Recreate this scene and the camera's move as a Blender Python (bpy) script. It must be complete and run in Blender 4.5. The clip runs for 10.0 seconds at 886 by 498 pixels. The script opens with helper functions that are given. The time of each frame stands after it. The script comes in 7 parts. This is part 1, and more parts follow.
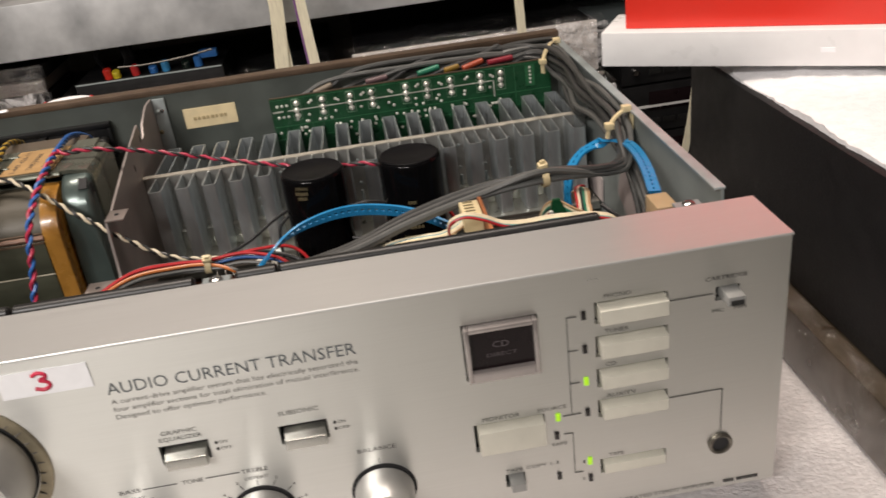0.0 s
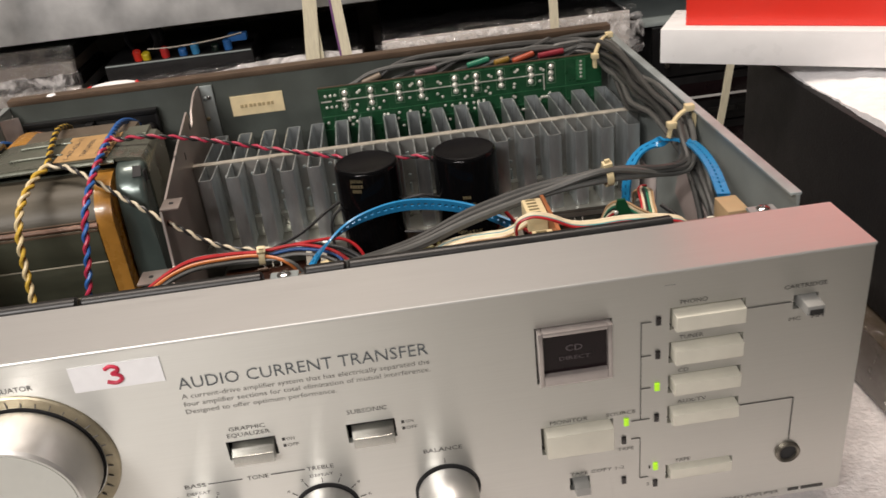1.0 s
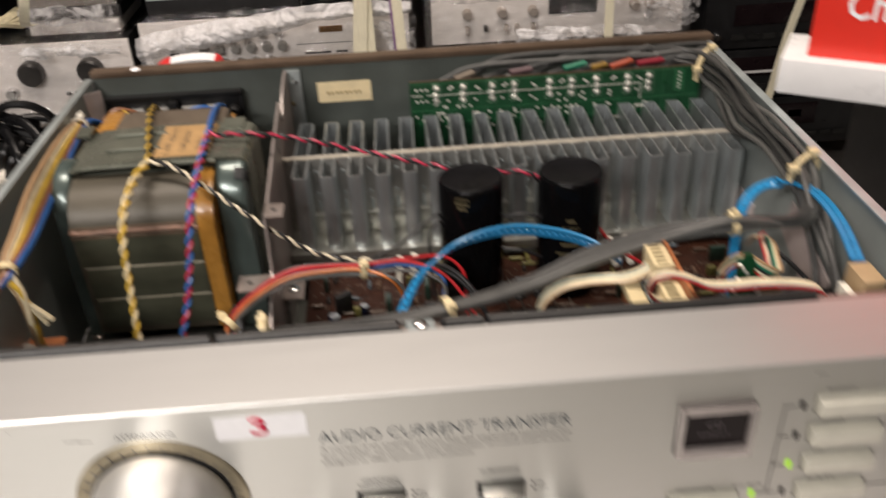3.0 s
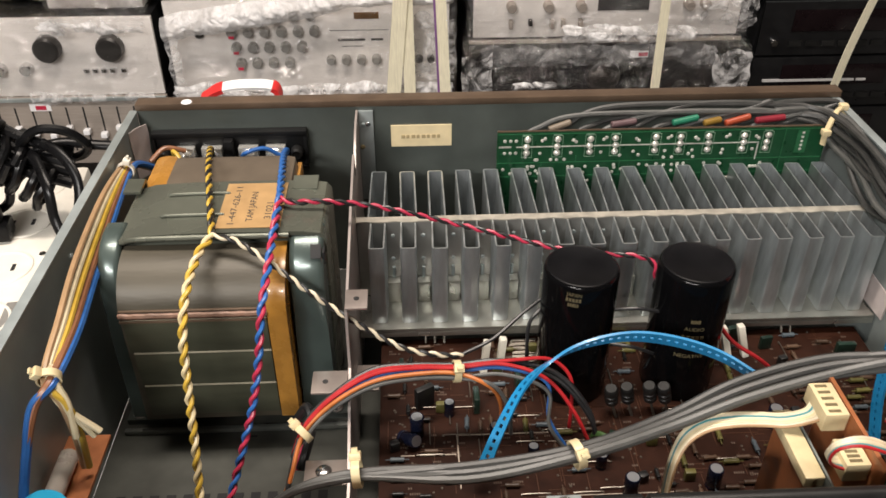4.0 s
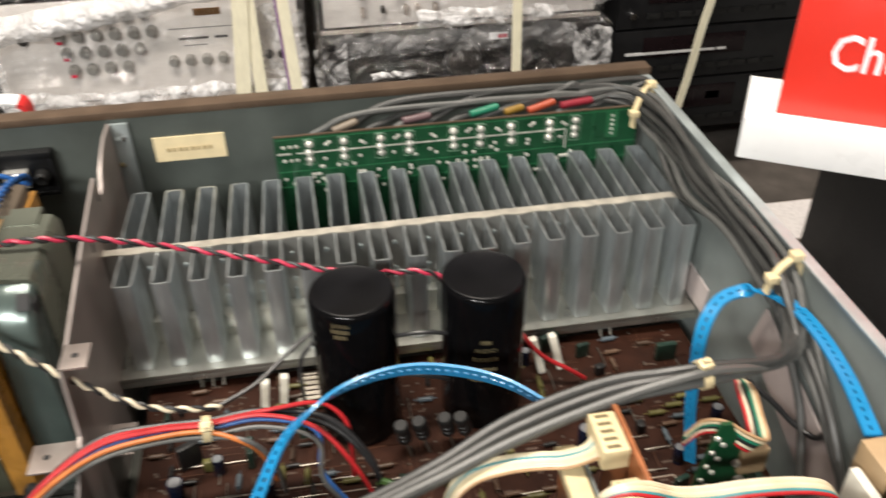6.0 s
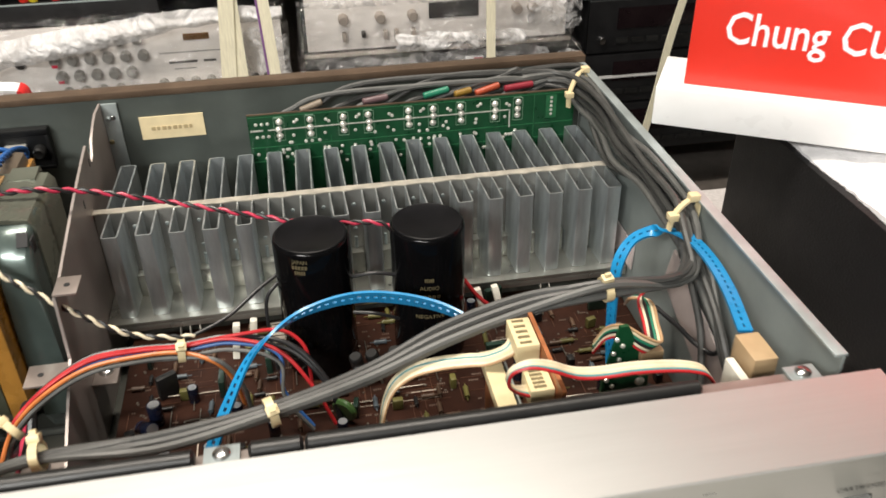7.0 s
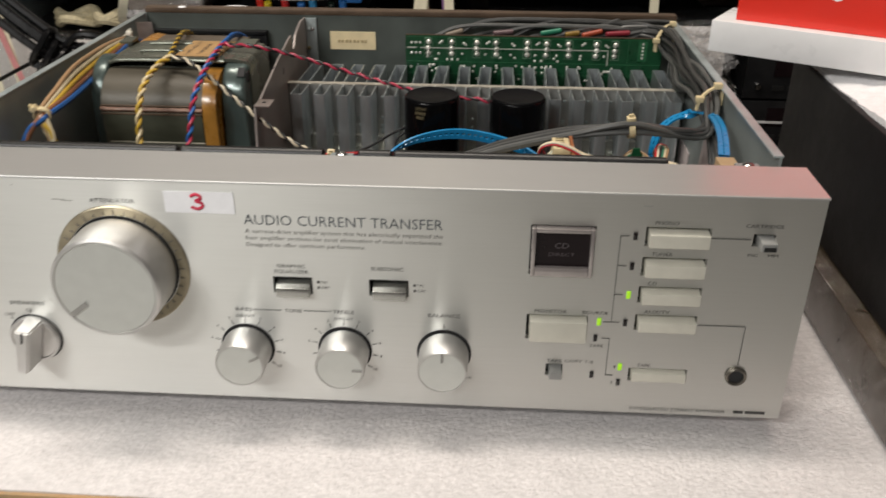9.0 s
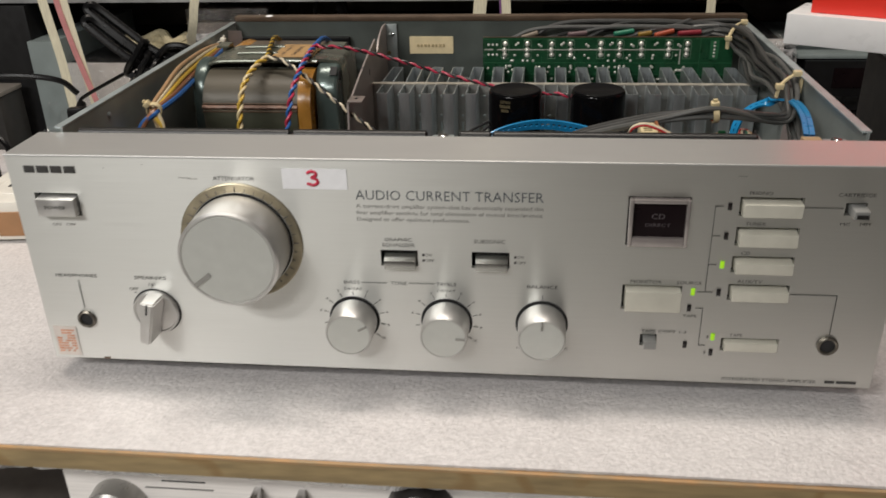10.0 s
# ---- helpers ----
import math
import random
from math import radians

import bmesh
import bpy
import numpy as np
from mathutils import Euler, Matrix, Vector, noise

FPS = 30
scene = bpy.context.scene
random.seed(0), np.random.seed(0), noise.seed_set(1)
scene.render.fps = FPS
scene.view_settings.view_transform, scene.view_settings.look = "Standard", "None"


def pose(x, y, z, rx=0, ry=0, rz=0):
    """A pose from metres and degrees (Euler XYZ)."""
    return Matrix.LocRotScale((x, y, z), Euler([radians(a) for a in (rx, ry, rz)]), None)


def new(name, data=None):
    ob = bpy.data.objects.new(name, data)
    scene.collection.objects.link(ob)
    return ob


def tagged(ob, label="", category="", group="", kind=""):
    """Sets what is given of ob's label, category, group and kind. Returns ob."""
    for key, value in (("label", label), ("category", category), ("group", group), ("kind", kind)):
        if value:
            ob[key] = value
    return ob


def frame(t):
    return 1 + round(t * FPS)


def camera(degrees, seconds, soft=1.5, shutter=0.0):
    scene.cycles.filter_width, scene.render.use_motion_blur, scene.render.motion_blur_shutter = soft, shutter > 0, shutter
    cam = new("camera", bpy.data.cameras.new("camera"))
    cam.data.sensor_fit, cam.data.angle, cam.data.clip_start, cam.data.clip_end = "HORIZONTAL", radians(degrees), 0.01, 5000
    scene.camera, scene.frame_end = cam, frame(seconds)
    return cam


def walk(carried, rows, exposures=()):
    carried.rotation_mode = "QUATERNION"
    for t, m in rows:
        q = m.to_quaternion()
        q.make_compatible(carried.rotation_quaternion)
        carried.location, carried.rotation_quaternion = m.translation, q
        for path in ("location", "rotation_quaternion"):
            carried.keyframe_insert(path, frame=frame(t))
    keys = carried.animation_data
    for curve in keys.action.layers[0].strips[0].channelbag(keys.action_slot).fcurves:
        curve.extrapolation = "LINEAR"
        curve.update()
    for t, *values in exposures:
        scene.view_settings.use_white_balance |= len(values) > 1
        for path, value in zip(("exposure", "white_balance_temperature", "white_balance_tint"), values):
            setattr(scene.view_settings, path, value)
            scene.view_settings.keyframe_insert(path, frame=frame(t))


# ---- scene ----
# Lens, path: seconds, eye in metres, yaw, pitch, roll in degrees.
cam = camera(55.29, 10.0, soft=1.55, shutter=0.5)
PATH = [
    (0.0, 0.2845, -0.2617, 0.2778, -3.72, -27.08, -7.48),
    (0.5, 0.2665, -0.2584, 0.2836, -2.96, -27.34, -7.02),
    (1.0, 0.2626, -0.2531, 0.2830, -2.73, -27.92, -6.61),
    (1.5, 0.2396, -0.2428, 0.3002, -2.95, -28.47, -5.18),
    (2.0, 0.2481, -0.2447, 0.3046, -2.96, -28.03, -5.53),
    (2.5, 0.2482, -0.2381, 0.2959, -3.17, -29.05, -5.13),
    (3.0, 0.2128, -0.2188, 0.3253, -2.44, -32.64, -2.71),
    (3.2, 0.1907, -0.1924, 0.3467, -1.51, -33.42, -2.38),
    (4.3, 0.1527, -0.1216, 0.3422, -3.13, -35.59, 1.50),
    (4.5, 0.1391, -0.1178, 0.3409, -3.31, -35.91, 2.47),
    (5.0, 0.1421, -0.1063, 0.3349, -3.69, -36.13, 2.65),
    (5.5, 0.1855, -0.0969, 0.3326, -5.48, -36.38, 0.49),
    (6.0, 0.2395, -0.0844, 0.3243, -9.48, -35.93, -0.69),
    (6.2, 0.2478, -0.0849, 0.3172, -10.74, -35.88, -0.83),
    (7.3, 0.2491, -0.1759, 0.3187, -9.22, -31.11, -0.44),
    (7.5, 0.2449, -0.1838, 0.3195, -8.32, -29.58, -0.18),
    (8.0, 0.2353, -0.2166, 0.2903, -6.29, -27.40, 1.51),
    (8.5, 0.2662, -0.2866, 0.2772, -1.27, -27.69, 1.23),
    (9.0, 0.2856, -0.3370, 0.2745, 3.48, -27.66, 0.21),
    (9.5, 0.2762, -0.3503, 0.2689, 6.23, -26.28, -1.06),
    (10.0, 0.2596, -0.3699, 0.2611, 6.60, -25.73, -1.47),
]
EXPOSURE = -0.45
walk(cam, [(t, pose(x, y, z, 90 + pitch, 0, yaw) @ pose(0, 0, 0, 0, 0, roll)) for t, x, y, z, yaw, pitch, roll in PATH],
     [(t, EXPOSURE + e, k, g) for t, e, k, g in ((0.0, -0.62, 6700, 14), (2.5, -0.58, 6700, 14), (3.2, -0.52, 6750, 15), (4.5, -0.04, 6520, 10), (6.2, 0.1, 6500, 9), (7.5, -0.15, 6500, 8), (8.5, -0.5, 6450, 8), (9.0, -0.82, 6450, 10), (9.5, -1.04, 6450, 10), (10.0, -1.0, 6430, 10))])

# ---- light ----
world = bpy.data.worlds.new("shop_air")
scene.world = world
world.use_nodes = True
world.node_tree.nodes["Background"].inputs[0].default_value = (0.9, 0.95, 1.0, 1)
world.node_tree.nodes["Background"].inputs[1].default_value = 0.01


def tube_lamp(x, y, z, length, width, watts, turn=0.0, colour=(1.0, 0.94, 0.86)):
    """The light of one added, unseen tube overhead, shining down."""
    data = bpy.data.lights.new("ceiling_tube", "AREA")
    data.shape, data.size, data.size_y, data.energy, data.color = "RECTANGLE", length, width, watts, colour
    ob = new("ceiling_tube", data)
    ob.matrix_world = pose(x, y, z, 0, 0, turn)
    return ob


WARM, COOL = (1.0, 0.905, 0.80), (1.0, 0.975, 0.93)
# Added lamps, all unseen; places and strengths are set for the brightness wanted.
LAMPS = [(0.10, -0.05, 1.62, 4, WARM), (0.05, 0.20, 1.62, 52, WARM), (-0.71, -1.12, 1.12, 60, COOL), (-0.26, -1.45, 1.08, 40, COOL)]
for lx, ly, lz, lw, lc in LAMPS:
    tube_lamp(lx, ly, lz, 1.2 if ly > 0 else 0.6, 0.16, lw, 0.0, lc)

# ---- materials ----
def rgb(c, k=1.0):
    return (min(1, c[0] * k), min(1, c[1] * k), min(1, c[2] * k), 1)


def mat(name, colour, rough=0.5, metal=0.0, var=0.12, scale=80.0, bump=0.0, bscale=400.0, other=None, stretch=(1, 1, 1), stain=0.0,
        coat=0.0, sheen=0.0, glow=0.0, rvar=0.1, tint=0.0, spec=0.5, brushed=None):
    """A procedural surface: grain and stains in the colour, uneven gloss, fine relief."""
    m = bpy.data.materials.new(name)
    m.use_nodes = True
    nt = m.node_tree
    n, link = nt.nodes, nt.links.new
    b = n["Principled BSDF"]
    b.inputs["Metallic"].default_value = metal
    b.inputs["Coat Weight"].default_value = coat
    b.inputs["Sheen Weight"].default_value = sheen
    b.inputs["Specular IOR Level"].default_value = spec
    if brushed:
        b.inputs["Anisotropic"].default_value = brushed[0]
        tg = n.new("ShaderNodeTangent")
        tg.direction_type, tg.axis = "RADIAL", brushed[1]
        link(tg.outputs[0], b.inputs["Tangent"])
        b.inputs["Anisotropic Rotation"].default_value = brushed[2]
    co = n.new("ShaderNodeTexCoord")
    mp = n.new("ShaderNodeMapping")
    mp.inputs["Scale"].default_value = stretch
    link(co.outputs["Object"], mp.inputs[0])
    n1 = n.new("ShaderNodeTexNoise")
    n1.inputs["Scale"].default_value, n1.inputs["Detail"].default_value = scale, 5
    link(mp.outputs[0], n1.inputs["Vector"])
    mix = n.new("ShaderNodeMix")
    mix.data_type = "RGBA"
    mix.inputs["A"].default_value = rgb(colour, 1 - var)
    mix.inputs["B"].default_value = rgb(other or colour, 1 if other else 1 + var)
    ramp = n.new("ShaderNodeMapRange")
    ramp.inputs["From Min"].default_value, ramp.inputs["From Max"].default_value = 0.3, 0.7
    link(n1.outputs["Fac"], ramp.inputs["Value"])
    link(ramp.outputs[0], mix.inputs["Factor"])
    out = mix.outputs["Result"]
    if stain:
        n3 = n.new("ShaderNodeTexNoise")
        n3.inputs["Scale"].default_value, n3.inputs["Detail"].default_value, n3.inputs["Distortion"].default_value = scale * 0.17, 8, 0.6
        link(co.outputs["Object"], n3.inputs["Vector"])
        r3 = n.new("ShaderNodeMapRange")
        r3.inputs["From Min"].default_value, r3.inputs["From Max"].default_value = 0.5, 0.75
        r3.inputs["To Max"].default_value = stain
        link(n3.outputs["Fac"], r3.inputs["Value"])
        mx3 = n.new("ShaderNodeMix")
        mx3.data_type = "RGBA"
        mx3.inputs["B"].default_value = rgb(colour, 0.35)
        link(r3.outputs[0], mx3.inputs["Factor"])
        link(out, mx3.inputs["A"])
        out = mx3.outputs["Result"]
    if tint:
        info = n.new("ShaderNodeObjectInfo")
        hs = n.new("ShaderNodeHueSaturation")
        mr = n.new("ShaderNodeMapRange")
        mr.inputs["To Min"].default_value, mr.inputs["To Max"].default_value = 1 - tint, 1 + tint
        link(info.outputs["Random"], mr.inputs["Value"])
        link(mr.outputs[0], hs.inputs["Value"])
        link(out, hs.inputs["Color"])
        out = hs.outputs["Color"]
    link(out, b.inputs["Base Color"])
    rr = n.new("ShaderNodeMapRange")
    rr.inputs["To Min"].default_value, rr.inputs["To Max"].default_value = max(0.03, rough - rvar), min(1, rough + rvar)
    link(n1.outputs["Fac"], rr.inputs["Value"])
    link(rr.outputs[0], b.inputs["Roughness"])
    if bump:
        n2 = n.new("ShaderNodeTexNoise")
        n2.inputs["Scale"].default_value, n2.inputs["Detail"].default_value = bscale, 4
        link(mp.outputs[0], n2.inputs["Vector"])
        bp = n.new("ShaderNodeBump")
        bp.inputs["Strength"].default_value, bp.inputs["Distance"].default_value = bump, 0.001
        link(n2.outputs["Fac"], bp.inputs["Height"])
        link(bp.outputs[0], b.inputs["Normal"])
    if glow:
        b.inputs["Emission Color"].default_value, b.inputs["Emission Strength"].default_value = rgb(colour), glow
    return m


def clear_film(name, see, gloss, crease=22.0, tone=(1, 1, 1)):
    """Crinkled clear packing film: mostly see-through, glinting on its creases."""
    m = bpy.data.materials.new(name)
    m.use_nodes = True
    nt = m.node_tree
    n, link = nt.nodes, nt.links.new
    n.remove(n["Principled BSDF"])
    out = n["Material Output"]
    tr, gl, mx = n.new("ShaderNodeBsdfTransparent"), n.new("ShaderNodeBsdfGlossy"), n.new("ShaderNodeMixShader")
    tr.inputs[0].default_value = rgb(tone)
    gl.inputs["Color"].default_value, gl.inputs["Roughness"].default_value = (1, 0.98, 0.99, 1), gloss
    co = n.new("ShaderNodeTexCoord")
    a, c = n.new("ShaderNodeTexNoise"), n.new("ShaderNodeTexNoise")
    for k, (s, d, dist) in ((a, (crease, 6, 1.6)), (c, (crease * 4, 3, 0.8))):
        k.inputs["Scale"].default_value, k.inputs["Detail"].default_value, k.inputs["Distortion"].default_value = s, d, dist
        link(co.outputs["Object"], k.inputs["Vector"])
    bp, bp2 = n.new("ShaderNodeBump"), n.new("ShaderNodeBump")
    bp.inputs["Strength"].default_value, bp.inputs["Distance"].default_value = 1.0, 0.02
    bp2.inputs["Strength"].default_value, bp2.inputs["Distance"].default_value = 0.6, 0.004
    link(a.outputs["Fac"], bp.inputs["Height"])
    link(c.outputs["Fac"], bp2.inputs["Height"])
    link(bp.outputs[0], bp2.inputs["Normal"])
    link(bp2.outputs[0], gl.inputs["Normal"])
    mr = n.new("ShaderNodeMapRange")
    mr.inputs["From Min"].default_value, mr.inputs["From Max"].default_value = 0.35, 0.7
    mr.inputs["To Min"].default_value, mr.inputs["To Max"].default_value = (1 - see) * 0.5, (1 - see) * 1.5
    link(a.outputs["Fac"], mr.inputs["Value"])
    link(mr.outputs[0], mx.inputs[0])
    link(tr.outputs[0], mx.inputs[1])
    link(gl.outputs[0], mx.inputs[2])
    link(mx.outputs[0], out.inputs["Surface"])
    return m


def milky_film(name, least, most, crease=18.0):
    """Layered packing film: white patches stand in for glints on the overlapping folds, clear between."""
    m = bpy.data.materials.new(name)
    m.use_nodes = True
    nt = m.node_tree
    n, link = nt.nodes, nt.links.new
    b, out = n["Principled BSDF"], n["Material Output"]
    # White base colour carries the film's bright glints.
    b.inputs["Base Color"].default_value, b.inputs["Roughness"].default_value = (0.93, 0.92, 0.93, 1), 0.2
    tr, mx = n.new("ShaderNodeBsdfTransparent"), n.new("ShaderNodeMixShader")
    co, a, c = n.new("ShaderNodeTexCoord"), n.new("ShaderNodeTexNoise"), n.new("ShaderNodeTexNoise")
    for k, (s, d, dist) in ((a, (crease, 7, 2.2)), (c, (crease * 5, 4, 1.0))):
        k.inputs["Scale"].default_value, k.inputs["Detail"].default_value, k.inputs["Distortion"].default_value = s, d, dist
        link(co.outputs["Object"], k.inputs["Vector"])
    bp = n.new("ShaderNodeBump")
    bp.inputs["Strength"].default_value, bp.inputs["Distance"].default_value = 0.8, 0.008
    link(c.outputs["Fac"], bp.inputs["Height"])
    link(bp.outputs[0], b.inputs["Normal"])
    mr = n.new("ShaderNodeMapRange")
    mr.inputs["From Min"].default_value, mr.inputs["From Max"].default_value = 0.40, 0.62
    mr.inputs["To Min"].default_value, mr.inputs["To Max"].default_value = least, most
    link(a.outputs["Fac"], mr.inputs["Value"])
    link(mr.outputs[0], mx.inputs[0])
    link(tr.outputs[0], mx.inputs[1])
    link(b.outputs[0], mx.inputs[2])
    link(mx.outputs[0], out.inputs["Surface"])
    return m


M_PANEL = mat("brushed_aluminium", (0.765, 0.768, 0.735), 0.37, 0.97, 0.018, 26, 0.014, 90, stretch=(1, 60, 60), rvar=0.04, brushed=(0.85, "X", 0.0))
M_PANEL_TOP = mat("brushed_aluminium_top", (0.78, 0.785, 0.775), 0.37, 0.85, 0.014, 26, 0.012, 60, stretch=(1, 60, 60), rvar=0.03, brushed=(0.4, "X", 0.0))
M_KNOB = mat("turned_aluminium", (0.72, 0.71, 0.69), 0.38, 0.8, 0.035, 160, 0.03, 500, brushed=(0.45, "Y", 0.25))
M_RING = mat("aged_scale_ring", (0.40, 0.35, 0.25), 0.38, 0.7, 0.3, 90, 0.1, 300, stain=0.6)
M_BUTTON = mat("cream_button_plastic", (0.60, 0.58, 0.50), 0.42, 0.15, 0.05, 120, 0.03, 600, stain=0.08)
M_CHROME = mat("dull_chrome", (0.60, 0.60, 0.60), 0.2, 1.0, 0.08, 90, 0.04, 300)
M_SATIN = mat("satin_plated_button", (0.50, 0.50, 0.475), 0.22, 0.95, 0.08, 90, 0.04, 300)
M_KNOB_FACE = mat("satin_aluminium_face", (0.70, 0.71, 0.675), 0.48, 0.65, 0.03, 140, 0.02, 500, rvar=0.04)
M_GREY_SWITCH = mat("grey_switch_plastic", (0.27, 0.27, 0.26), 0.35, 0.2, 0.06, 120)
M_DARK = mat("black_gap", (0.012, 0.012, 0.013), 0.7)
M_INK = mat("dark_grey_ink", (0.045, 0.043, 0.041), 0.6, var=0.2, scale=600)
M_INK_BLUE = mat("blue_grey_ink", (0.085, 0.098, 0.108), 0.55, var=0.2, scale=600)
M_INK_SOFT = mat("faded_grey_ink", (0.16, 0.153, 0.145), 0.6, var=0.25, scale=900)
M_SCRATCH = mat("dull_scuff", (0.34, 0.33, 0.31), 0.5, 0.3)
M_RED_INK = mat("red_marker_ink", (0.55, 0.02, 0.06), 0.5, var=0.2, scale=500)
M_STICKER = mat("white_paper_sticker", (0.92, 0.92, 0.94), 0.45, var=0.03, scale=200)
M_ORANGE_INK = mat("orange_red_print", (0.66, 0.27, 0.13), 0.6, var=0.3, scale=500)
M_LED_ON = mat("lit_green_lamp", (0.40, 0.80, 0.02), 0.4, var=0.05, glow=0.6)
M_LED_OFF = mat("dark_lamp", (0.015, 0.012, 0.012), 0.25)
M_FAINT = mat("faded_print", (0.45, 0.35, 0.19), 0.7)
M_WINDOW = mat("smoked_window", (0.010, 0.006, 0.007), 0.10, spec=0.25)
M_JACK = mat("jack_metal", (0.17, 0.155, 0.13), 0.32, 0.8)
M_CHASSIS = mat("grey_green_steel", (0.105, 0.12, 0.11), 0.42, 0.35, 0.14, 45, 0.05, 500, stain=0.3)
M_FLOORPAN = mat("dusty_steel_floor", (0.066, 0.068, 0.059), 0.55, 0.2, 0.22, 60, 0.06, 500, stain=0.5)
M_FLANGE = mat("zinc_plated_edge", (0.40, 0.45, 0.455), 0.36, 0.45, 0.16, 60, 0.08, 400, stain=0.35)
M_SIDE_IN = mat("zinc_side_wall", (0.30, 0.335, 0.325), 0.4, 0.3, 0.14, 40, 0.05, 300, stain=0.3)
M_BROWN_EDGE = mat("brown_painted_edge", (0.125, 0.085, 0.058), 0.38, 0.3, 0.2, 70, 0.08, 300, stain=0.3)
M_BRACKET = mat("plated_bracket", (0.43, 0.37, 0.34), 0.36, 0.7, 0.14, 60, 0.05, 300, stain=0.25)
M_DIVIDER = mat("plated_divider", (0.36, 0.315, 0.295), 0.42, 0.35, 0.12, 50, 0.05, 300, stain=0.2)
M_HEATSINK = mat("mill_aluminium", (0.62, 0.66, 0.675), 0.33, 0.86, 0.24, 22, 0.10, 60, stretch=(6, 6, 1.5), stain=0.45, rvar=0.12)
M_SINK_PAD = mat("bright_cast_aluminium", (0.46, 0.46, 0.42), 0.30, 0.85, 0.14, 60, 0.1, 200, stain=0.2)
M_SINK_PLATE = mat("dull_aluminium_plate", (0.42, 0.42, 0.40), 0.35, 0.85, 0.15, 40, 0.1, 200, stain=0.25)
M_HEATSINK_EDGE = mat("raw_sheared_edge", (0.62, 0.58, 0.50), 0.45, 0.6, 0.2, 150, 0.1, 500)
M_CORE = mat("olive_varnished_steel", (0.145, 0.155, 0.125), 0.27, 0.45, 0.16, 40, 0.06, 260, stain=0.3, coat=0.15)
M_CORE_BLUE = mat("blue_green_varnished_steel", (0.090, 0.120, 0.112), 0.24, 0.4, 0.18, 40, 0.06, 260, stain=0.4, coat=0.2)
M_COIL = mat("varnished_band", (0.080, 0.070, 0.051), 0.46, 0.1, 0.26, 32, 0.08, 260, stretch=(0.6, 3, 3), stain=0.35, spec=0.4)
M_COIL_GREEN = mat("olive_varnished_band", (0.068, 0.071, 0.048), 0.40, 0.12, 0.2, 40, 0.08, 260, stretch=(0.6, 3, 3), stain=0.45, spec=0.4)
M_SEAM = mat("pale_varnish_seam", (0.34, 0.31, 0.23), 0.4, 0.1, 0.25, 90, 0.1, 300)
M_RUST_SEAM = mat("rust_brown_seam", (0.19, 0.105, 0.070), 0.45, 0.15, 0.4, 120, 0.3, 300, stain=0.6)
M_TAPE = mat("amber_polyester_tape", (0.40, 0.19, 0.035), 0.28, 0.0, 0.2, 90, 0.06, 300, stain=0.25, coat=0.25)
M_LABEL2 = mat("pale_paper_label", (0.78, 0.65, 0.40), 0.7, var=0.07, scale=120, stain=0.1)
M_LABELTAPE = mat("kraft_label", (0.40, 0.245, 0.105), 0.6, var=0.12, scale=120, stain=0.2)
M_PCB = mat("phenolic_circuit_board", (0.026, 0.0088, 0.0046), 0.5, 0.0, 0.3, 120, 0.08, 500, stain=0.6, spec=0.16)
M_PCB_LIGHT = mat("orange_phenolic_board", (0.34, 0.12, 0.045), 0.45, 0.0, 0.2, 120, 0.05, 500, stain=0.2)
M_TRACK = mat("tinned_track", (0.075, 0.030, 0.014), 0.4, 0.2, 0.2, 200)
M_GREEN = mat("green_solder_mask", (0.007, 0.058, 0.022), 0.3, 0.0, 0.22, 130, 0.08, 500, coat=0.3)
M_GREEN_TRACK = mat("green_track", (0.022, 0.12, 0.05), 0.32, 0.0, 0.15, 200, coat=0.3)
M_SILK_GREEN = mat("faded_white_legend", (0.22, 0.34, 0.24), 0.5, 0.0, 0.25, 500)
M_SOLDER = mat("solder", (0.74, 0.72, 0.66), 0.3, 0.55, 0.15, 400, 0.1, 800, tint=0.2)
M_SILK = mat("white_legend", (0.46, 0.39, 0.32), 0.6, var=0.15, scale=600)
M_CAP = mat("black_sleeve", (0.003, 0.003, 0.0034), 0.12, 0.0, 0.2, 60, 0.01, 200, spec=0.14, rvar=0.04)
M_CAP_TOP = mat("black_vinyl_top", (0.005, 0.005, 0.006), 0.42, 0.0, 0.25, 60, 0.05, 250, spec=0.12)
M_GOLD = mat("gold_print", (0.20, 0.165, 0.09), 0.45, 0.3, 0.2, 500)
M_CAP_BLUE = mat("blue_black_sleeve", (0.006, 0.008, 0.020), 0.22, coat=0.3, tint=0.4)
M_CAP_LID = mat("aluminium_lid", (0.42, 0.43, 0.45), 0.4, 0.9)
M_RES = mat("resistor_body", (0.075, 0.043, 0.026), 0.45, tint=0.45, scale=300)
M_RES_BLUE = mat("resistor_blue_grey", (0.075, 0.095, 0.11), 0.4, tint=0.2)
M_LEAD = mat("tinned_lead", (0.22, 0.20, 0.17), 0.4, 0.8)
M_TAN_PLUG = mat("tan_plug_plastic", (0.40, 0.28, 0.16), 0.45, stain=0.1)
M_COMP_BLACK = mat("black_epoxy", (0.009, 0.009, 0.009), 0.4, tint=0.3)
M_BAKELITE = mat("black_bakelite", (0.005, 0.005, 0.0052), 0.45, spec=0.3)
M_TERMINAL = mat("tinned_terminal", (0.86, 0.85, 0.80), 0.22, 0.75, 0.12, 300, 0.3, 400)
M_CARDBOARD = mat("brown_cardboard", (0.36, 0.19, 0.09), 0.7, 0.0, 0.1, 60, 0.1, 300, stain=0.15)
M_COIL_BACK = mat("grey_brown_coil_paper", (0.12, 0.095, 0.07), 0.4, 0.1, 0.15, 60, 0.08, 260, coat=0.1)
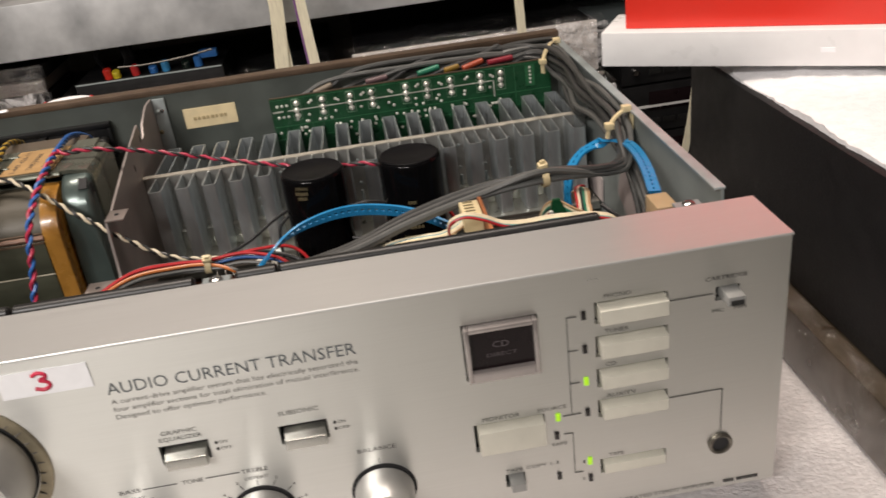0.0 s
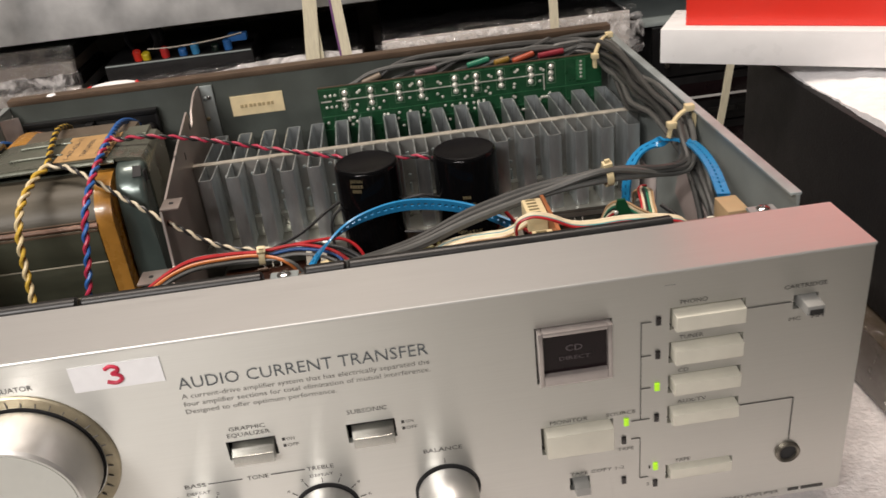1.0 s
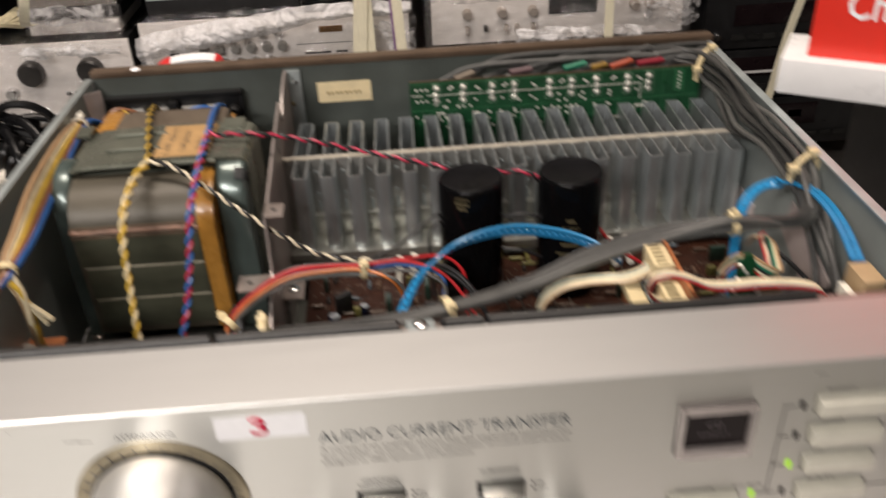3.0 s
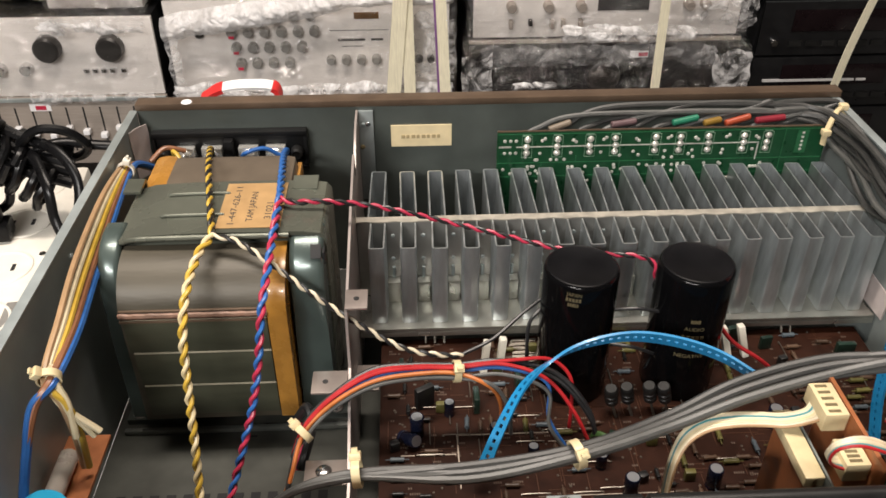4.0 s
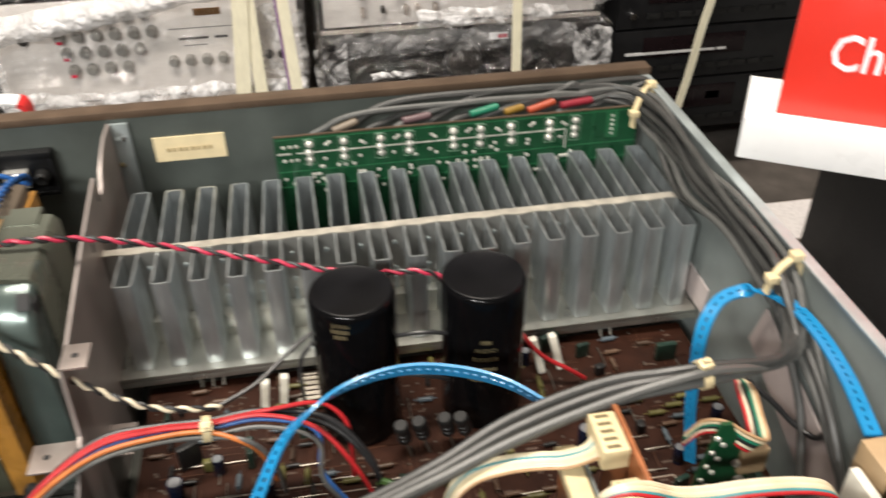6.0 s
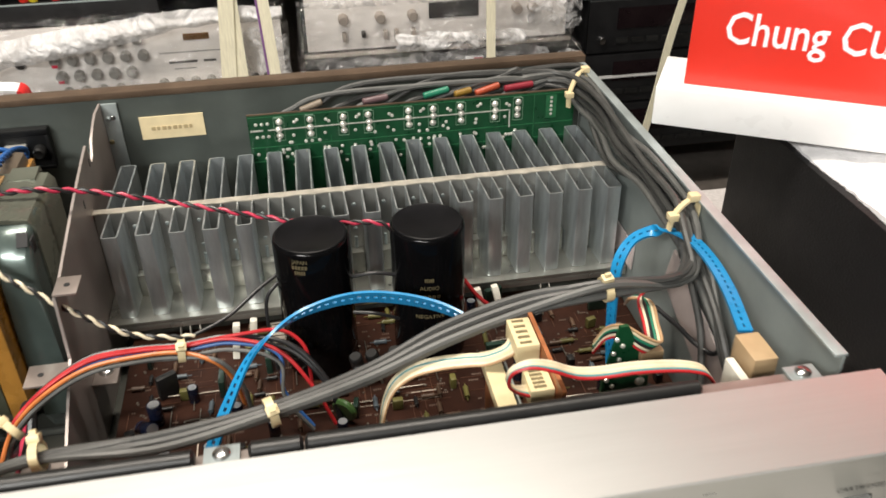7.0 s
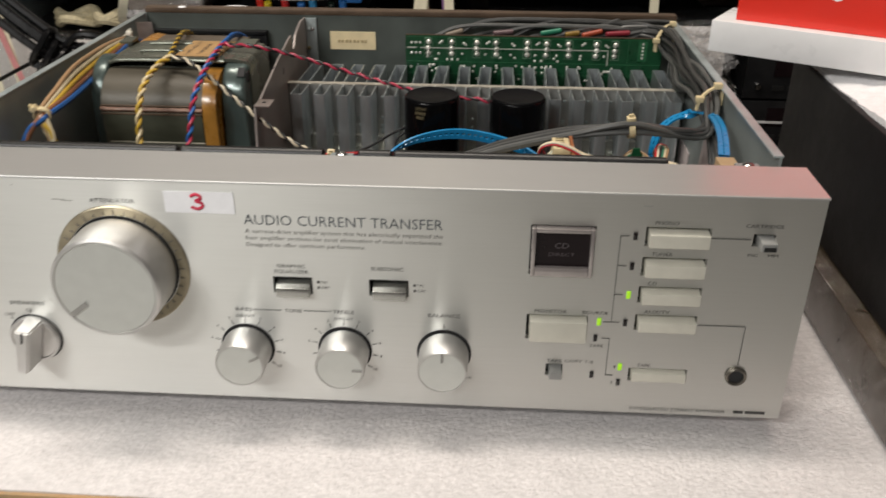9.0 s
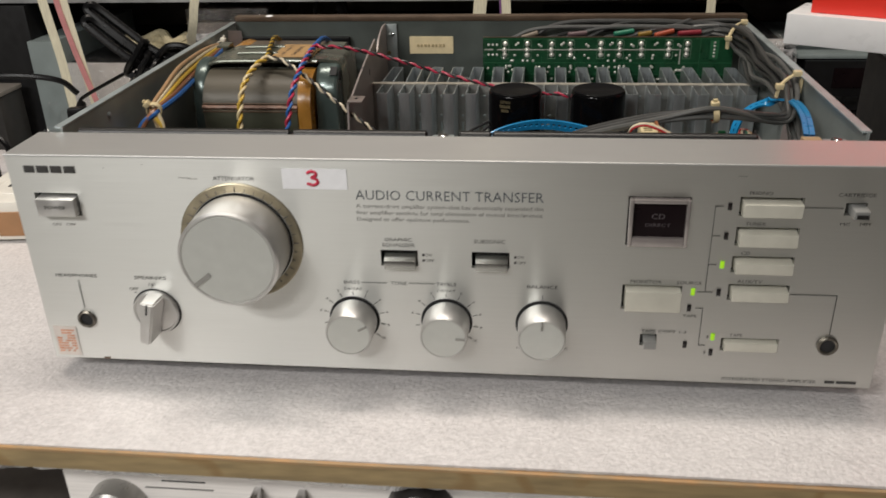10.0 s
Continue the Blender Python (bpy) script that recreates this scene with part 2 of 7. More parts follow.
M_COMP_GREEN = mat("green_film_body", (0.010, 0.026, 0.018), 0.3, coat=0.3, tint=0.4)
M_COMP_YELLOW = mat("yellow_band_body", (0.105, 0.095, 0.028), 0.4, tint=0.3)
M_NYLON = mat("cream_nylon", (0.66, 0.55, 0.33), 0.4, 0.0, 0.08, 200, 0.03, 500, stain=0.1)
M_WHITE_NYLON = mat("white_nylon", (0.72, 0.69, 0.60), 0.4, 0.0, 0.06, 200)
M_BLUE = mat("blue_pvc_band", (0.012, 0.205, 0.44), 0.3, 0.0, 0.08, 120, 0.04, 500, coat=0.15)


def pvc(name, c, rough=0.36):
    return mat(name + "_pvc", c, rough, 0.0, 0.12, 150, 0.04, 500, stain=0.12)


W_GREY = pvc("grey", (0.050, 0.050, 0.048), 0.42)
W_GREY2 = pvc("light_grey", (0.088, 0.089, 0.085), 0.42)
W_BLACK = pvc("black", (0.016, 0.016, 0.017))
W_RED = pvc("red", (0.40, 0.018, 0.022))
W_MAUVE = pvc("mauve", (0.12, 0.075, 0.08))
W_MUSTARD = pvc("mustard", (0.23, 0.135, 0.025))
W_VERMILION = pvc("vermilion", (0.34, 0.062, 0.028))
W_DARK_RED = pvc("dark_red", (0.22, 0.020, 0.032))
W_CRIMSON = pvc("crimson", (0.42, 0.030, 0.068))
W_ORANGE = pvc("orange", (0.46, 0.14, 0.035))
W_YELLOW = pvc("yellow", (0.55, 0.36, 0.05))
W_BLUE = pvc("blue", (0.026, 0.115, 0.36))
W_WHITE = pvc("white", (0.66, 0.58, 0.43))
W_BROWN = pvc("brown", (0.23, 0.10, 0.05))
W_TAN = pvc("tan", (0.38, 0.24, 0.13))
W_GREEN = pvc("green", (0.02, 0.17, 0.10))
W_TEAL = pvc("teal", (0.05, 0.24, 0.26))
W_CREAM = pvc("cream", (0.60, 0.52, 0.35))
W_PALE_YELLOW = pvc("pale_yellow", (0.66, 0.55, 0.33))
M_FOAM = mat("white_foam_sheet", (0.62, 0.59, 0.585), 0.40, 0.0, 0.12, 420, 0.9, 520, stretch=(0.85, 1, 1), sheen=0.15, stain=0.12, coat=0.15)
M_FLUFF = mat("white_fluffy_foam", (0.82, 0.81, 0.82), 0.85, 0.0, 0.06, 200, 0.7, 500, sheen=0.4)
M_WOOD = mat("plywood_edge", (0.31, 0.225, 0.11), 0.55, 0.0, 0.22, 55, 0.25, 120, stretch=(0.7, 3, 5), stain=0.35)
_n, _l = M_WOOD.node_tree.nodes, M_WOOD.node_tree.links.new
_b = _n["Principled BSDF"]
_w, _r, _m, _c = _n.new("ShaderNodeTexWave"), _n.new("ShaderNodeMapRange"), _n.new("ShaderNodeMix"), _n.new("ShaderNodeTexCoord")
_w.wave_type, _w.bands_direction = "BANDS", "DIAGONAL"
for _k, _v in (("Scale", 7.0), ("Distortion", 14.0), ("Detail", 3.0), ("Detail Scale", 1.4)):
    _w.inputs[_k].default_value = _v
_l(_c.outputs["Object"], _w.inputs["Vector"])
_r.inputs["From Min"].default_value, _r.inputs["From Max"].default_value, _r.inputs["To Max"].default_value = 0.78, 1.0, 0.75
_l(_w.outputs["Fac"], _r.inputs["Value"])
_m.data_type = "RGBA"
_l(_b.inputs["Base Color"].links[0].from_socket, _m.inputs["A"])
_m.inputs["B"].default_value = (0.24, 0.145, 0.055, 1)
_l(_r.outputs[0], _m.inputs["Factor"])
_l(_m.outputs["Result"], _b.inputs["Base Color"])
M_WOOD_LIP = mat("pale_veneer_edge", (0.42, 0.30, 0.165), 0.5, 0.0, 0.2, 40, 0.2, 120, other=(0.46, 0.26, 0.11), stretch=(3, 3, 20), stain=0.4)
M_SIGN_RED = mat("red_acrylic", (0.80, 0.038, 0.022), 0.35, 0.0, 0.03, 20, coat=0.06)
M_SIGN_WHITE = mat("white_acrylic", (0.82, 0.82, 0.82), 0.3, 0.0, 0.03, 80, stain=0.05)
M_BLACKBOX = mat("black_vinyl_cabinet", (0.009, 0.0085, 0.009), 0.5, 0.0, 0.2, 90, 0.25, 700, spec=0.3)
M_CARTON = mat("brown_wrapped_board", (0.060, 0.046, 0.030), 0.3, 0.0, 0.25, 40, 0.15, 120, stain=0.3, coat=0.4)
M_STRIP = mat("ivory_plastic", (0.74, 0.71, 0.64), 0.4, 0.0, 0.05, 80, 0.02, 400, stain=0.12)
M_RUBBER = mat("black_rubber_cord", (0.004, 0.004, 0.0045), 0.3, 0.0, 0.15, 100, 0.04, 300, spec=0.22)
M_STRAP = mat("cream_packing_strap", (0.92, 0.86, 0.66), 0.4, 0.0, 0.1, 60, 0.08, 300, stretch=(8, 8, 1))
M_PINK = mat("pink_packing_strap", (0.70, 0.30, 0.30), 0.4, 0.0, 0.1, 60)
M_PURPLE = mat("purple_stripe", (0.25, 0.12, 0.3), 0.4)
M_SHELF = mat("galvanised_shelf_edge", (0.50, 0.52, 0.54), 0.42, 0.3, 0.25, 14, 0.08, 80, other=(0.78, 0.80, 0.81), stain=0.3)
M_SHELF_DARK = mat("dark_shelf_board", (0.17, 0.15, 0.135), 0.6, 0.0, 0.3, 20, 0.1, 120)
M_ALU_FACE = mat("old_silver_face", (0.84, 0.80, 0.77), 0.45, 0.10, 0.08, 30, 0.06, 80, stretch=(1, 30, 30))
M_ALU_GREY = mat("dull_grey_face", (0.40, 0.35, 0.31), 0.45, 0.25, 0.1, 30, 0.06, 80, stretch=(1, 30, 30))
M_BLACK_FACE = mat("black_deck_face", (0.012, 0.012, 0.013), 0.32, 0.2, 0.2, 60, 0.05, 200)
M_BLACK_CASE = mat("black_case_paint", (0.016, 0.016, 0.017), 0.45, 0.2, 0.2, 60, 0.1, 400)
M_WHITE_BAR = mat("white_trim", (0.6, 0.6, 0.6), 0.4)
M_FILM = clear_film("packing_film", 0.86, 0.15)
M_MILKY = milky_film("bunched_film", 0.14, 0.92)
M_MILKY_THIN = milky_film("thin_bunched_film", 0.02, 0.55, 24.0)
M_DRAPE = milky_film("white_film_drape", 0.42, 0.95, 15.0)
M_FILM_DENSE = clear_film("packing_film_layers", 0.70, 0.12, 30.0)
M_WALL = mat("shop_wall_shelving", (0.10, 0.09, 0.085), 0.7, 0.0, 0.06, 3, 0.1, 60, stain=0.08)
M_CEILING = mat("white_ceiling_paint", (0.55, 0.54, 0.52), 0.8, 0.0, 0.04, 3)
M_FLOOR = mat("floor_tiles", (0.55, 0.54, 0.51), 0.4, 0.0, 0.15, 6, 0.05, 60, stain=0.2)
M_FIXTURE = mat("lamp_housing", (0.75, 0.75, 0.73), 0.5)
M_REDTAPE = mat("red_tape", (0.62, 0.03, 0.03), 0.4)
M_ROPE = mat("cream_rope", (0.66, 0.58, 0.38), 0.7, 0.0, 0.15, 200, 0.3, 500)
M_BLUE_GREY = mat("blue_grey_panel", (0.36, 0.42, 0.42), 0.4, 0.1, 0.08, 30, stain=0.1)
M_PLUG_BLUE = mat("blue_plug", (0.03, 0.17, 0.5), 0.4)
M_YELLOW_CAP = mat("yellow_cap", (0.75, 0.60, 0.03), 0.4)
M_CAP_SKY = mat("sky_blue_cap", (0.05, 0.30, 0.60), 0.4)
M_DISC = mat("cyan_disc_body", (0.02, 0.35, 0.60), 0.35, coat=0.2)
M_PINKPLATE = mat("pale_plate", (0.62, 0.54, 0.52), 0.45, 0.2)
M_SMALL_KNOB = mat("dark_knob", (0.05, 0.047, 0.045), 0.35, 0.4)
M_CLEAR_KNOB = mat("grey_knob_cap", (0.36, 0.35, 0.33), 0.3, 0.4)
M_GOLDBADGE = mat("gold_badge", (0.30, 0.14, 0.03), 0.3, 0.8)

# ---- shapes ----
ORIGIN = {}


def thing(name, at, label, category, group="", kind=""):
    """An Empty at a thing's base; its parts are built in world metres."""
    ob = new(name)
    ob.location, ob.empty_display_size = at, 0.02
    ORIGIN[ob.name] = Vector(at)
    return tagged(ob, label, category, group, kind)


def hang(ob, parent):
    if parent is not None:
        ob.parent = parent
        if parent.type == "EMPTY":
            ob.matrix_parent_inverse = Matrix.Translation(-ORIGIN[parent.name])
    return ob


def finish(name, bm, material, angle=38):
    me = bpy.data.meshes.new(name)
    bm.normal_update()
    bm.to_mesh(me)
    bm.free()
    me.materials.append(material)
    me.shade_smooth()
    me.set_sharp_from_angle(angle=radians(angle))
    return me


def part(name, bm, material, parent=None, label=""):
    ob = hang(new(name, finish(name, bm, material)), parent)
    return tagged(ob, label)


def place(name, me, parent, m, label=""):
    """Another piece on a shared mesh, at the pose m in world metres."""
    ob = hang(new(name, me), parent)
    ob.matrix_basis = m
    return tagged(ob, label)


def box(bm, lo, hi, bevel=0.0, m=None):
    vs = [bm.verts.new((x, y, z)) for x in (lo[0], hi[0]) for y in (lo[1], hi[1]) for z in (lo[2], hi[2])]
    fs = [bm.faces.new([vs[i] for i in q]) for q in ((0, 1, 3, 2), (4, 6, 7, 5), (0, 4, 5, 1), (2, 3, 7, 6), (0, 2, 6, 4), (1, 5, 7, 3))]
    if bevel:
        es = list({e for f in fs for e in f.edges})
        r = bmesh.ops.bevel(bm, geom=es, offset=bevel, segments=2, profile=0.6, affect="EDGES")
        vs = list({v for f in r["faces"] for v in f.verts} | {v for v in vs if v.is_valid})
    if m is not None:
        bmesh.ops.transform(bm, matrix=m, verts=vs)
    return bm


def blk(lo, hi, bevel=0.0, m=None):
    return box(bmesh.new(), lo, hi, bevel, m)


def lathe(bm, at, axis, profile, seg=32):
    """Turns a profile of (distance along the axis, radius) round the axis."""
    axis = Vector(axis).normalized()
    side = axis.orthogonal().normalized()
    up = axis.cross(side)
    at = Vector(at)
    rings = []
    for d, r in profile:
        if r < 1e-6:
            rings.append([bm.verts.new(at + axis * d)])
        else:
            rings.append([bm.verts.new(at + axis * d + (side * math.cos(a) + up * math.sin(a)) * r)
                          for a in (2 * math.pi * k / seg for k in range(seg))])
    for a, b in zip(rings, rings[1:]):
        for k in range(seg):
            j = (k + 1) % seg
            if len(a) == 1 and len(b) == 1:
                continue
            if len(a) == 1:
                bm.faces.new((a[0], b[j], b[k]))
            elif len(b) == 1:
                bm.faces.new((a[k], a[j], b[0]))
            else:
                bm.faces.new((a[k], a[j], b[j], b[k]))
    return bm


def rod(p0, p1, r, seg=16, bevel=0.0, bm=None):
    p0, p1 = Vector(p0), Vector(p1)
    length = (p1 - p0).length
    b = min(bevel, r * 0.6)
    prof = [(0, 0), (0, r - b), (b, r), (length - b, r), (length, r - b), (length, 0)] if b else [(0, 0), (0, r), (length, r), (length, 0)]
    return lathe(bm or bmesh.new(), p0, p1 - p0, prof, seg)


def spline(pts, step=8):
    """A smooth line through the points."""
    p = [Vector(q) for q in pts]
    p = [2 * p[0] - p[1], *p, 2 * p[-1] - p[-2]]
    out = []
    for i in range(1, len(p) - 2):
        for k in range(step):
            t = k / step
            out.append(0.5 * (2 * p[i] + (p[i + 1] - p[i - 1]) * t + (2 * p[i - 1] - 5 * p[i] + 4 * p[i + 1] - p[i + 2]) * t * t
                              + (3 * p[i] - p[i - 1] - 3 * p[i + 1] + p[i + 2]) * t ** 3))
    out.append(p[-2])
    return out


def sides(path):
    """Two directions across the line at each of its points, carried along without twist."""
    t = [(path[min(i + 1, len(path) - 1)] - path[max(i - 1, 0)]).normalized() for i in range(len(path))]
    a = t[0].orthogonal().normalized()
    out = []
    for d in t:
        a = (a - d * a.dot(d)).normalized()
        out.append((a.copy(), d.cross(a)))
    return out


def sweep(bm, path, r, seg=8):
    rings = []
    for p, (a, b) in zip(path, sides(path)):
        rings.append([bm.verts.new(p + (a * math.cos(k * 2 * math.pi / seg) + b * math.sin(k * 2 * math.pi / seg)) * r) for k in range(seg)])
    for u, v in zip(rings, rings[1:]):
        for k in range(seg):
            bm.faces.new((u[k], u[(k + 1) % seg], v[(k + 1) % seg], v[k]))
    bm.faces.new(rings[0][::-1])
    bm.faces.new(rings[-1])
    return bm


def wire(pts, r, material, parent, label="", name="wire", step=8, seg=8):
    return part(name, sweep(bmesh.new(), spline(pts, step), r, seg), material, parent, label)


def twisted(pts, r, pitch, mats, parent, labels, name="twisted_cable", step=14):
    """A pair of wires laid round each other along a line."""
    path = spline(pts, step)
    base = None
    frames = sides(path)
    for k, m in enumerate(mats):
        far, line, last = 0.0, [], None
        for p, (a, b) in zip(path, frames):
            far += (p - last).length if last is not None else 0
            last = p
            w = 2 * math.pi * far / pitch + math.pi * k
            line.append(p + (a * math.cos(w) + b * math.sin(w)) * r * 1.02)
        ob = part(name if base is None else "wire", sweep(bmesh.new(), line, r, 8), m, parent if base is None else base, labels[k])
        base = base or ob
    return base


def band(pts, wide, across, thick=0.0008, step=8, bm=None):
    """A flat strip along a line; across: the direction of its width, one for all or one per given point."""
    path = spline(pts, step)
    bm = bm or bmesh.new()
    many = across if isinstance(across[0], (tuple, list, Vector)) else [across] * len(pts)
    acr = spline(many, step) if len(pts) == len(many) else [Vector(across)] * len(path)
    rows = []
    for i, p in enumerate(path):
        t = (path[min(i + 1, len(path) - 1)] - path[max(i - 1, 0)]).normalized()
        w = acr[i] - t * acr[i].dot(t)
        w.normalize()
        n = t.cross(w)
        rows.append([bm.verts.new(p + w * wide * s / 2 + n * thick * q / 2) for s, q in ((-1, -1), (1, -1), (1, 1), (-1, 1))])
    for u, v in zip(rows, rows[1:]):
        for k in range(4):
            bm.faces.new((u[k], u[(k + 1) % 4], v[(k + 1) % 4], v[k]))
    bm.faces.new(rows[0][::-1])
    bm.faces.new(rows[-1])
    return bm


def sheet(bm, nx, ny, where, thick=None):
    """A grid of nx by ny cells; where(u, v) gives each corner."""
    g = [[bm.verts.new(where(i / nx, j / ny)) for j in range(ny + 1)] for i in range(nx + 1)]
    for i in range(nx):
        for j in range(ny):
            bm.faces.new((g[i][j], g[i + 1][j], g[i + 1][j + 1], g[i][j + 1]))
    return bm


def prism(bm, outline, lo, hi, axis="x"):
    """A flat outline given thickness along an axis."""
    put = {"x": lambda a, b, d: (d, a, b), "y": lambda a, b, d: (a, d, b), "z": lambda a, b, d: (a, b, d)}[axis]
    u = [bm.verts.new(put(a, b, lo)) for a, b in outline]
    v = [bm.verts.new(put(a, b, hi)) for a, b in outline]
    bm.faces.new(u[::-1])
    bm.faces.new(v)
    for k in range(len(u)):
        j = (k + 1) % len(u)
        bm.faces.new((u[k], u[j], v[j], v[k]))
    bmesh.ops.recalc_face_normals(bm, faces=bm.faces)
    return bm


def lettering(words, at, width, height, material, parent, right=(1, 0, 0), up=(0, 0, 1), name="lettering", heavy=0.0, label=""):
    """Raised print: the words from their lower left corner, fitted to a width and a capital height."""
    cu = bpy.data.curves.new("words", "FONT")
    cu.body, cu.size, cu.resolution_u, cu.offset = words, 1.0, 2, heavy
    tmp = bpy.data.objects.new("words", cu)
    scene.collection.objects.link(tmp)
    me = bpy.data.meshes.new_from_object(tmp.evaluated_get(bpy.context.evaluated_depsgraph_get()))
    bpy.data.objects.remove(tmp)
    bpy.data.curves.remove(cu)
    co = np.empty(len(me.vertices) * 3)
    me.vertices.foreach_get("co", co)
    co = co.reshape(-1, 3)
    x0, x1 = co[:, 0].min(), co[:, 0].max()
    sx, sy = width / (x1 - x0), height / 0.69
    r, u, o = np.array(right, float), np.array(up, float), np.array(at, float)
    co = o + np.outer((co[:, 0] - x0) * sx, r) + np.outer(co[:, 1] * sy, u)
    me.vertices.foreach_set("co", co.ravel())
    me.name = name
    me.materials.clear()
    me.materials.append(material)
    return tagged(hang(new(name, me), parent), label)


def print_bar(x0, x1, z0, z1, y, material, parent, name="printed_line"):
    return part(name, blk((x0, y, z0), (x1, y + 0.0003, z1)), material, parent)


def screw(at, axis, r, parent, material=None, name="screw"):
    """A pan-head screw with a cross slot."""
    bm = lathe(bmesh.new(), at, axis, [(0, r), (r * 0.25, r), (r * 0.5, r * 0.75), (r * 0.58, r * 0.25), (r * 0.4, r * 0.2), (r * 0.4, 0)], 16)
    return part(name, bm, material or M_CHROME, parent)


def cable_tie(at, axis, r, parent, wide=0.0032, head=(0, 0, 1), material=None):
    """A nylon tie round a bundle, with its locking head and cut tail."""
    axis = Vector(axis).normalized()
    h = Vector(head)
    h = (h - axis * h.dot(axis)).normalized()
    s = axis.cross(h)
    bm = lathe(bmesh.new(), Vector(at) - axis * wide / 2, axis, [(0, r), (0, r + 0.0008), (wide, r + 0.0008), (wide, r), (0, r)], 20)
    m = Matrix((s, axis, h)).transposed().to_4x4()
    m.translation = Vector(at) + h * (r + 0.0012)
    box(bm, (-0.0019, -0.0023, -0.0010), (0.0019, 0.0023, 0.0020), 0.0006, m)
    box(bm, (-0.0006, -0.0012, 0.0016), (0.0006, 0.0012, 0.0036), 0.0, m)
    return part("cable_tie", bm, material or M_NYLON, parent)

# ---- the room ----
def setting(name, bm, material, label, category):
    return tagged(part(name, bm, material), label, category, "", "structure")


setting("floor", blk((-2.2, -2.2, -1.02), (2.8, 2.4, -0.92)), M_FLOOR, "grey tiled shop floor", "floor")
ceiling = setting("ceiling", blk((-2.2, -2.2, 1.70), (2.8, 2.4, 1.80)), M_CEILING, "white painted shop ceiling", "ceiling")
setting("wall_south", blk((-2.2, -2.3, -0.92), (2.8, -2.2, 1.70)), M_WALL, "dark shop wall lined with shelving", "wall")
setting("wall_north", blk((-2.2, 2.4, -0.92), (2.8, 2.5, 1.70)), M_WALL, "dark shop wall lined with shelving", "wall")
setting("wall_west", blk((-2.3, -2.2, -0.92), (-2.2, 2.4, 1.70)), M_WALL, "dark shop wall lined with shelving", "wall")
setting("wall_east", blk((2.8, -2.2, -0.92), (2.9, 2.4, 1.70)), M_WALL, "dark shop wall lined with shelving", "wall")
# Housings and hangers made up for the added, unseen lamps.
for lx, ly, lz, lw, lc in LAMPS:
    lamp = thing("added_lamp", (lx, ly, lz + 0.01), "added unseen white batten lamp hung from the ceiling", "ceiling lamp", "ceiling lamps")
    half = 0.64 if ly > 0 else 0.34
    part("housing", blk((lx - half, ly - 0.09, lz + 0.01), (lx + half, ly + 0.09, lz + 0.06), 0.006), M_FIXTURE, lamp)
    for q in (-0.8, 0.8):
        part("hanger", rod((lx + q * half, ly, lz + 0.0602), (lx + q * half, ly, 1.6998), 0.003, 8), M_CHROME, lamp)

# The table on which the amplifier stands: a plywood board with a foam sheet on it.
table = thing("display_shelf", (0.2, 0.2, -0.92), "plywood display shelf with a raw front edge", "shelf")
part("board", blk((-0.75, -0.0615, -0.0150), (1.25, 0.372, -0.0042), 0.0010), M_WOOD, table, "pale grained plywood board")
part("veneer", blk((-0.75, -0.0624, -0.0040), (1.25, 0.372, -0.0022), 0.0006), M_WOOD_LIP, table, "orange-brown worn veneer layer")
for px in (-0.72, 1.20):
    part("side_panel", blk((px, -0.03, -0.92), (px + 0.02, 0.36, -0.014)), M_SHELF_DARK, table, "dark side panel")
part("lower_board", blk((-0.70, -0.03, -0.24), (1.20, 0.36, -0.225)), M_SHELF_DARK, table, "dark lower board")
part("back_panel", blk((-0.70, 0.361, -0.90), (1.20, 0.370, -0.02)), M_SHELF_DARK, table, "dark back panel")


def foam_at(u, v):
    x, y = -0.74 + 1.98 * u, -0.0605 + 0.43 * v
    z = -0.0008 + 0.0012 * noise.noise((x * 9, y * 9, 0.3)) + 0.0005 * noise.noise((x * 55, y * 55, 2.1))
    z += 0.004 * math.exp(-((x - 0.315) ** 2 + (y + 0.038) ** 2) / 0.00009) * (0.5 + noise.noise((x * 160, y * 160, 5)))
    return (x, y, min(z, 0.0045) if y < 0 else min(z, 0.0))


bm = sheet(bmesh.new(), 260, 90, foam_at)
r = bmesh.ops.extrude_face_region(bm, geom=bm.faces[:])
bmesh.ops.translate(bm, verts=[g for g in r["geom"] if isinstance(g, bmesh.types.BMVert)], vec=(0, 0, -0.0014))
bmesh.ops.recalc_face_normals(bm, faces=bm.faces)
tagged(part("foam_sheet", bm, M_FOAM), "thin white packing foam sheet laid over the wooden shelf", "foam sheet")

# Rack at the back of the aisle: boards that carry the stored equipment.
rack = thing("storage_rack", (0.3, 1.3, -0.92), "dark storage rack with a worn metal-faced upper shelf", "rack")
part("upper_shelf", blk((-1.6, 1.09, 0.018), (2.4, 1.62, 0.10), 0.003), M_SHELF, rack, "scuffed grey metal shelf edge")
part("lower_shelf", blk((-1.6, 0.96, -0.50), (2.4, 1.62, -0.46)), M_SHELF_DARK, rack)
part("back_panel", blk((-1.6, 1.621, -0.92), (2.4, 1.64, 1.2)), mat("grey_brown_back_board", (0.32, 0.29, 0.265), 0.6, 0.0, 0.2, 12, 0.1, 100, stain=0.3), rack, "grey-brown back board")
for px in (-1.58, 2.36):
    part("upright", blk((px, 1.10, -0.92), (px + 0.03, 1.615, 1.2)), M_SHELF_DARK, rack)

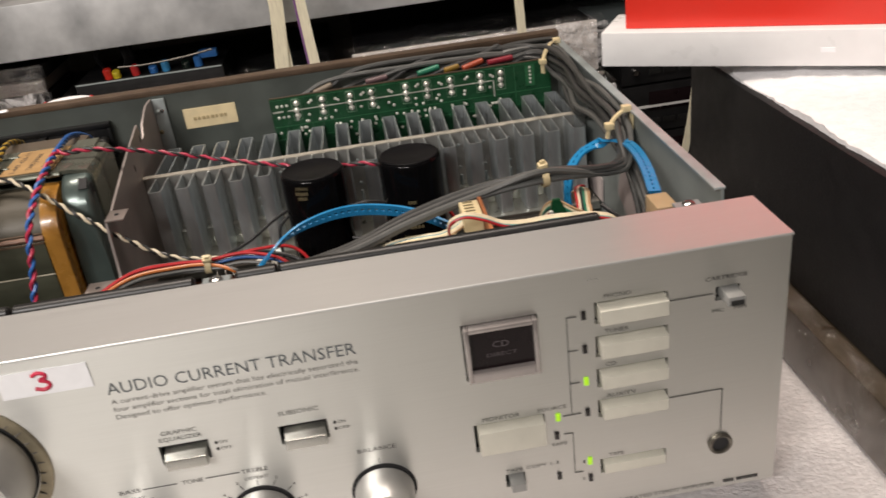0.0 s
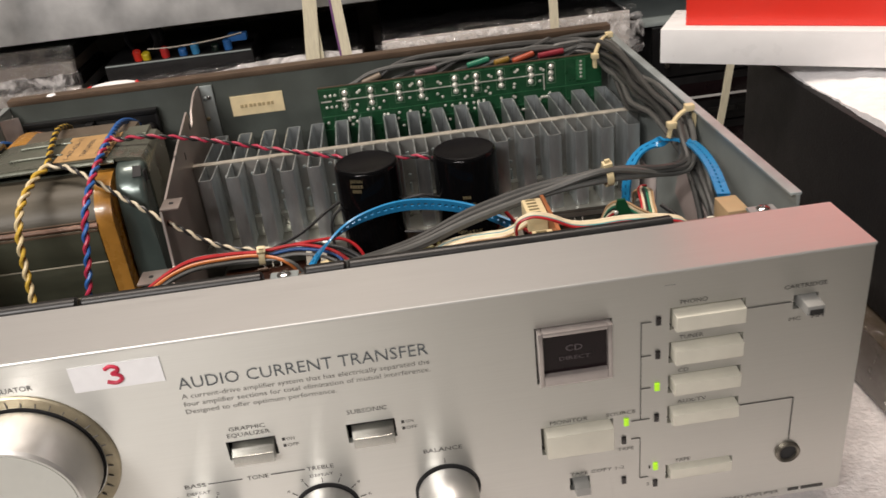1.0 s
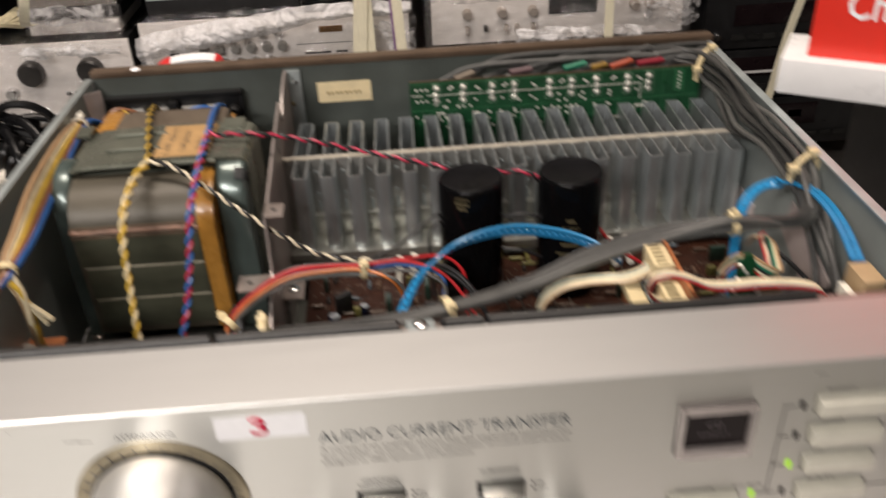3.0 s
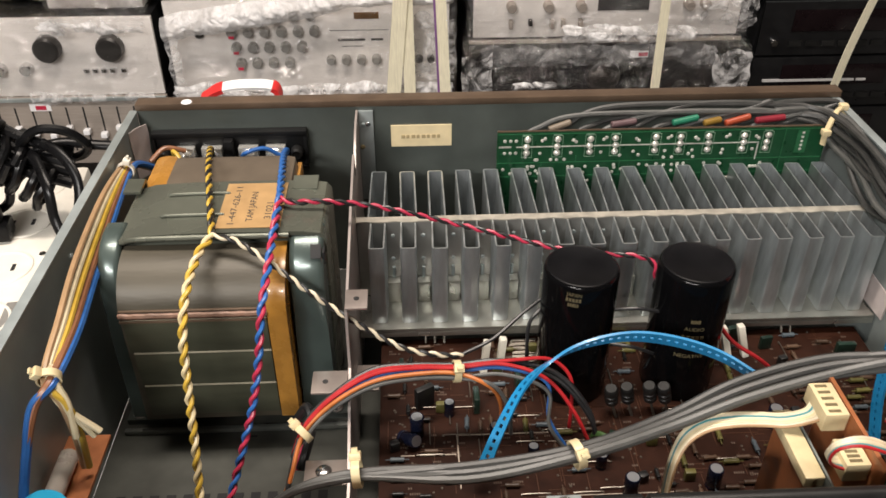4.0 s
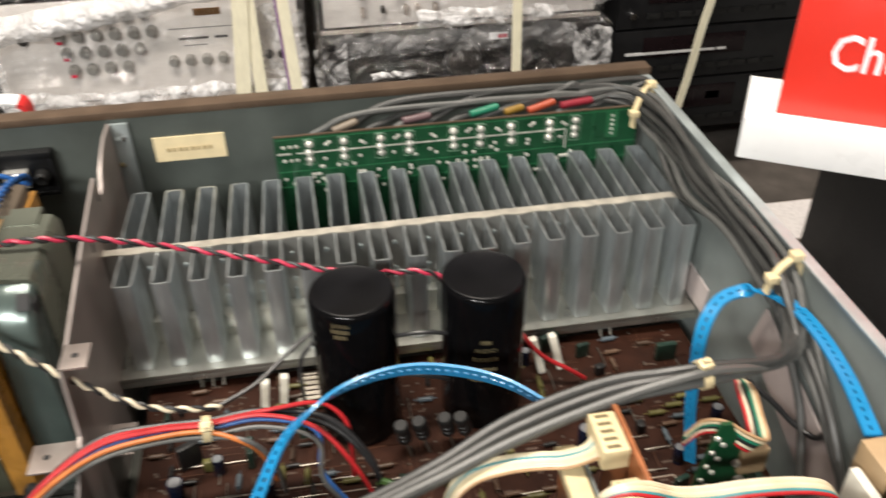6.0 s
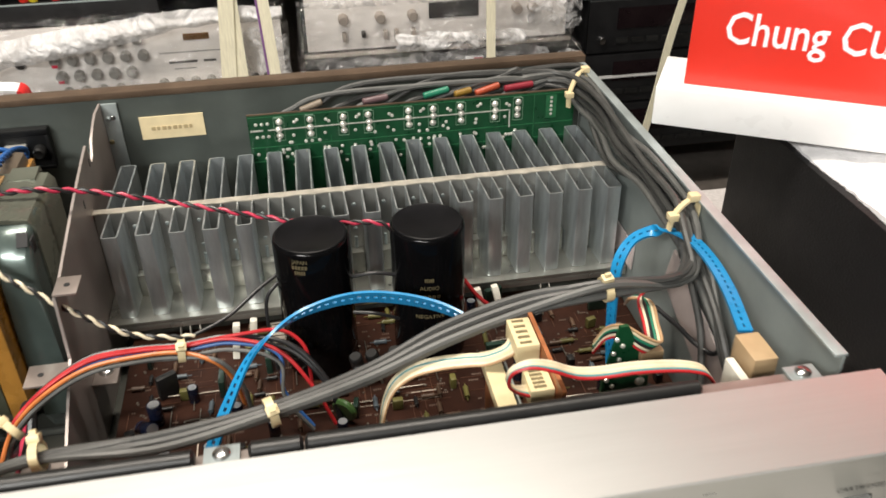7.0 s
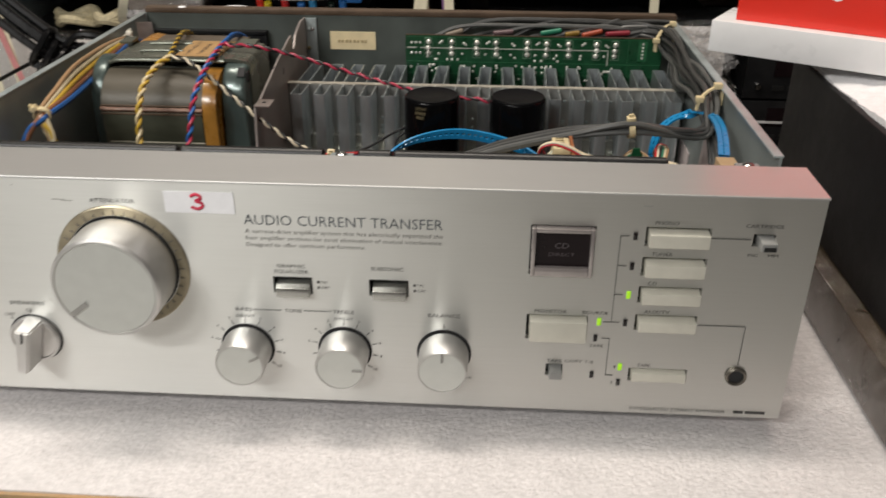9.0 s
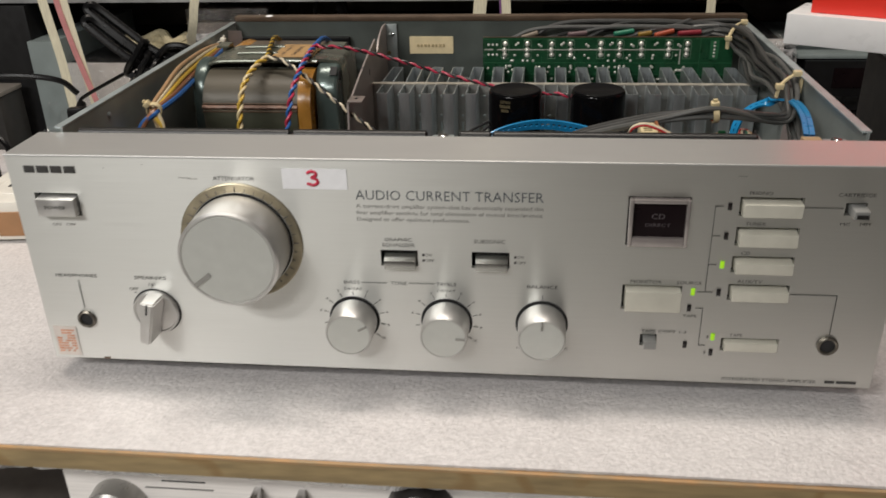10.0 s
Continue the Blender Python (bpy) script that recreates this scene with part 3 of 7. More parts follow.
# ---- the amplifier: front ----
amp = thing("amplifier", (0.215, 0.16, 0.0), "silver stereo amplifier with its lid off, standing on white foam", "amplifier")
PX, PZ0, PZ1, PD = 0.43, 0.010, 0.1275, 0.034
HOLES = [(0.0115, 0.0345, 0.0953, 0.1075), (0.1858, 0.2042, 0.0716, 0.0804), (0.2308, 0.2492, 0.0716, 0.0804), (0.3040, 0.3328, 0.0862, 0.1112),
         (0.3543, 0.3826, 0.1022, 0.1117), (0.3543, 0.3826, 0.0872, 0.0967), (0.3543, 0.3826, 0.0730, 0.0817), (0.3543, 0.3826, 0.0582, 0.0667),
         (0.3543, 0.3820, 0.0293, 0.0366), (0.3043, 0.3328, 0.0513, 0.0648), (0.3148, 0.3230, 0.0306, 0.0372), (0.4008, 0.4102, 0.1036, 0.1097)]


def pierced(x0, x1, z0, z1, y0, y1, holes):
    """A plate with rectangular holes through it."""
    xs = sorted({x0, x1, *[h[0] for h in holes], *[h[1] for h in holes]})
    zs = sorted({z0, z1, *[h[2] for h in holes], *[h[3] for h in holes]})
    bm = bmesh.new()
    grid = {}

    def v(i, j):
        return grid.setdefault((i, j), bm.verts.new((xs[i], y0, zs[j])) if (i, j) not in grid else None)
    for i in range(len(xs) - 1):
        for j in range(len(zs) - 1):
            cx, cz = (xs[i] + xs[i + 1]) / 2, (zs[j] + zs[j + 1]) / 2
            if any(h[0] < cx < h[1] and h[2] < cz < h[3] for h in holes):
                continue
            bm.faces.new((v(i, j), v(i + 1, j), v(i + 1, j + 1), v(i, j + 1)))
    r = bmesh.ops.extrude_face_region(bm, geom=bm.faces[:])
    bmesh.ops.translate(bm, verts=[g for g in r["geom"] if isinstance(g, bmesh.types.BMVert)], vec=(0, y1 - y0, 0))
    bmesh.ops.recalc_face_normals(bm, faces=bm.faces)
    return bm


bm = pierced(0.0006, PX - 0.0006, PZ0, PZ1 - 0.0010, 0.0, 0.003, HOLES)
panel = part("front_panel", bm, M_PANEL, amp, "brushed silver aluminium front panel")
bm = prism(bmesh.new(), [(0.0, PZ1 - 0.00095), (0.0, PZ1 - 0.0003), (0.0003, PZ1), (PD, PZ1 + 0.0004), (PD, PZ1 - 0.0026), (0.003, PZ1 - 0.0026), (0.003, PZ1 - 0.00095)], 0.0, PX)
part("panel_top", bm, M_PANEL_TOP, panel, "brushed aluminium top of the front panel")
for x0, x1 in ((0.0, 0.0025), (PX - 0.0025, PX)):
    part("panel_end", blk((x0, 0.0031, PZ0), (x1, PD, PZ1 - 0.0027)), M_PANEL_TOP, panel)
part("panel_backing", blk((0.003, 0.0085, PZ0 + 0.001), (PX - 0.003, 0.012, PZ1 - 0.003)), M_DARK, panel, "black plate behind the openings")


def push_button(h, out, material, parent, label, gap=0.0008, chamfer=0.0014):
    """A rectangular button that stands in its opening."""
    lo, hi = (h[0] + gap * 1.5, -out, h[2] + gap * 0.6), (h[1] - gap * 0.5, 0.008, h[3] - gap * 0.9)
    bm = blk(lo, hi)
    for v in bm.verts:
        if v.co.y < 0:
            v.co.z -= chamfer if v.co.z > (lo[2] + hi[2]) / 2 else 0
            v.co.x += chamfer * (0.35 if v.co.x < (lo[0] + hi[0]) / 2 else -0.15)
    bmesh.ops.bevel(bm, geom=bm.edges[:], offset=0.0003, segments=2, profile=0.6, affect="EDGES")
    return part("push_button", bm, material, parent, label)


pb = push_button((0.0118, 0.0340, 0.0958, 0.1072), 0.0042, M_KNOB, amp, "silver power button", 0.0009, 0.0010)
lettering("POWER", (0.0180, -0.0044, 0.1004), 0.0110, 0.0017, M_INK, pb)
for h in HOLES[1:3]:
    push_button(h, 0.0048, M_SATIN, amp, "chrome switch button", chamfer=0.0030)
for h in HOLES[4:8]:
    push_button((h[0], h[1], h[2], h[3] - 0.0006), 0.0030, M_BUTTON, amp, "cream input button")
push_button(HOLES[8], 0.0016, M_BUTTON, amp, "cream tape button pressed in")
push_button(HOLES[9], 0.0036, M_BUTTON, amp, "cream monitor button")
push_button(HOLES[10], 0.0045, M_GREY_SWITCH, amp, "small grey copy switch")
b = push_button((0.4016, 0.4104, 0.1036, 0.1100), 0.0062, M_GREY_SWITCH, amp, "small grey cartridge switch")
part("switch_cap", blk((0.4042, -0.0066, 0.1044), (0.4092, -0.0061, 0.1064)), M_COMP_BLACK, b, "black switch face")

# Display window: a clear bezel round a smoked pane.
w = HOLES[3]
bm = bmesh.new()
t = 0.0024
for lo, hi in (((w[0] + 0.0006, 0, w[2] + 0.0006), (w[0] + t, 0, w[3] - 0.0006)), ((w[1] - t, 0, w[2] + 0.0006), (w[1] - 0.0006, 0, w[3] - 0.0006)),
               ((w[0] + t, 0, w[3] - t), (w[1] - t, 0, w[3] - 0.0006)), ((w[0] + t, 0, w[2] + 0.0006), (w[1] - t, 0, w[2] + 0.0052))):
    box(bm, (lo[0], -0.0034, lo[2]), (hi[0], 0.006, hi[2]), 0.0005)
win = part("display_window", bm, mat("pale_pink_bezel", (0.40, 0.36, 0.345), 0.16, 0.5, 0.1, 100, coat=0.6), amp, "clear bezel round a dark display")
part("pane", blk((w[0] + t, -0.0012, w[2] + 0.0052), (w[1] - t, 0.006, w[3] - t)), M_WINDOW, win, "smoked dark display pane")
lettering("CD", (0.3150, -0.0014, 0.1005), 0.0062, 0.0026, mat("dim_display_print", (0.09, 0.075, 0.08), 0.4), win)
lettering("DIRECT", (0.3125, -0.0014, 0.0966), 0.0115, 0.0016, mat("dim_display_print_small", (0.08, 0.065, 0.07), 0.4), win)

# Signal lamps.
for x, z, on in ((0.350, 0.107, 0), (0.350, 0.092, 0), (0.350, 0.077, 1), (0.350, 0.062, 0), (0.338, 0.062, 1), (0.337, 0.053, 0), (0.350, 0.037, 1),
                 (0.350, 0.028, 0), (0.337, 0.032, 0)):
    part("signal_lamp", blk((x - 0.00095, -0.0006, z - 0.0018), (x + 0.00095, 0.002, z + 0.0018), 0.0002), M_LED_ON if on else M_LED_OFF, amp,
         "lit green signal lamp" if on else "unlit dark signal lamp")

# Routing lines printed on the panel.
T = 0.00022
for a, b2, c, d in ((0.3434, 0.3474, 0.107, 0), (0.3434, 0.3474, 0.092, 0), (0.3434, 0.3474, 0.077, 0), (0.3400, 0.3474, 0.062, 0), (0.3400, 0.3436, 0.053, 0),
                    (0.3436, 0.3470, 0.032, 0), (0.3832, 0.4050, 0.062, 0), (0.3832, 0.4000, 0.107, 0), (0.1752, 0.1882, 0.0620, 0), (0.1992, 0.2122, 0.0622, 0)):
    print_bar(a, b2, c - T / 2, c + T / 2, -0.0003, M_INK, panel)
for x, z0, z1 in ((0.3436, 0.062, 0.107), (0.3436, 0.032, 0.053), (0.4050, 0.0405, 0.062), (0.0240, 0.0415, 0.0585)):
    print_bar(x - T / 2, x + T / 2, z0, z1, -0.00035, M_INK, panel)


def panel_words(words, x0, x1, z, h, material=M_INK, heavy=-0.004):
    return lettering(words, (x0, -0.00020, z - h / 2), x1 - x0, h, material, panel, heavy=heavy)


for k in range(4):
    print_bar((0.0092, 0.0159, 0.0230, 0.0300)[k], (0.0146, 0.0219, 0.0288, 0.0358)[k], 0.1182, 0.1218, -0.0003, M_INK, panel, "maker_badge")
panel_words("ATTENUATOR", 0.1055, 0.1262, 0.1168, 0.0021)
panel_words("HEADPHONES", 0.0122, 0.0348, 0.0612, 0.0019)
panel_words("SPEAKERS", 0.0552, 0.0722, 0.0610, 0.0020)
panel_words("OFF", 0.0513, 0.0560, 0.0542, 0.0017)
panel_words("ON", 0.0622, 0.0655, 0.0570, 0.0017)
panel_words("ON   OFF", 0.0175, 0.0300, 0.0905, 0.0014, M_INK_SOFT)
panel_words("AUDIO CURRENT TRANSFER", 0.1752, 0.2650, 0.1095, 0.0050, M_INK_BLUE, -0.006)
panel_words("A current-drive amplifier system that has electrically separated the", 0.1752, 0.2650, 0.1038, 0.0020, M_INK_SOFT, -0.004)
panel_words("four amplifier sections for total elimination of mutual interference.", 0.1752, 0.2650, 0.1004, 0.0020, M_INK_SOFT, -0.004)
panel_words("Designed to offer optimum performance.", 0.1752, 0.2300, 0.0970, 0.0020, M_INK_SOFT, -0.004)
panel_words("GRAPHIC", 0.1882, 0.2015, 0.0862, 0.0018)
panel_words("EQUALIZER", 0.1870, 0.2028, 0.0833, 0.0018)
panel_words("SUBSONIC", 0.2320, 0.2470, 0.0862, 0.0019)
for x in (0.2065, 0.2515):
    panel_words("ON", x + 0.0016, x + 0.0046, 0.0782, 0.0014)
    panel_words("OFF", x + 0.0016, x + 0.0058, 0.0752, 0.0014)
    for z in (0.0782, 0.0752):
        print_bar(x, x + 0.0011, z - 0.0006, z + 0.0005, -0.0003, M_INK, panel)
panel_words("BASS", 0.1662, 0.1742, 0.0620, 0.0019)
panel_words("TONE", 0.1900, 0.1982, 0.0620, 0.0019)
panel_words("TREBLE", 0.2130, 0.2232, 0.0622, 0.0019)
panel_words("BALANCE", 0.2582, 0.2732, 0.0622, 0.0019)
panel_words("DEFEAT", 0.1662, 0.1752, 0.0582, 0.0014)
panel_words("DEFEAT", 0.2135, 0.2225, 0.0584, 0.0014)
panel_words("LEFT", 0.2535, 0.2585, 0.0268, 0.0014)
panel_words("RIGHT", 0.2735, 0.2795, 0.0270, 0.0014)
panel_words("MONITOR", 0.3080, 0.3228, 0.0668, 0.0018)
panel_words("SOURCE", 0.3300, 0.3416, 0.0668, 0.0016)
panel_words("TAPE", 0.3345, 0.3410, 0.0485, 0.0015)
panel_words("TAPE COPY 1-2", 0.3150, 0.3372, 0.0392, 0.0015)
panel_words("PHONO", 0.3580, 0.3682, 0.1138, 0.0017)
panel_words("TUNER", 0.3580, 0.3672, 0.0985, 0.0017)
panel_words("CD", 0.3580, 0.3620, 0.0834, 0.0017)
panel_words("AUX/TV", 0.3580, 0.3696, 0.0684, 0.0017)
panel_words("TAPE", 0.3580, 0.3642, 0.0384, 0.0016)
panel_words("1", 0.3472, 0.3479, 0.037, 0.0015)
panel_words("2", 0.3464, 0.3476, 0.028, 0.0015)
panel_words("CARTRIDGE", 0.3968, 0.4130, 0.1136, 0.0017)
panel_words("MC", 0.3998, 0.4042, 0.0993, 0.0014)
panel_words("MM", 0.4085, 0.4130, 0.0993, 0.0014)
panel_words("INTEGRATED STEREO AMPLIFIER", 0.3572, 0.4032, 0.0128, 0.0017)
print_bar(0.4072, 0.4118, 0.0122, 0.0136, -0.0003, M_INK, panel)
print_bar(0.4128, 0.4222, 0.0122, 0.0136, -0.0003, M_INK, panel)


def dial_marks(cx, cz, r0, r1, angles, words=()):
    """Tick marks round a knob, by degrees from straight up."""
    tick = finish("dial_mark", blk((-0.00013, -0.0003, r0), (0.00013, -0.0001, r1)), M_INK)
    for a in angles:
        place("dial_mark", tick, panel, pose(cx, 0, cz, 0, a, 0))
    for a, s in words:
        q = radians(a)
        lettering(s, (cx + math.sin(q) * (r1 + 0.0016) - 0.0006, -0.00020, cz + math.cos(q) * (r1 + 0.0016) - 0.0006), 0.0011 if len(s) == 1 else 0.002, 0.0013, M_INK, panel)


def knob(cx, cz, r, depth, collar, mark, label, name="control_knob"):
    """A turned knob with a dished rim, a pointer notch and a dark disc as the shaded gap round its foot."""
    prof = [(0.0, r * 0.9), (-0.0005, r), (depth * -0.45, r), (depth * -0.95, r * 0.985), (-depth, r * 0.945), (-depth, r * 0.915), (-depth + 0.0006, r * 0.905), (-depth + 0.0006, 0)]
    ob = part(name, lathe(bmesh.new(), (cx, -0.0008, cz), (0, 1, 0), prof, 64), M_KNOB, amp, label)
    # The shade at the knob's foot is a flat black disc on the panel.
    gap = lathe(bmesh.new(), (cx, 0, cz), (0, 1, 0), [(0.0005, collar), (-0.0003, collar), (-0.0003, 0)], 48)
    part("shadow_gap", gap, M_DARK, ob, "dark disc painted as the shade round the knob's foot")
    face = lathe(bmesh.new(), (cx, -0.0008, cz), (0, 1, 0), [(-depth + 0.0006, r * 0.895), (-depth + 0.0002, r * 0.89), (-depth + 0.0002, 0)], 64)
    part("knob_face", face, M_KNOB_FACE, ob, "flat satin aluminium face")
    q = pose(cx, 0, cz, 0, mark, 0)
    part("pointer", blk((-r * 0.045, -depth - 0.0012, r * 0.5), (r * 0.045, -depth - 0.0002, r * 0.9), 0, q), M_CLEAR_KNOB, ob, "engraved pointer line")
    return ob


# Volume: a wide scale ring, a dark disc as the shaded gap and the large knob.
VX, VZ = 0.1157, 0.0832
ring = lathe(bmesh.new(), (VX, 0, VZ), (0, 1, 0), [(0.001, 0.0314), (-0.0006, 0.0312), (-0.0010, 0.0306), (-0.0005, 0.0264), (0.002, 0.0258)], 72)
ring = part("scale_ring", ring, M_RING, amp, "tarnished engraved volume scale ring")
marks = [finish("scale_mark", blk((-0.00016, -0.0011, 0.0268), (0.00016, -0.0006, top)), M_INK_SOFT) for top in (0.0294, 0.0286, 0.0286)]
for k in range(31):
    place("scale_mark", marks[k % 3], ring, pose(VX, 0, VZ, 0, -150 + 10 * k, 0))
knob(VX, VZ, 0.0252, 0.0212, 0.0260, -128, "large turned aluminium volume knob", "volume_knob")
for cx, cz, mk, lab in ((0.1702, 0.0406, 60, "turned aluminium bass knob"), (0.2178, 0.0408, 92, "turned aluminium treble knob"), (0.2658, 0.0412, 0, "turned aluminium balance knob")):
    knob(cx, cz, 0.0119, 0.0160, 0.0131, mk, lab)
dial_marks(0.1702, 0.0406, 0.0138, 0.0162, (-128, -100, -75, -50, -25, 0, 25, 50, 75, 100, 128), ((-75, "6"), (-50, "4"), (-25, "2"), (25, "2"), (50, "4"), (75, "6"), (100, "8"), (128, "10")))
dial_marks(0.2178, 0.0408, 0.0138, 0.0162, (-128, -100, -75, -50, -25, 0, 25, 50, 75, 100, 128), ((-75, "6"), (-50, "4"), (-25, "2"), (25, "2"), (50, "4"), (75, "6"), (100, "8"), (128, "10")))
dial_marks(0.2658, 0.0412, 0.0138, 0.0162, (-140, 0, 140))
dial_marks(0.0640, 0.0415, 0.0136, 0.0150, (-42, 0))

# Speaker selector: a round foot with a bar grip across it.
SX, SZ = 0.0643, 0.0415
sel = lathe(bmesh.new(), (SX, 0, SZ), (0, 1, 0), [(0, 0.0123), (-0.0022, 0.0123), (-0.0029, 0.0117), (-0.0029, 0.0111), (-0.0022, 0.0108), (-0.0022, 0)], 48)
sel = part("selector_knob", sel, M_KNOB, amp, "aluminium bar-grip speaker selector")
q = pose(SX, 0, SZ, 0, 12, 0)
bm = prism(bmesh.new(), [(-0.0042, -0.0018), (-0.0034, -0.0150), (0.0034, -0.0150), (0.0042, -0.0018)], -0.0122, 0.0122, "z")
for v in bm.verts:
    v.co.x *= 1.0 if v.co.z > 0 else 0.82
bmesh.ops.bevel(bm, geom=bm.edges[:], offset=0.0008, segments=2, affect="EDGES")
bmesh.ops.transform(bm, matrix=q, verts=bm.verts)
part("grip", bm, M_KNOB, sel)
part("pointer", blk((-0.0004, -0.0153, 0.006), (0.0004, -0.0149, 0.0118), 0, q), M_DARK, sel)
# Black disc for the shade round the selector's foot.
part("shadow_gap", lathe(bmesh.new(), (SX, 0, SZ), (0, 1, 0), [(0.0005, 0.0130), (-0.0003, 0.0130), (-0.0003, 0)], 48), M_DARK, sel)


def phone_jack(x, z):
    bm = lathe(bmesh.new(), (x, 0, z), (0, 1, 0), [(0.001, 0.0052), (-0.0012, 0.0050), (-0.0016, 0.0044), (-0.0012, 0.0036), (0.004, 0.0034)], 32)
    ob = part("phone_jack", bm, M_JACK, amp, "dull metal headphone socket")
    bm = lathe(bmesh.new(), (x, 0, z), (0, 1, 0), [(-0.0003, 0.0036), (-0.0004, 0)], 24)
    part("socket_hole", bm, M_DARK, ob)


phone_jack(0.0240, 0.0350)
phone_jack(0.4050, 0.0342)

# Paper stickers on the panel.
stk = part("number_sticker", blk((0.1400, -0.0004, 0.1120), (0.1717, -0.0001, 0.1224)), M_STICKER, amp, "white paper sticker with a hand-written red 3")
line = [(0.1524, 0.1202), (0.1545, 0.1212), (0.1566, 0.1204), (0.1566, 0.1190), (0.1546, 0.1180), (0.1568, 0.1172), (0.1574, 0.1155), (0.1552, 0.1142), (0.1522, 0.1150)]
bm = sweep(bmesh.new(), spline([(x, -0.0004, z) for x, z in line], 6), 0.0008, 6)
part("written_number", bm, M_RED_INK, stk)
tag = part("test_sticker", blk((0.0032, -0.0004, 0.0118), (0.0162, -0.0001, 0.0300)), mat("worn_clear_sticker", (0.72, 0.66, 0.61), 0.5, 0.3, 0.1, 200), amp, "small worn orange-print sticker")
bm = bmesh.new()
rnd = random.Random(4)
for i in range(7):
    for j in range(9):
        if rnd.random() < 0.72:
            box(bm, (0.0045 + i * 0.0015, -0.0006, 0.0142 + j * 0.0016), (0.0045 + i * 0.0015 + 0.0011, -0.0004, 0.0142 + j * 0.0016 + 0.0008))
part("orange_print", bm, M_ORANGE_INK, tag)
for x, z, wd in ((0.088, 0.1165, 0.006), (0.0925, 0.1160, 0.005), (0.352, 0.1215, 0.004), (0.0505, 0.121, 0.0005), (0.0705, 0.123, 0.0005)):
    part("scratch", blk((x, -0.00012, z), (x + wd, 0.0001, z + 0.00035)), M_SCRATCH, panel, "fine scuff on the aluminium")

part("edge_chip", blk((0.0285, -0.0004, 0.0098), (0.0322, 0.0012, 0.0112), 0.0004), M_BROWN_EDGE, panel, "small brown chip on the lower edge")

# ---- the amplifier: chassis ----
part("bottom_plate", blk((0.0131, 0.036, 0.0140), (0.4195, 0.3170, 0.0155)), M_FLOORPAN, amp, "dusty grey steel floor of the chassis")
for fx, fy in ((0.045, 0.05), (0.385, 0.05), (0.045, 0.29), (0.385, 0.29)):
    part("foot", rod((fx, fy, 0.0), (fx, fy, 0.0139), 0.014, 24, 0.002), M_COMP_BLACK, amp, "round black foot")
left_side = side = part("side_wall", blk((0.0118, 0.0345, 0.0156), (0.0130, 0.3170, 0.1296)), M_SIDE_IN, amp, "zinc-grey steel side wall")
part("top_flange", blk((0.0086, 0.0345, 0.1297), (0.0132, 0.3185, 0.1309), 0.0003), M_FLANGE, side, "bare folded top edge")
side = part("side_wall", blk((0.4195, 0.0400, 0.0156), (0.4207, 0.3170, 0.1296)), M_SIDE_IN, amp, "zinc-grey steel side wall")
part("top_flange", blk((0.4166, 0.0400, 0.1297), (0.4214, 0.3185, 0.1309), 0.0003), M_FLANGE, side, "bare folded top edge")
back = part("back_wall", blk((0.0131, 0.3172, 0.0156), (0.4194, 0.3184, 0.1310)), M_CHASSIS, amp, "grey-green steel back wall")
part("top_edge", blk((0.0125, 0.3168, 0.1311), (0.4215, 0.3262, 0.1352), 0.0006), M_BROWN_EDGE, back, "brown painted top edge")
part("paint_chip", lathe(bmesh.new(), (0.0415, 0.3190, 0.1352), (0, 0, 1), [(0, 0.0032), (0.0006, 0.0026), (0.0007, 0)], 9), M_STICKER, back, "small white blob on the edge")
lab = part("serial_label", blk((0.1572, 0.3164, 0.1052), (0.1928, 0.3170, 0.1190)), M_LABEL2, amp, "yellowed paper label with faint print")
for k in range(8):
    print_bar(0.1632 + 0.0030 * k, 0.1654 + 0.0030 * k - 0.0005 * (k % 2), 0.1106, 0.1128, 0.3160, M_FAINT, lab)
# Front rail inside the panel with its foam cushion strip.
rail = part("front_rail", blk((0.0165, 0.0345, 0.1232), (0.4120, 0.0412, 0.1244)), M_BRACKET, amp, "plated steel rail behind the front panel")
part("front_web", blk((0.0165, 0.0345, 0.0156), (0.4190, 0.0357, 0.1231)), M_CHASSIS, rail)
for x0, x1 in ((0.020, 0.135), (0.136, 0.206), (0.222, 0.2385), (0.239, 0.368)):
    part("cushion_strip", rod((x0, 0.0382, 0.1266), (x1, 0.0382, 0.1266), 0.0028, 14, 0.001), M_COMP_BLACK, rail, "black foam cushion strip")
for x in (0.2138, 0.4054):
    part("clip", blk((x - 0.0055, 0.0352, 0.1246), (x + 0.0055, 0.0430, 0.1258), 0.0003), M_FLANGE, rail)
    screw((x, 0.0392, 0.1258), (0, 0, 1), 0.0028, rail)
for y, z in ((0.085, 0.122), (0.088, 0.106), (0.19, 0.12), (0.27, 0.12)):
    screw((0.0130, y, z), (1, 0, 0), 0.0017, left_side, M_FLANGE)

# ---- the amplifier: inside ----
# Power transformer: core under a pressed steel cover, rolled corners, banded coil, amber tape.
tr = part("transformer", blk((0.0335, 0.1960, 0.0225), (0.1235, 0.2340, 0.1235), 0.004), M_CORE, amp, "olive varnished power transformer")
bm = prism(bmesh.new(), [(0.0300, 0.1185), (0.0330, 0.1262), (0.0420, 0.1291), (0.0620, 0.1300), (0.0900, 0.1302), (0.1180, 0.1298), (0.1262, 0.1286), (0.1286, 0.1255), (0.1286, 0.03), (0.1266, 0.03), (0.1266, 0.1245),
                         (0.1245, 0.1266), (0.1170, 0.1278), (0.0900, 0.1282), (0.0430, 0.1273), (0.0345, 0.1248), (0.0318, 0.1180), (0.0318, 0.03), (0.0300, 0.03)], 0.1915, 0.2372, "y")
part("core_frame", bm, M_CORE, tr, "folded olive steel frame over the core")
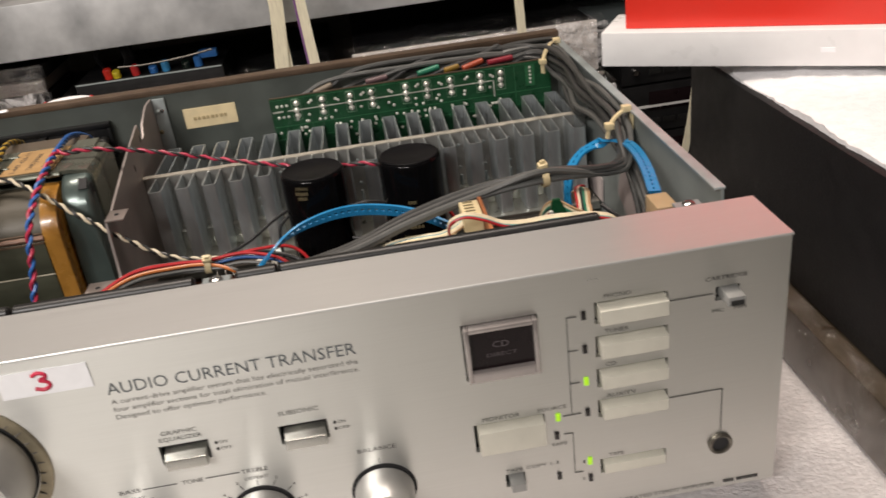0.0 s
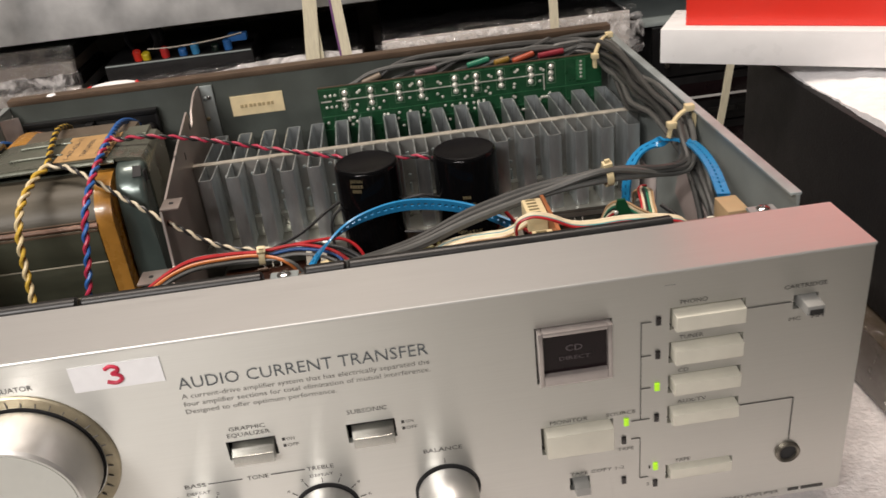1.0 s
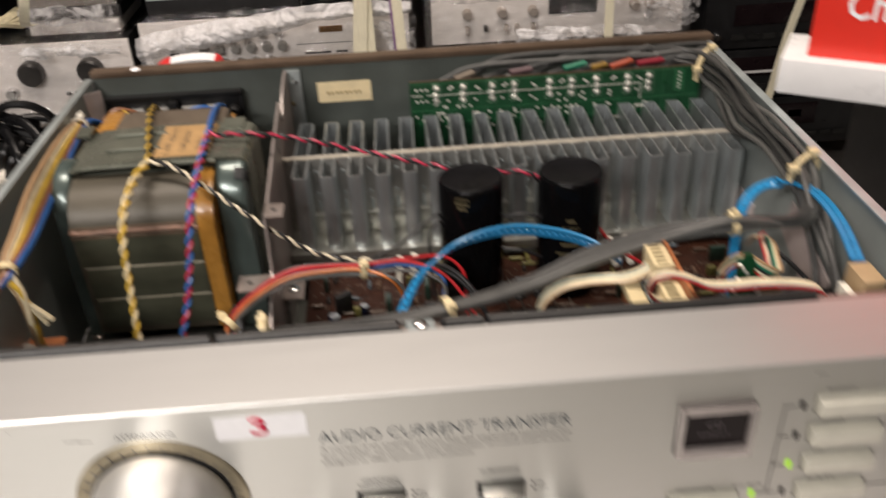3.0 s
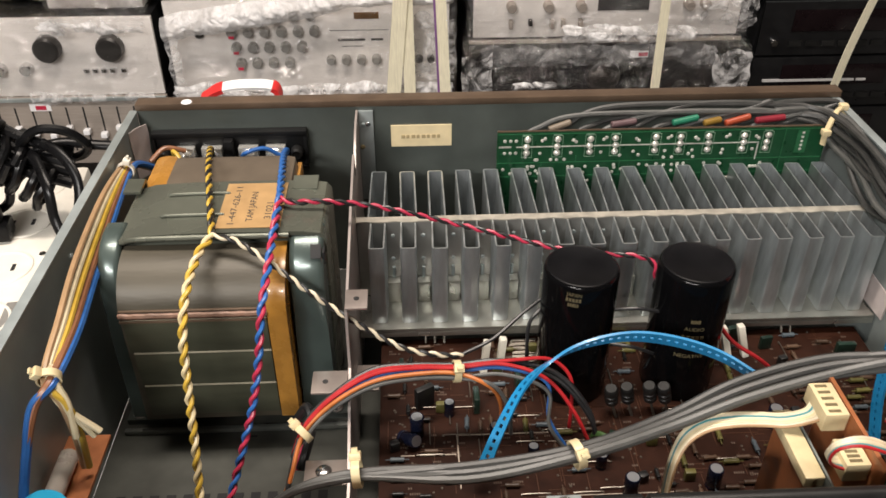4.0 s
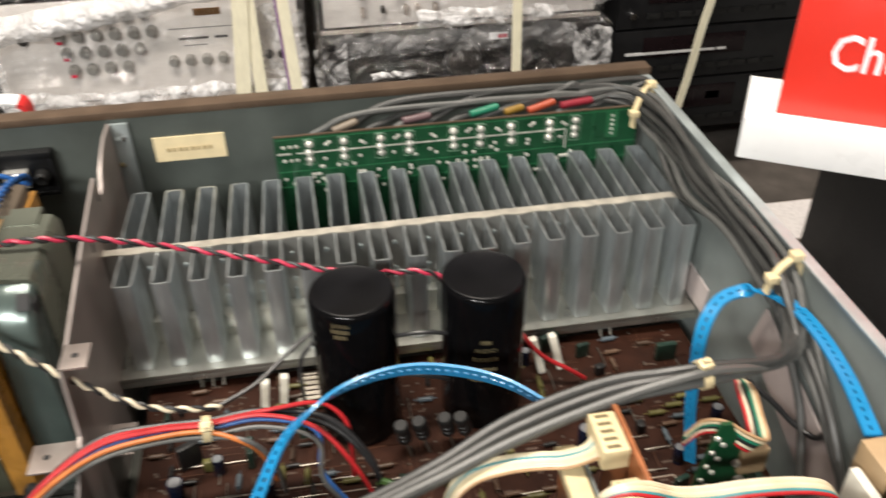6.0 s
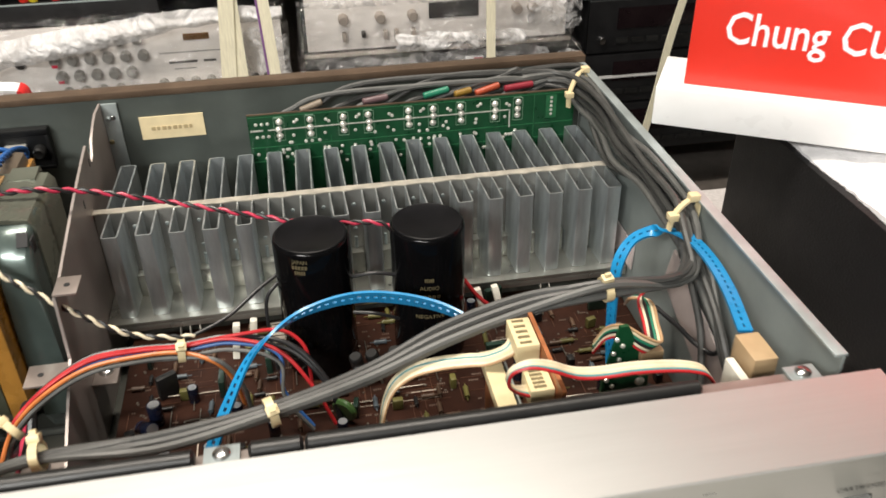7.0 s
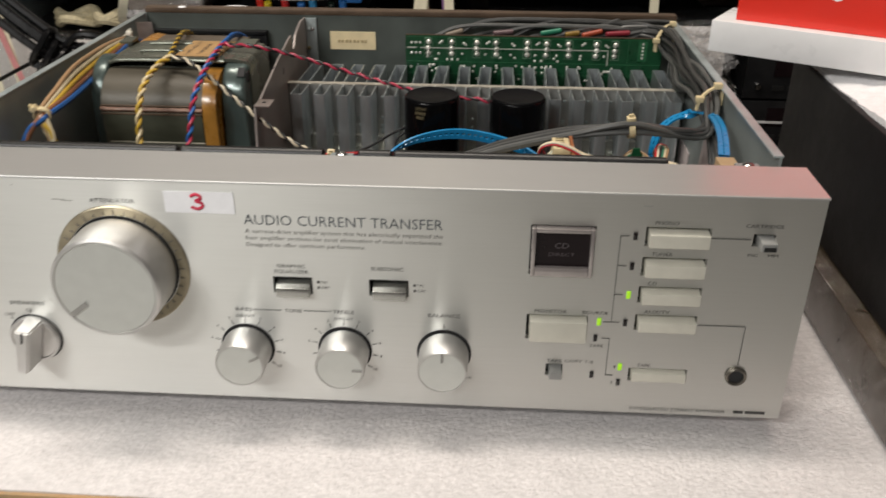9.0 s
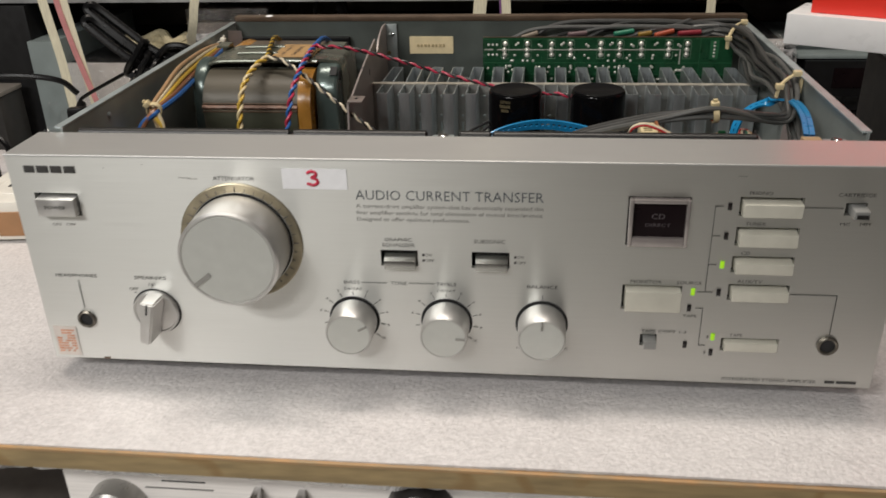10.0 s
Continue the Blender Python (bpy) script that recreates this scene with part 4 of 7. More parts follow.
bm = sweep(bmesh.new(), spline([(0.0360, 0.1912, 0.1262), (0.0440, 0.1905, 0.1282), (0.0700, 0.1900, 0.1288), (0.0950, 0.1902, 0.1288), (0.1120, 0.1908, 0.1284)], 6), 0.0013, 8)
part("front_lip", bm, M_CORE, tr, "rounded front lip of the cover")
bm = bmesh.new()
for y in (0.2060, 0.2250):
    sweep(bm, spline([(0.0520, y, 0.1296), (0.0540, y, 0.1306), (0.0780, y, 0.1308), (0.0800, y, 0.1298)], 5), 0.0008, 8)
part("pressed_rib", bm, M_CORE, tr)


def rolled(x0, x1, front, soft):
    """A corner of the cover: upright in front, rolled back over the top."""
    arc = [(0.2000 - (0.2000 - front) * math.cos(radians(a)), 0.1042 + 0.0246 * math.sin(radians(a))) for a in range(0, 91, 9)]
    bm = prism(bmesh.new(), [(0.2060, 0.0300), (front, 0.0300)] + arc + [(0.2060, 0.1288)], x0, x1)
    sharp = [e for e in bm.edges if len(e.link_faces) == 2 and e.calc_face_angle() > 1.2 and min(v.co.z for v in e.verts) > 0.031]
    bmesh.ops.bevel(bm, geom=sharp, offset=soft, segments=3, profile=0.5, affect="EDGES")
    return bm


part("rolled_corner", rolled(0.1118, 0.1278, 0.1765, 0.0030), M_CORE_BLUE, tr, "rolled blue-green steel corner of the cover")
part("rolled_corner", rolled(0.0262, 0.0362, 0.1765, 0.0026), M_CORE_BLUE, tr, "rolled blue-green steel corner of the cover")
part("hole", blk((-0.0024, -0.0002, -0.0034), (0.0024, 0.0006, 0.0034), 0.0002, pose(0.1243, 0.1846, 0.1232, 132, 0, 0)), M_DARK, tr)
part("hole", blk((0.1272, 0.1838, 0.1168), (0.1281, 0.1890, 0.1232), 0.0002), M_DARK, tr)
for x0, x1 in ((0.1100, 0.1222), (0.0282, 0.0365)):
    bm = prism(bmesh.new(), [(0.2285, 0.1303), (0.2400, 0.1311), (0.2416, 0.1298), (0.2416, 0.1230), (0.2400, 0.1230), (0.2400, 0.1290), (0.2285, 0.1290)], x0, x1)
    part("fold_tab", bm, M_CORE, tr, "folded tab of the cover")


def coil_side(x0, x1, out=0.0):
    """The front half of the coil: flat below, rolled back to the core above."""
    arc = [(0.1930 - (0.0260 + out) * math.sin(a), 0.1000 + (0.0232 + out) * math.cos(a)) for a in [radians(90) * k / 10 for k in range(11)]]
    return prism(bmesh.new(), [(0.1930, 0.0380)] + arc + [(0.1670 - out, 0.0380)], x0, x1)


part("coil", coil_side(0.0365, 0.1020), M_COIL, tr, "varnished banded coil")
part("insulating_tape", coil_side(0.1021, 0.1108, 0.0006), M_TAPE, tr, "amber insulating tape")
part("coil", blk((0.0400, 0.2385, 0.0300), (0.1085, 0.2735, 0.1262), 0.006), M_COIL_BACK, tr, "paper-wrapped rear half of the coil")
part("insulating_tape", blk((0.0335, 0.2380, 0.032), (0.0465, 0.2742, 0.1272), 0.0060), M_TAPE, tr, "amber insulating tape")
part("insulating_tape", blk((0.1072, 0.2380, 0.032), (0.1100, 0.2742, 0.1200), 0.0013), M_TAPE, tr, "amber insulating tape")
for x0, z0, z1 in ((0.0378, 0.0822, 0.1000), (0.0392, 0.0618, 0.0808), (0.0400, 0.0420, 0.0604)):
    part("coil_band", blk((x0, 0.1658, z0), (0.1018, 0.1669, z1), 0.0003), M_COIL_GREEN, tr, "olive varnished band round the coil")
    part("band_seam", rod((x0, 0.1662, z1 + 0.0006), (0.1018, 0.1662, z1 + 0.0006), 0.0005, 8), M_SEAM, tr, "pale seam along the coil band")
bm = bmesh.new()
ridge = [(0.0366 + 0.0655 * k / 40, 0.1668 + 0.0003 * noise.noise((k * 0.7, 3, 1)), 0.1030 + 0.0004 * noise.noise((k * 0.5, 1, 4))) for k in range(41)]
part("band_ridge", sweep(bm, [Vector(p) for p in ridge], 0.0015, 8), M_RUST_SEAM, tr, "rust-brown ridge along the coil")
part("band_edge", blk((0.0366, 0.1652, 0.0998), (0.1018, 0.1669, 0.1010), 0.0003), M_BROWN_EDGE, tr)
part("band_edge", blk((0.0366, 0.1666, 0.1050), (0.1018, 0.1680, 0.1056), 0.0002), M_BROWN_EDGE, tr)
lab = part("rating_label", blk((0.0785, 0.1945, 0.1303), (0.1078, 0.2340, 0.1306)), M_LABELTAPE, amp, "tan paper label with typed numbers")
for k, s in enumerate(("1-447-626-11", "TAM JAPAN", "31021")):
    lettering(s, (0.0862 + k * 0.0082, 0.1975 + 0.002 * k, 0.13070), (0.033, 0.026, 0.014)[k], 0.0030, M_INK, lab, right=(0, 1, 0), up=(-1, 0, 0))
for outline in ([(0.0180, 0.1850), (0.0480, 0.1850), (0.0560, 0.1960), (0.0520, 0.2150), (0.0180, 0.2150)], [(0.1320, 0.1850), (0.1110, 0.1850), (0.1020, 0.1960), (0.1030, 0.2150), (0.1320, 0.2150)]):
    part("foot_plate", prism(bmesh.new(), outline, 0.0157, 0.0192, "z"), M_CHASSIS, tr, "pressed steel foot of the transformer")
part("mount_plate", blk((0.0300, 0.1950, 0.0160), (0.1260, 0.262, 0.0215), 0.001), M_FLOORPAN, tr)
for x, y in ((0.0240, 0.1890), (0.1260, 0.1890)):
    screw((x, y, 0.0192), (0, 0, 1), 0.0034, tr, M_BRACKET)

# Speaker terminal block on the back wall.
term = part("terminal_block", blk((0.0195, 0.3125, 0.0950), (0.1085, 0.3171, 0.1195), 0.0012), M_BAKELITE, amp, "black terminal block with tinned tabs")
for x0, x1 in ((0.0330, 0.0438), (0.0478, 0.0595), (0.0690, 0.0803), (0.0845, 0.0960)):
    part("tab", blk((x0, 0.3072, 0.1022), (x1, 0.3124, 0.1112), 0.0005), M_TERMINAL, term, "tinned terminal tab")
    bm = lathe(bmesh.new(), ((x0 + x1) / 2, 0.3072, 0.1066), (0, -1, 0), [(0, 0.0040), (0.0014, 0.0030), (0.0024, 0.0012), (0.0026, 0)], 12)
    part("solder_joint", bm, M_TERMINAL, term)
for lo, hi in (((0.0195, 0.3108, 0.1160), (0.1085, 0.3124, 0.1195)), ((0.0195, 0.3108, 0.0950), (0.1085, 0.3124, 0.0972)), ((0.0195, 0.3108, 0.0973), (0.0215, 0.3124, 0.1159)), ((0.1065, 0.3108, 0.0973), (0.1085, 0.3124, 0.1159)),
               ((0.0612, 0.3060, 0.0973), (0.0664, 0.3124, 0.1159))):
    part("rim", blk(lo, hi, 0.0006), M_BAKELITE, term)
for x in (0.0258, 0.1022):
    part("rivet", lathe(bmesh.new(), (x, 0.3124, 0.1065), (0, -1, 0), [(0, 0.0036), (0.0055, 0.0034), (0.0064, 0.0024), (0.0064, 0)], 16), M_COMP_BLACK, term)

# Dividing wall between the transformer and the circuit board.
div = part("dividing_wall", prism(bmesh.new(), [(0.045, 0.0156), (0.3160, 0.0156), (0.3160, 0.1296), (0.3010, 0.1300), (0.2930, 0.1282), (0.2800, 0.1238), (0.2745, 0.1180), (0.2695, 0.1162), (0.2664, 0.1276), (0.2600, 0.1268), (0.2250, 0.1206),
                                                (0.1900, 0.1130), (0.1745, 0.1095), (0.1600, 0.1080), (0.1560, 0.0780), (0.130, 0.0640), (0.110, 0.0520), (0.045, 0.0520)], 0.1374, 0.1386), M_DIVIDER, amp,
           "plated steel dividing wall with a notched top")
part("post", blk((0.1388, 0.3150, 0.0700), (0.1472, 0.3168, 0.1292), 0.0003), M_FLANGE, div, "zinc-grey flange riveted to the back wall")
for x, z, mm in ((0.1415, 0.1205, M_FLANGE), (0.1440, 0.1210, M_CHROME), (0.1404, 0.1062, M_GOLD)):
    screw((x, 0.3150, z), (0, -1, 0), 0.0015, div, mm)
for y, z in ((0.2360, 0.1100), (0.2640, 0.1190)):
    part("slit", blk((0.1386, y - 0.0006, z - 0.0022), (0.1388, y + 0.0006, z + 0.0022)), M_DARK, div)
for x0, x1, y0, y1, z, hx in ((0.1375, 0.1475, 0.1600, 0.1735, 0.1096, 0.1425), (0.1215, 0.1373, 0.1410, 0.1550, 0.0776, 0.1275), (0.1387, 0.1500, 0.1700, 0.1880, 0.0500, 0.1440),
                              (0.1180, 0.1373, 0.1130, 0.1270, 0.0500, 0.1265)):
    part("tab", blk((x0, y0, z - 0.0012), (x1, y1, z), 0.0004), M_BRACKET, div, "small drilled tab")
    part("hole", lathe(bmesh.new(), (hx, (y0 + y1) / 2, z), (0, 0, 1), [(0.0, 0.0013), (0.00025, 0.0013), (0.00025, 0)], 14), M_DARK, div)
for x, y in ((0.1440, 0.179), (0.1265, 0.120)):
    screw((x, y, 0.0500), (0, 0, 1), 0.0036, div)

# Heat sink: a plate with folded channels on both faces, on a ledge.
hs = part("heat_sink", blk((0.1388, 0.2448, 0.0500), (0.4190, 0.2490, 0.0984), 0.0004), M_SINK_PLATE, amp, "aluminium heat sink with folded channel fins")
edge = [(0.1386 + 0.2804 * k / 68, 0.2443 + 0.0005 * math.sin(k * 1.571) + 0.0003 * noise.noise((k * 0.9, 2, 1))) for k in range(69)]
part("sheared_edge", prism(bmesh.new(), edge + [(0.4190, 0.2492), (0.1386, 0.2492)], 0.0985, 0.0992, "z"), M_HEATSINK_EDGE, hs, "rough sheared top edge")
part("ledge", blk((0.1390, 0.2155, 0.0475), (0.4185, 0.2447, 0.0496), 0.0004), M_SINK_PAD, hs, "bright aluminium ledge")
part("ledge_lip", blk((0.1390, 0.2155, 0.0440), (0.4185, 0.2167, 0.0474), 0.0003), M_SINK_PAD, hs)


def channel(d, w, z0, z1):
    """One folded fin: a U of thin sheet with rounded corners, open at the top."""
    t, c = 0.0008, 0.0014
    outline = [(-w, d), (-w, c), (-w + 0.3 * c, 0.3 * c), (-w + c, 0), (w - c, 0), (w - 0.3 * c, 0.3 * c), (w, c), (w, d), (w - t, d), (w - t, c), (w - c, t), (-w + c, t), (-w + t, c), (-w + t, d)]
    return finish("fin", prism(bmesh.new(), outline, z0, z1, "z"), M_HEATSINK)


front_fin = channel(0.0246, 0.0041, 0.0498, 0.0984)
rear_fin = channel(0.0492, 0.0044, 0.0400, 0.0984)
rf = random.Random(31)
for k in range(17):
    x = 0.1496 + k * 0.01618
    place("fin", front_fin, hs, pose(x, 0.2200, 0, rf.uniform(-0.4, 0.4), 0, rf.uniform(-1.6, 1.6)))
    place("fin", rear_fin, hs, pose(x + 0.0002, 0.2988 + rf.uniform(-0.0004, 0.0004), 0, rf.uniform(-0.4, 0.4), 0, 180 + rf.uniform(-1.4, 1.4)))
    if k < 16:
        part("pad", blk((x + 0.0046, 0.2385, 0.0497), (x + 0.0116, 0.2446, 0.0630), 0.0005), M_SINK_PAD, hs, "bright pad between two fins")
bm = bmesh.new()
for k in range(16):
    for z in (0.0900, 0.0750):
        lathe(bm, (0.1577 + k * 0.01618, 0.2447, z), (0, -1, 0), [(0, 0.0012), (0.0008, 0.0010), (0.0010, 0)], 8)
    rod((0.1577 + k * 0.01618, 0.2440, 0.0631), (0.1577 + k * 0.01618, 0.2440, 0.0700), 0.0009, 8, 0, bm)
part("rivets", bm, M_FLANGE, hs)
part("end_plate", prism(bmesh.new(), [(0.2380, 0.0500), (0.2390, 0.0675), (0.2090, 0.0665), (0.2095, 0.0510)], 0.4182, 0.4190), M_PINKPLATE, hs, "pale end plate")

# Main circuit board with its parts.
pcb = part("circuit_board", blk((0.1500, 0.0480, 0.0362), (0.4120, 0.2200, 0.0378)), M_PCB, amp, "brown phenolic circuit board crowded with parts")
rnd = random.Random(11)
bm = bmesh.new()
for k in range(300):
    x, y = rnd.uniform(0.153, 0.405), rnd.uniform(0.055, 0.216)
    w, h = rnd.choice(((0.0003, rnd.uniform(0.004, 0.02)), (rnd.uniform(0.004, 0.022), 0.0003)))
    box(bm, (x, y, 0.03785), (min(x + w, 0.4115), min(y + h, 0.2195), 0.03795))
part("track_pattern", bm, M_TRACK, pcb)
for a, b2, c, d in ((0.1870, 0.2310, 0.1496, 0.1502), (0.1867, 0.1873, 0.118, 0.1502), (0.160, 0.1665, 0.1378, 0.1384), (0.1690, 0.1760, 0.1378, 0.1384), (0.1785, 0.186, 0.1378, 0.1384), (0.2860, 0.3010, 0.1490, 0.1495), (0.23, 0.30, 0.1440, 0.1444), (0.352, 0.372, 0.128, 0.1284),
                    (0.372, 0.3724, 0.120, 0.1284), (0.235, 0.29, 0.112, 0.1124)):
    part("printed_legend", blk((a, c, 0.0379), (b2, d, 0.03805)), M_SILK, pcb)


rs = random.Random(17)
bm = bmesh.new()
for _ in range(260):
    x, y = rs.uniform(0.153, 0.406), rs.uniform(0.056, 0.216)
    for k in range(rs.randint(2, 5)):
        box(bm, (x + 0.0010 * k, y, 0.03788), (x + 0.0010 * k + 0.0006, y + 0.0011, 0.03796))
part("printed_legend", bm, mat("faint_legend", (0.11, 0.075, 0.055), 0.6), pcb, "tiny faded print on the board")
bm = bmesh.new()
for _ in range(420):
    lathe(bm, (rs.uniform(0.153, 0.408), rs.uniform(0.054, 0.217), 0.0378), (0, 0, 1), [(0, 0.0007), (0.0004, 0.0005), (0.0005, 0)], 6)
part("solder", bm, mat("dull_solder_dots", (0.13, 0.11, 0.09), 0.4, 0.6), pcb, "small dull solder points")


def resistor_mesh(n, body, length, r):
    bm = lathe(bmesh.new(), (-length / 2, 0, 0), (1, 0, 0), [(0, 0), (0, r * 0.9), (length * 0.12, r), (length * 0.3, r * 0.88), (length * 0.7, r * 0.88), (length * 0.88, r), (length, r * 0.9), (length, 0)], 10)
    rod((-length * 0.85, 0, 0), (length * 0.85, 0, 0), r * 0.22, 5, 0, bm)
    return finish(n, bm, body)


def can_mesh(n, body, r, h):
    return finish(n, lathe(bmesh.new(), (0, 0, 0), (0, 0, 1), [(0, 0), (0, r), (h * 0.1, r), (h * 0.14, r * 0.93), (h * 0.18, r), (h * 0.97, r), (h, r * 0.93), (h, r * 0.8)], 18), body)


def lid_mesh(n, r, h):
    return finish(n, lathe(bmesh.new(), (0, 0, h - 0.0004), (0, 0, 1), [(0, r * 0.82), (0.0005, r * 0.8), (0.0005, 0)], 18), M_CAP_LID)


def slab_mesh(n, body, sx, sy, sz):
    return finish(n, blk((-sx / 2, -sy / 2, 0), (sx / 2, sy / 2, sz), min(sx, sy) * 0.25), body)


RES = [resistor_mesh("resistor", mm, ln, rr) for mm, ln, rr in ((M_RES, 0.0062, 0.0012), (M_RES, 0.0062, 0.0012), (M_COMP_YELLOW, 0.0070, 0.0014), (M_RES_BLUE, 0.0065, 0.0013), (M_COMP_BLACK, 0.0050, 0.0011))]
CANS = [(can_mesh("capacitor", M_CAP_BLUE, rr, hh), lid_mesh("lid", rr, hh)) for rr, hh in ((0.0026, 0.0085), (0.0034, 0.0115), (0.0048, 0.0135))]
SLABS = [slab_mesh("component", mm, *s) for mm, s in ((M_COMP_GREEN, (0.0065, 0.0024, 0.0080)), (M_COMP_BLACK, (0.0045, 0.0035, 0.0055)), (M_COMP_BLACK, (0.0100, 0.0035, 0.0130)), (M_COMP_GREEN, (0.0100, 0.0030, 0.0100)),
                                                      (M_WHITE_NYLON, (0.0034, 0.0050, 0.0100)), (M_COMP_YELLOW, (0.0050, 0.0030, 0.0060)))]
Z0 = 0.0378
taken = [(0.2466, 0.180, 0.021), (0.3013, 0.180, 0.021), (0.324, 0.078, 0.014)]


def free_spot(r):
    for _ in range(60):
        x, y = rnd.uniform(0.155, 0.406), rnd.uniform(0.056, 0.214)
        if all((x - a) ** 2 + (y - b) ** 2 > (r + c) ** 2 for a, b, c in taken):
            taken.append((x, y, r))
            return x, y
    return None


def can(k, x, y, tilt=0.0, turn=0.0):
    ob = place("capacitor", CANS[k][0], amp, pose(x, y, Z0, tilt, 0, turn), "dark blue electrolytic capacitor with a silver top")
    lid = new("lid", CANS[k][1])
    hang(lid, ob)


for k, x, y in ((1, 0.1680, 0.1520), (0, 0.1840, 0.1640), (2, 0.308, 0.093), (1, 0.345, 0.118), (2, 0.352, 0.092), (1, 0.262, 0.1120), (1, 0.340, 0.150), (2, 0.362, 0.070), (1, 0.300, 0.115), (0, 0.252, 0.128)):
    taken.append((x, y, 0.005))
    can(k, x, y)
can(1, 0.1610, 0.1500, 62, 40)
for s, x, y, a in ((3, 0.1975, 0.1680, 90), (0, 0.259, 0.140, 80), (0, 0.356, 0.2050, 10), (5, 0.1800, 0.1660, 0), (2, 0.1720, 0.1700, 30), (3, 0.395, 0.196, 0)):
    taken.append((x, y, 0.006))
    place("component", SLABS[s], pcb, pose(x, y, Z0, 0, 0, a))
bm = bmesh.new()
lathe(bm, (0, 0, -0.0058), (0, 0, 1), [(0, 0), (0, 0.0026), (0.0006, 0.0032), (0.0030, 0.0032), (0.0034, 0.0028), (0.0040, 0.0032), (0.0060, 0.0032), (0.0064, 0.0028), (0.0070, 0.0032), (0.0106, 0.0032), (0.0114, 0.0026), (0.0114, 0)], 18)
diode_body = finish("diode", bm, M_COMP_BLACK)
for x, y, lean in ((0.2655, 0.1580, -9), (0.2735, 0.1590, -12), (0.2845, 0.1592, -12), (0.2915, 0.1585, -14)):
    taken.append((x, y, 0.004))
    top = Vector((x - 0.0034, y + 0.0020, Z0 + 0.0135))
    place("diode", diode_body, pcb, pose(*top, 8, lean, 0), "ribbed black diode leaning on its lead")
    part("lead", rod((x, y, Z0), top + Vector((0.0010, -0.0006, -0.0055)), 0.0007, 6), M_LEAD, pcb)
for _ in range(190):
    s = free_spot(0.0028)
    if s:
        place("resistor", rnd.choice(RES), pcb, pose(s[0], s[1], Z0 + 0.0015, 0, 0, rnd.choice((0, 90, 0, 90, 4, 86))))
for _ in range(16):
    s = free_spot(0.0042)
    if s:
        can(rnd.choice((0, 0, 1)), s[0], s[1], rnd.uniform(-4, 4))
for _ in range(28):
    s = free_spot(0.0045)
    if s:
        place("component", rnd.choice(SLABS[:2] + SLABS[3:4] + SLABS[5:]), pcb, pose(s[0], s[1], Z0, 0, 0, rnd.choice((0, 90, 15))))
jump = finish("jumper", sweep(bmesh.new(), spline([(-0.006, 0, 0), (-0.0058, 0, 0.0012), (0.0058, 0, 0.0012), (0.006, 0, 0)], 4), 0.00028, 5), M_LEAD)
for k in range(18):
    place("jumper", jump, pcb, pose(0.224 + (k % 9) * 0.0004, 0.1985 + k * 0.0011 - (k % 3) * 0.0003, Z0, 0, 0, 2 - k % 4))
for _ in range(60):
    x, y = rnd.uniform(0.156, 0.40), rnd.uniform(0.056, 0.212)
    place("jumper", jump, pcb, pose(x, y, Z0, 0, 0, rnd.choice((0, 90))))
disc = rod((0.2525, 0.1345, 0.0455), (0.2545, 0.1370, 0.0460), 0.0064, 24, 0.0010)
part("disc_capacitor", disc, mat("green_disc_body", (0.045, 0.10, 0.028), 0.35, coat=0.2), pcb, "green disc capacitor standing on edge")
# Output transistors' legs and white ceramic resistors under the heat sink.
for x in (0.1740, 0.1790, 0.1840, 0.236, 0.241, 0.315, 0.320, 0.370, 0.375):
    part("transistor_leg", rod((x, 0.217, Z0), (x, 0.2225, Z0 + 0.009), 0.0007, 6), M_LEAD, pcb)
for x, y in ((0.203, 0.1925), (0.2115, 0.1945), (0.334, 0.1985), (0.3435, 0.1995)):
    part("ceramic_resistor", blk((-0.0018, -0.0026, 0), (0.0018, 0.0026, 0.0185), 0.0007, pose(x, y, Z0, -14, 7 if x < 0.3 else -13, 0)), M_WHITE_NYLON, pcb, "white ceramic block resistor")

# The two large reservoir capacitors.
def wrapped_print(ob, cx, cy, turn, z, middle):
    """Lays flat print round an upright can."""
    for v in ob.data.vertices:
        a = turn + (v.co.x - middle) / 0.0179
        v.co = (cx + math.cos(a) * (0.01788 - v.co.y), cy + math.sin(a) * (0.01788 - v.co.y), z + v.co.z)


for cx, cy, turn, rows in ((0.2466, 0.1843, -1.93, (("JAPAN", 0.0072, 0.1062), ("", 0.0074, 0.1034), ("", 0.0052, 0.1006))),
                           (0.3013, 0.1849, -1.70, (("", 0.0046, 0.0885), ("AUDIO", 0.0094, 0.0838), ("", 0.0110, 0.0790), ("", 0.0100, 0.0735), ("NEGATIVE", 0.0140, 0.0672)))):
    cap = part("reservoir_capacitor", lathe(bmesh.new(), (cx, cy, Z0), (0, 0, 1), [(0, 0), (0, 0.0172), (0.0015, 0.0178), (0.0715, 0.0178), (0.0730, 0.0174), (0.0738, 0.0164)], 56), M_CAP, amp,
               "large glossy black reservoir capacitor with gold print")
    part("top", lathe(bmesh.new(), (cx, cy, Z0), (0, 0, 1), [(0.0738, 0.0166), (0.0741, 0.0160), (0.0736, 0.0150), (0.0736, 0)], 48), M_CAP_TOP, cap, "dull black vinyl top")
    for words, wide, z in rows:
        if words:
            ob = lettering(words, (0, 0, 0), wide, 0.0021, M_GOLD, cap, name="gold_print", heavy=0.006)
        else:
            bm = bmesh.new()
            for k in range(5):
                for x0 in (wide * (k + 0.10) / 5, wide * (k + 0.50) / 5):
                    box(bm, (x0, -0.0002, 0), (x0 + wide * 0.06, 0.0, 0.0018))
            ob = part("gold_print", bm, M_GOLD, cap, "worn gold print, no longer legible")
        wrapped_print(ob, cx, cy, turn, z, wide / 2)

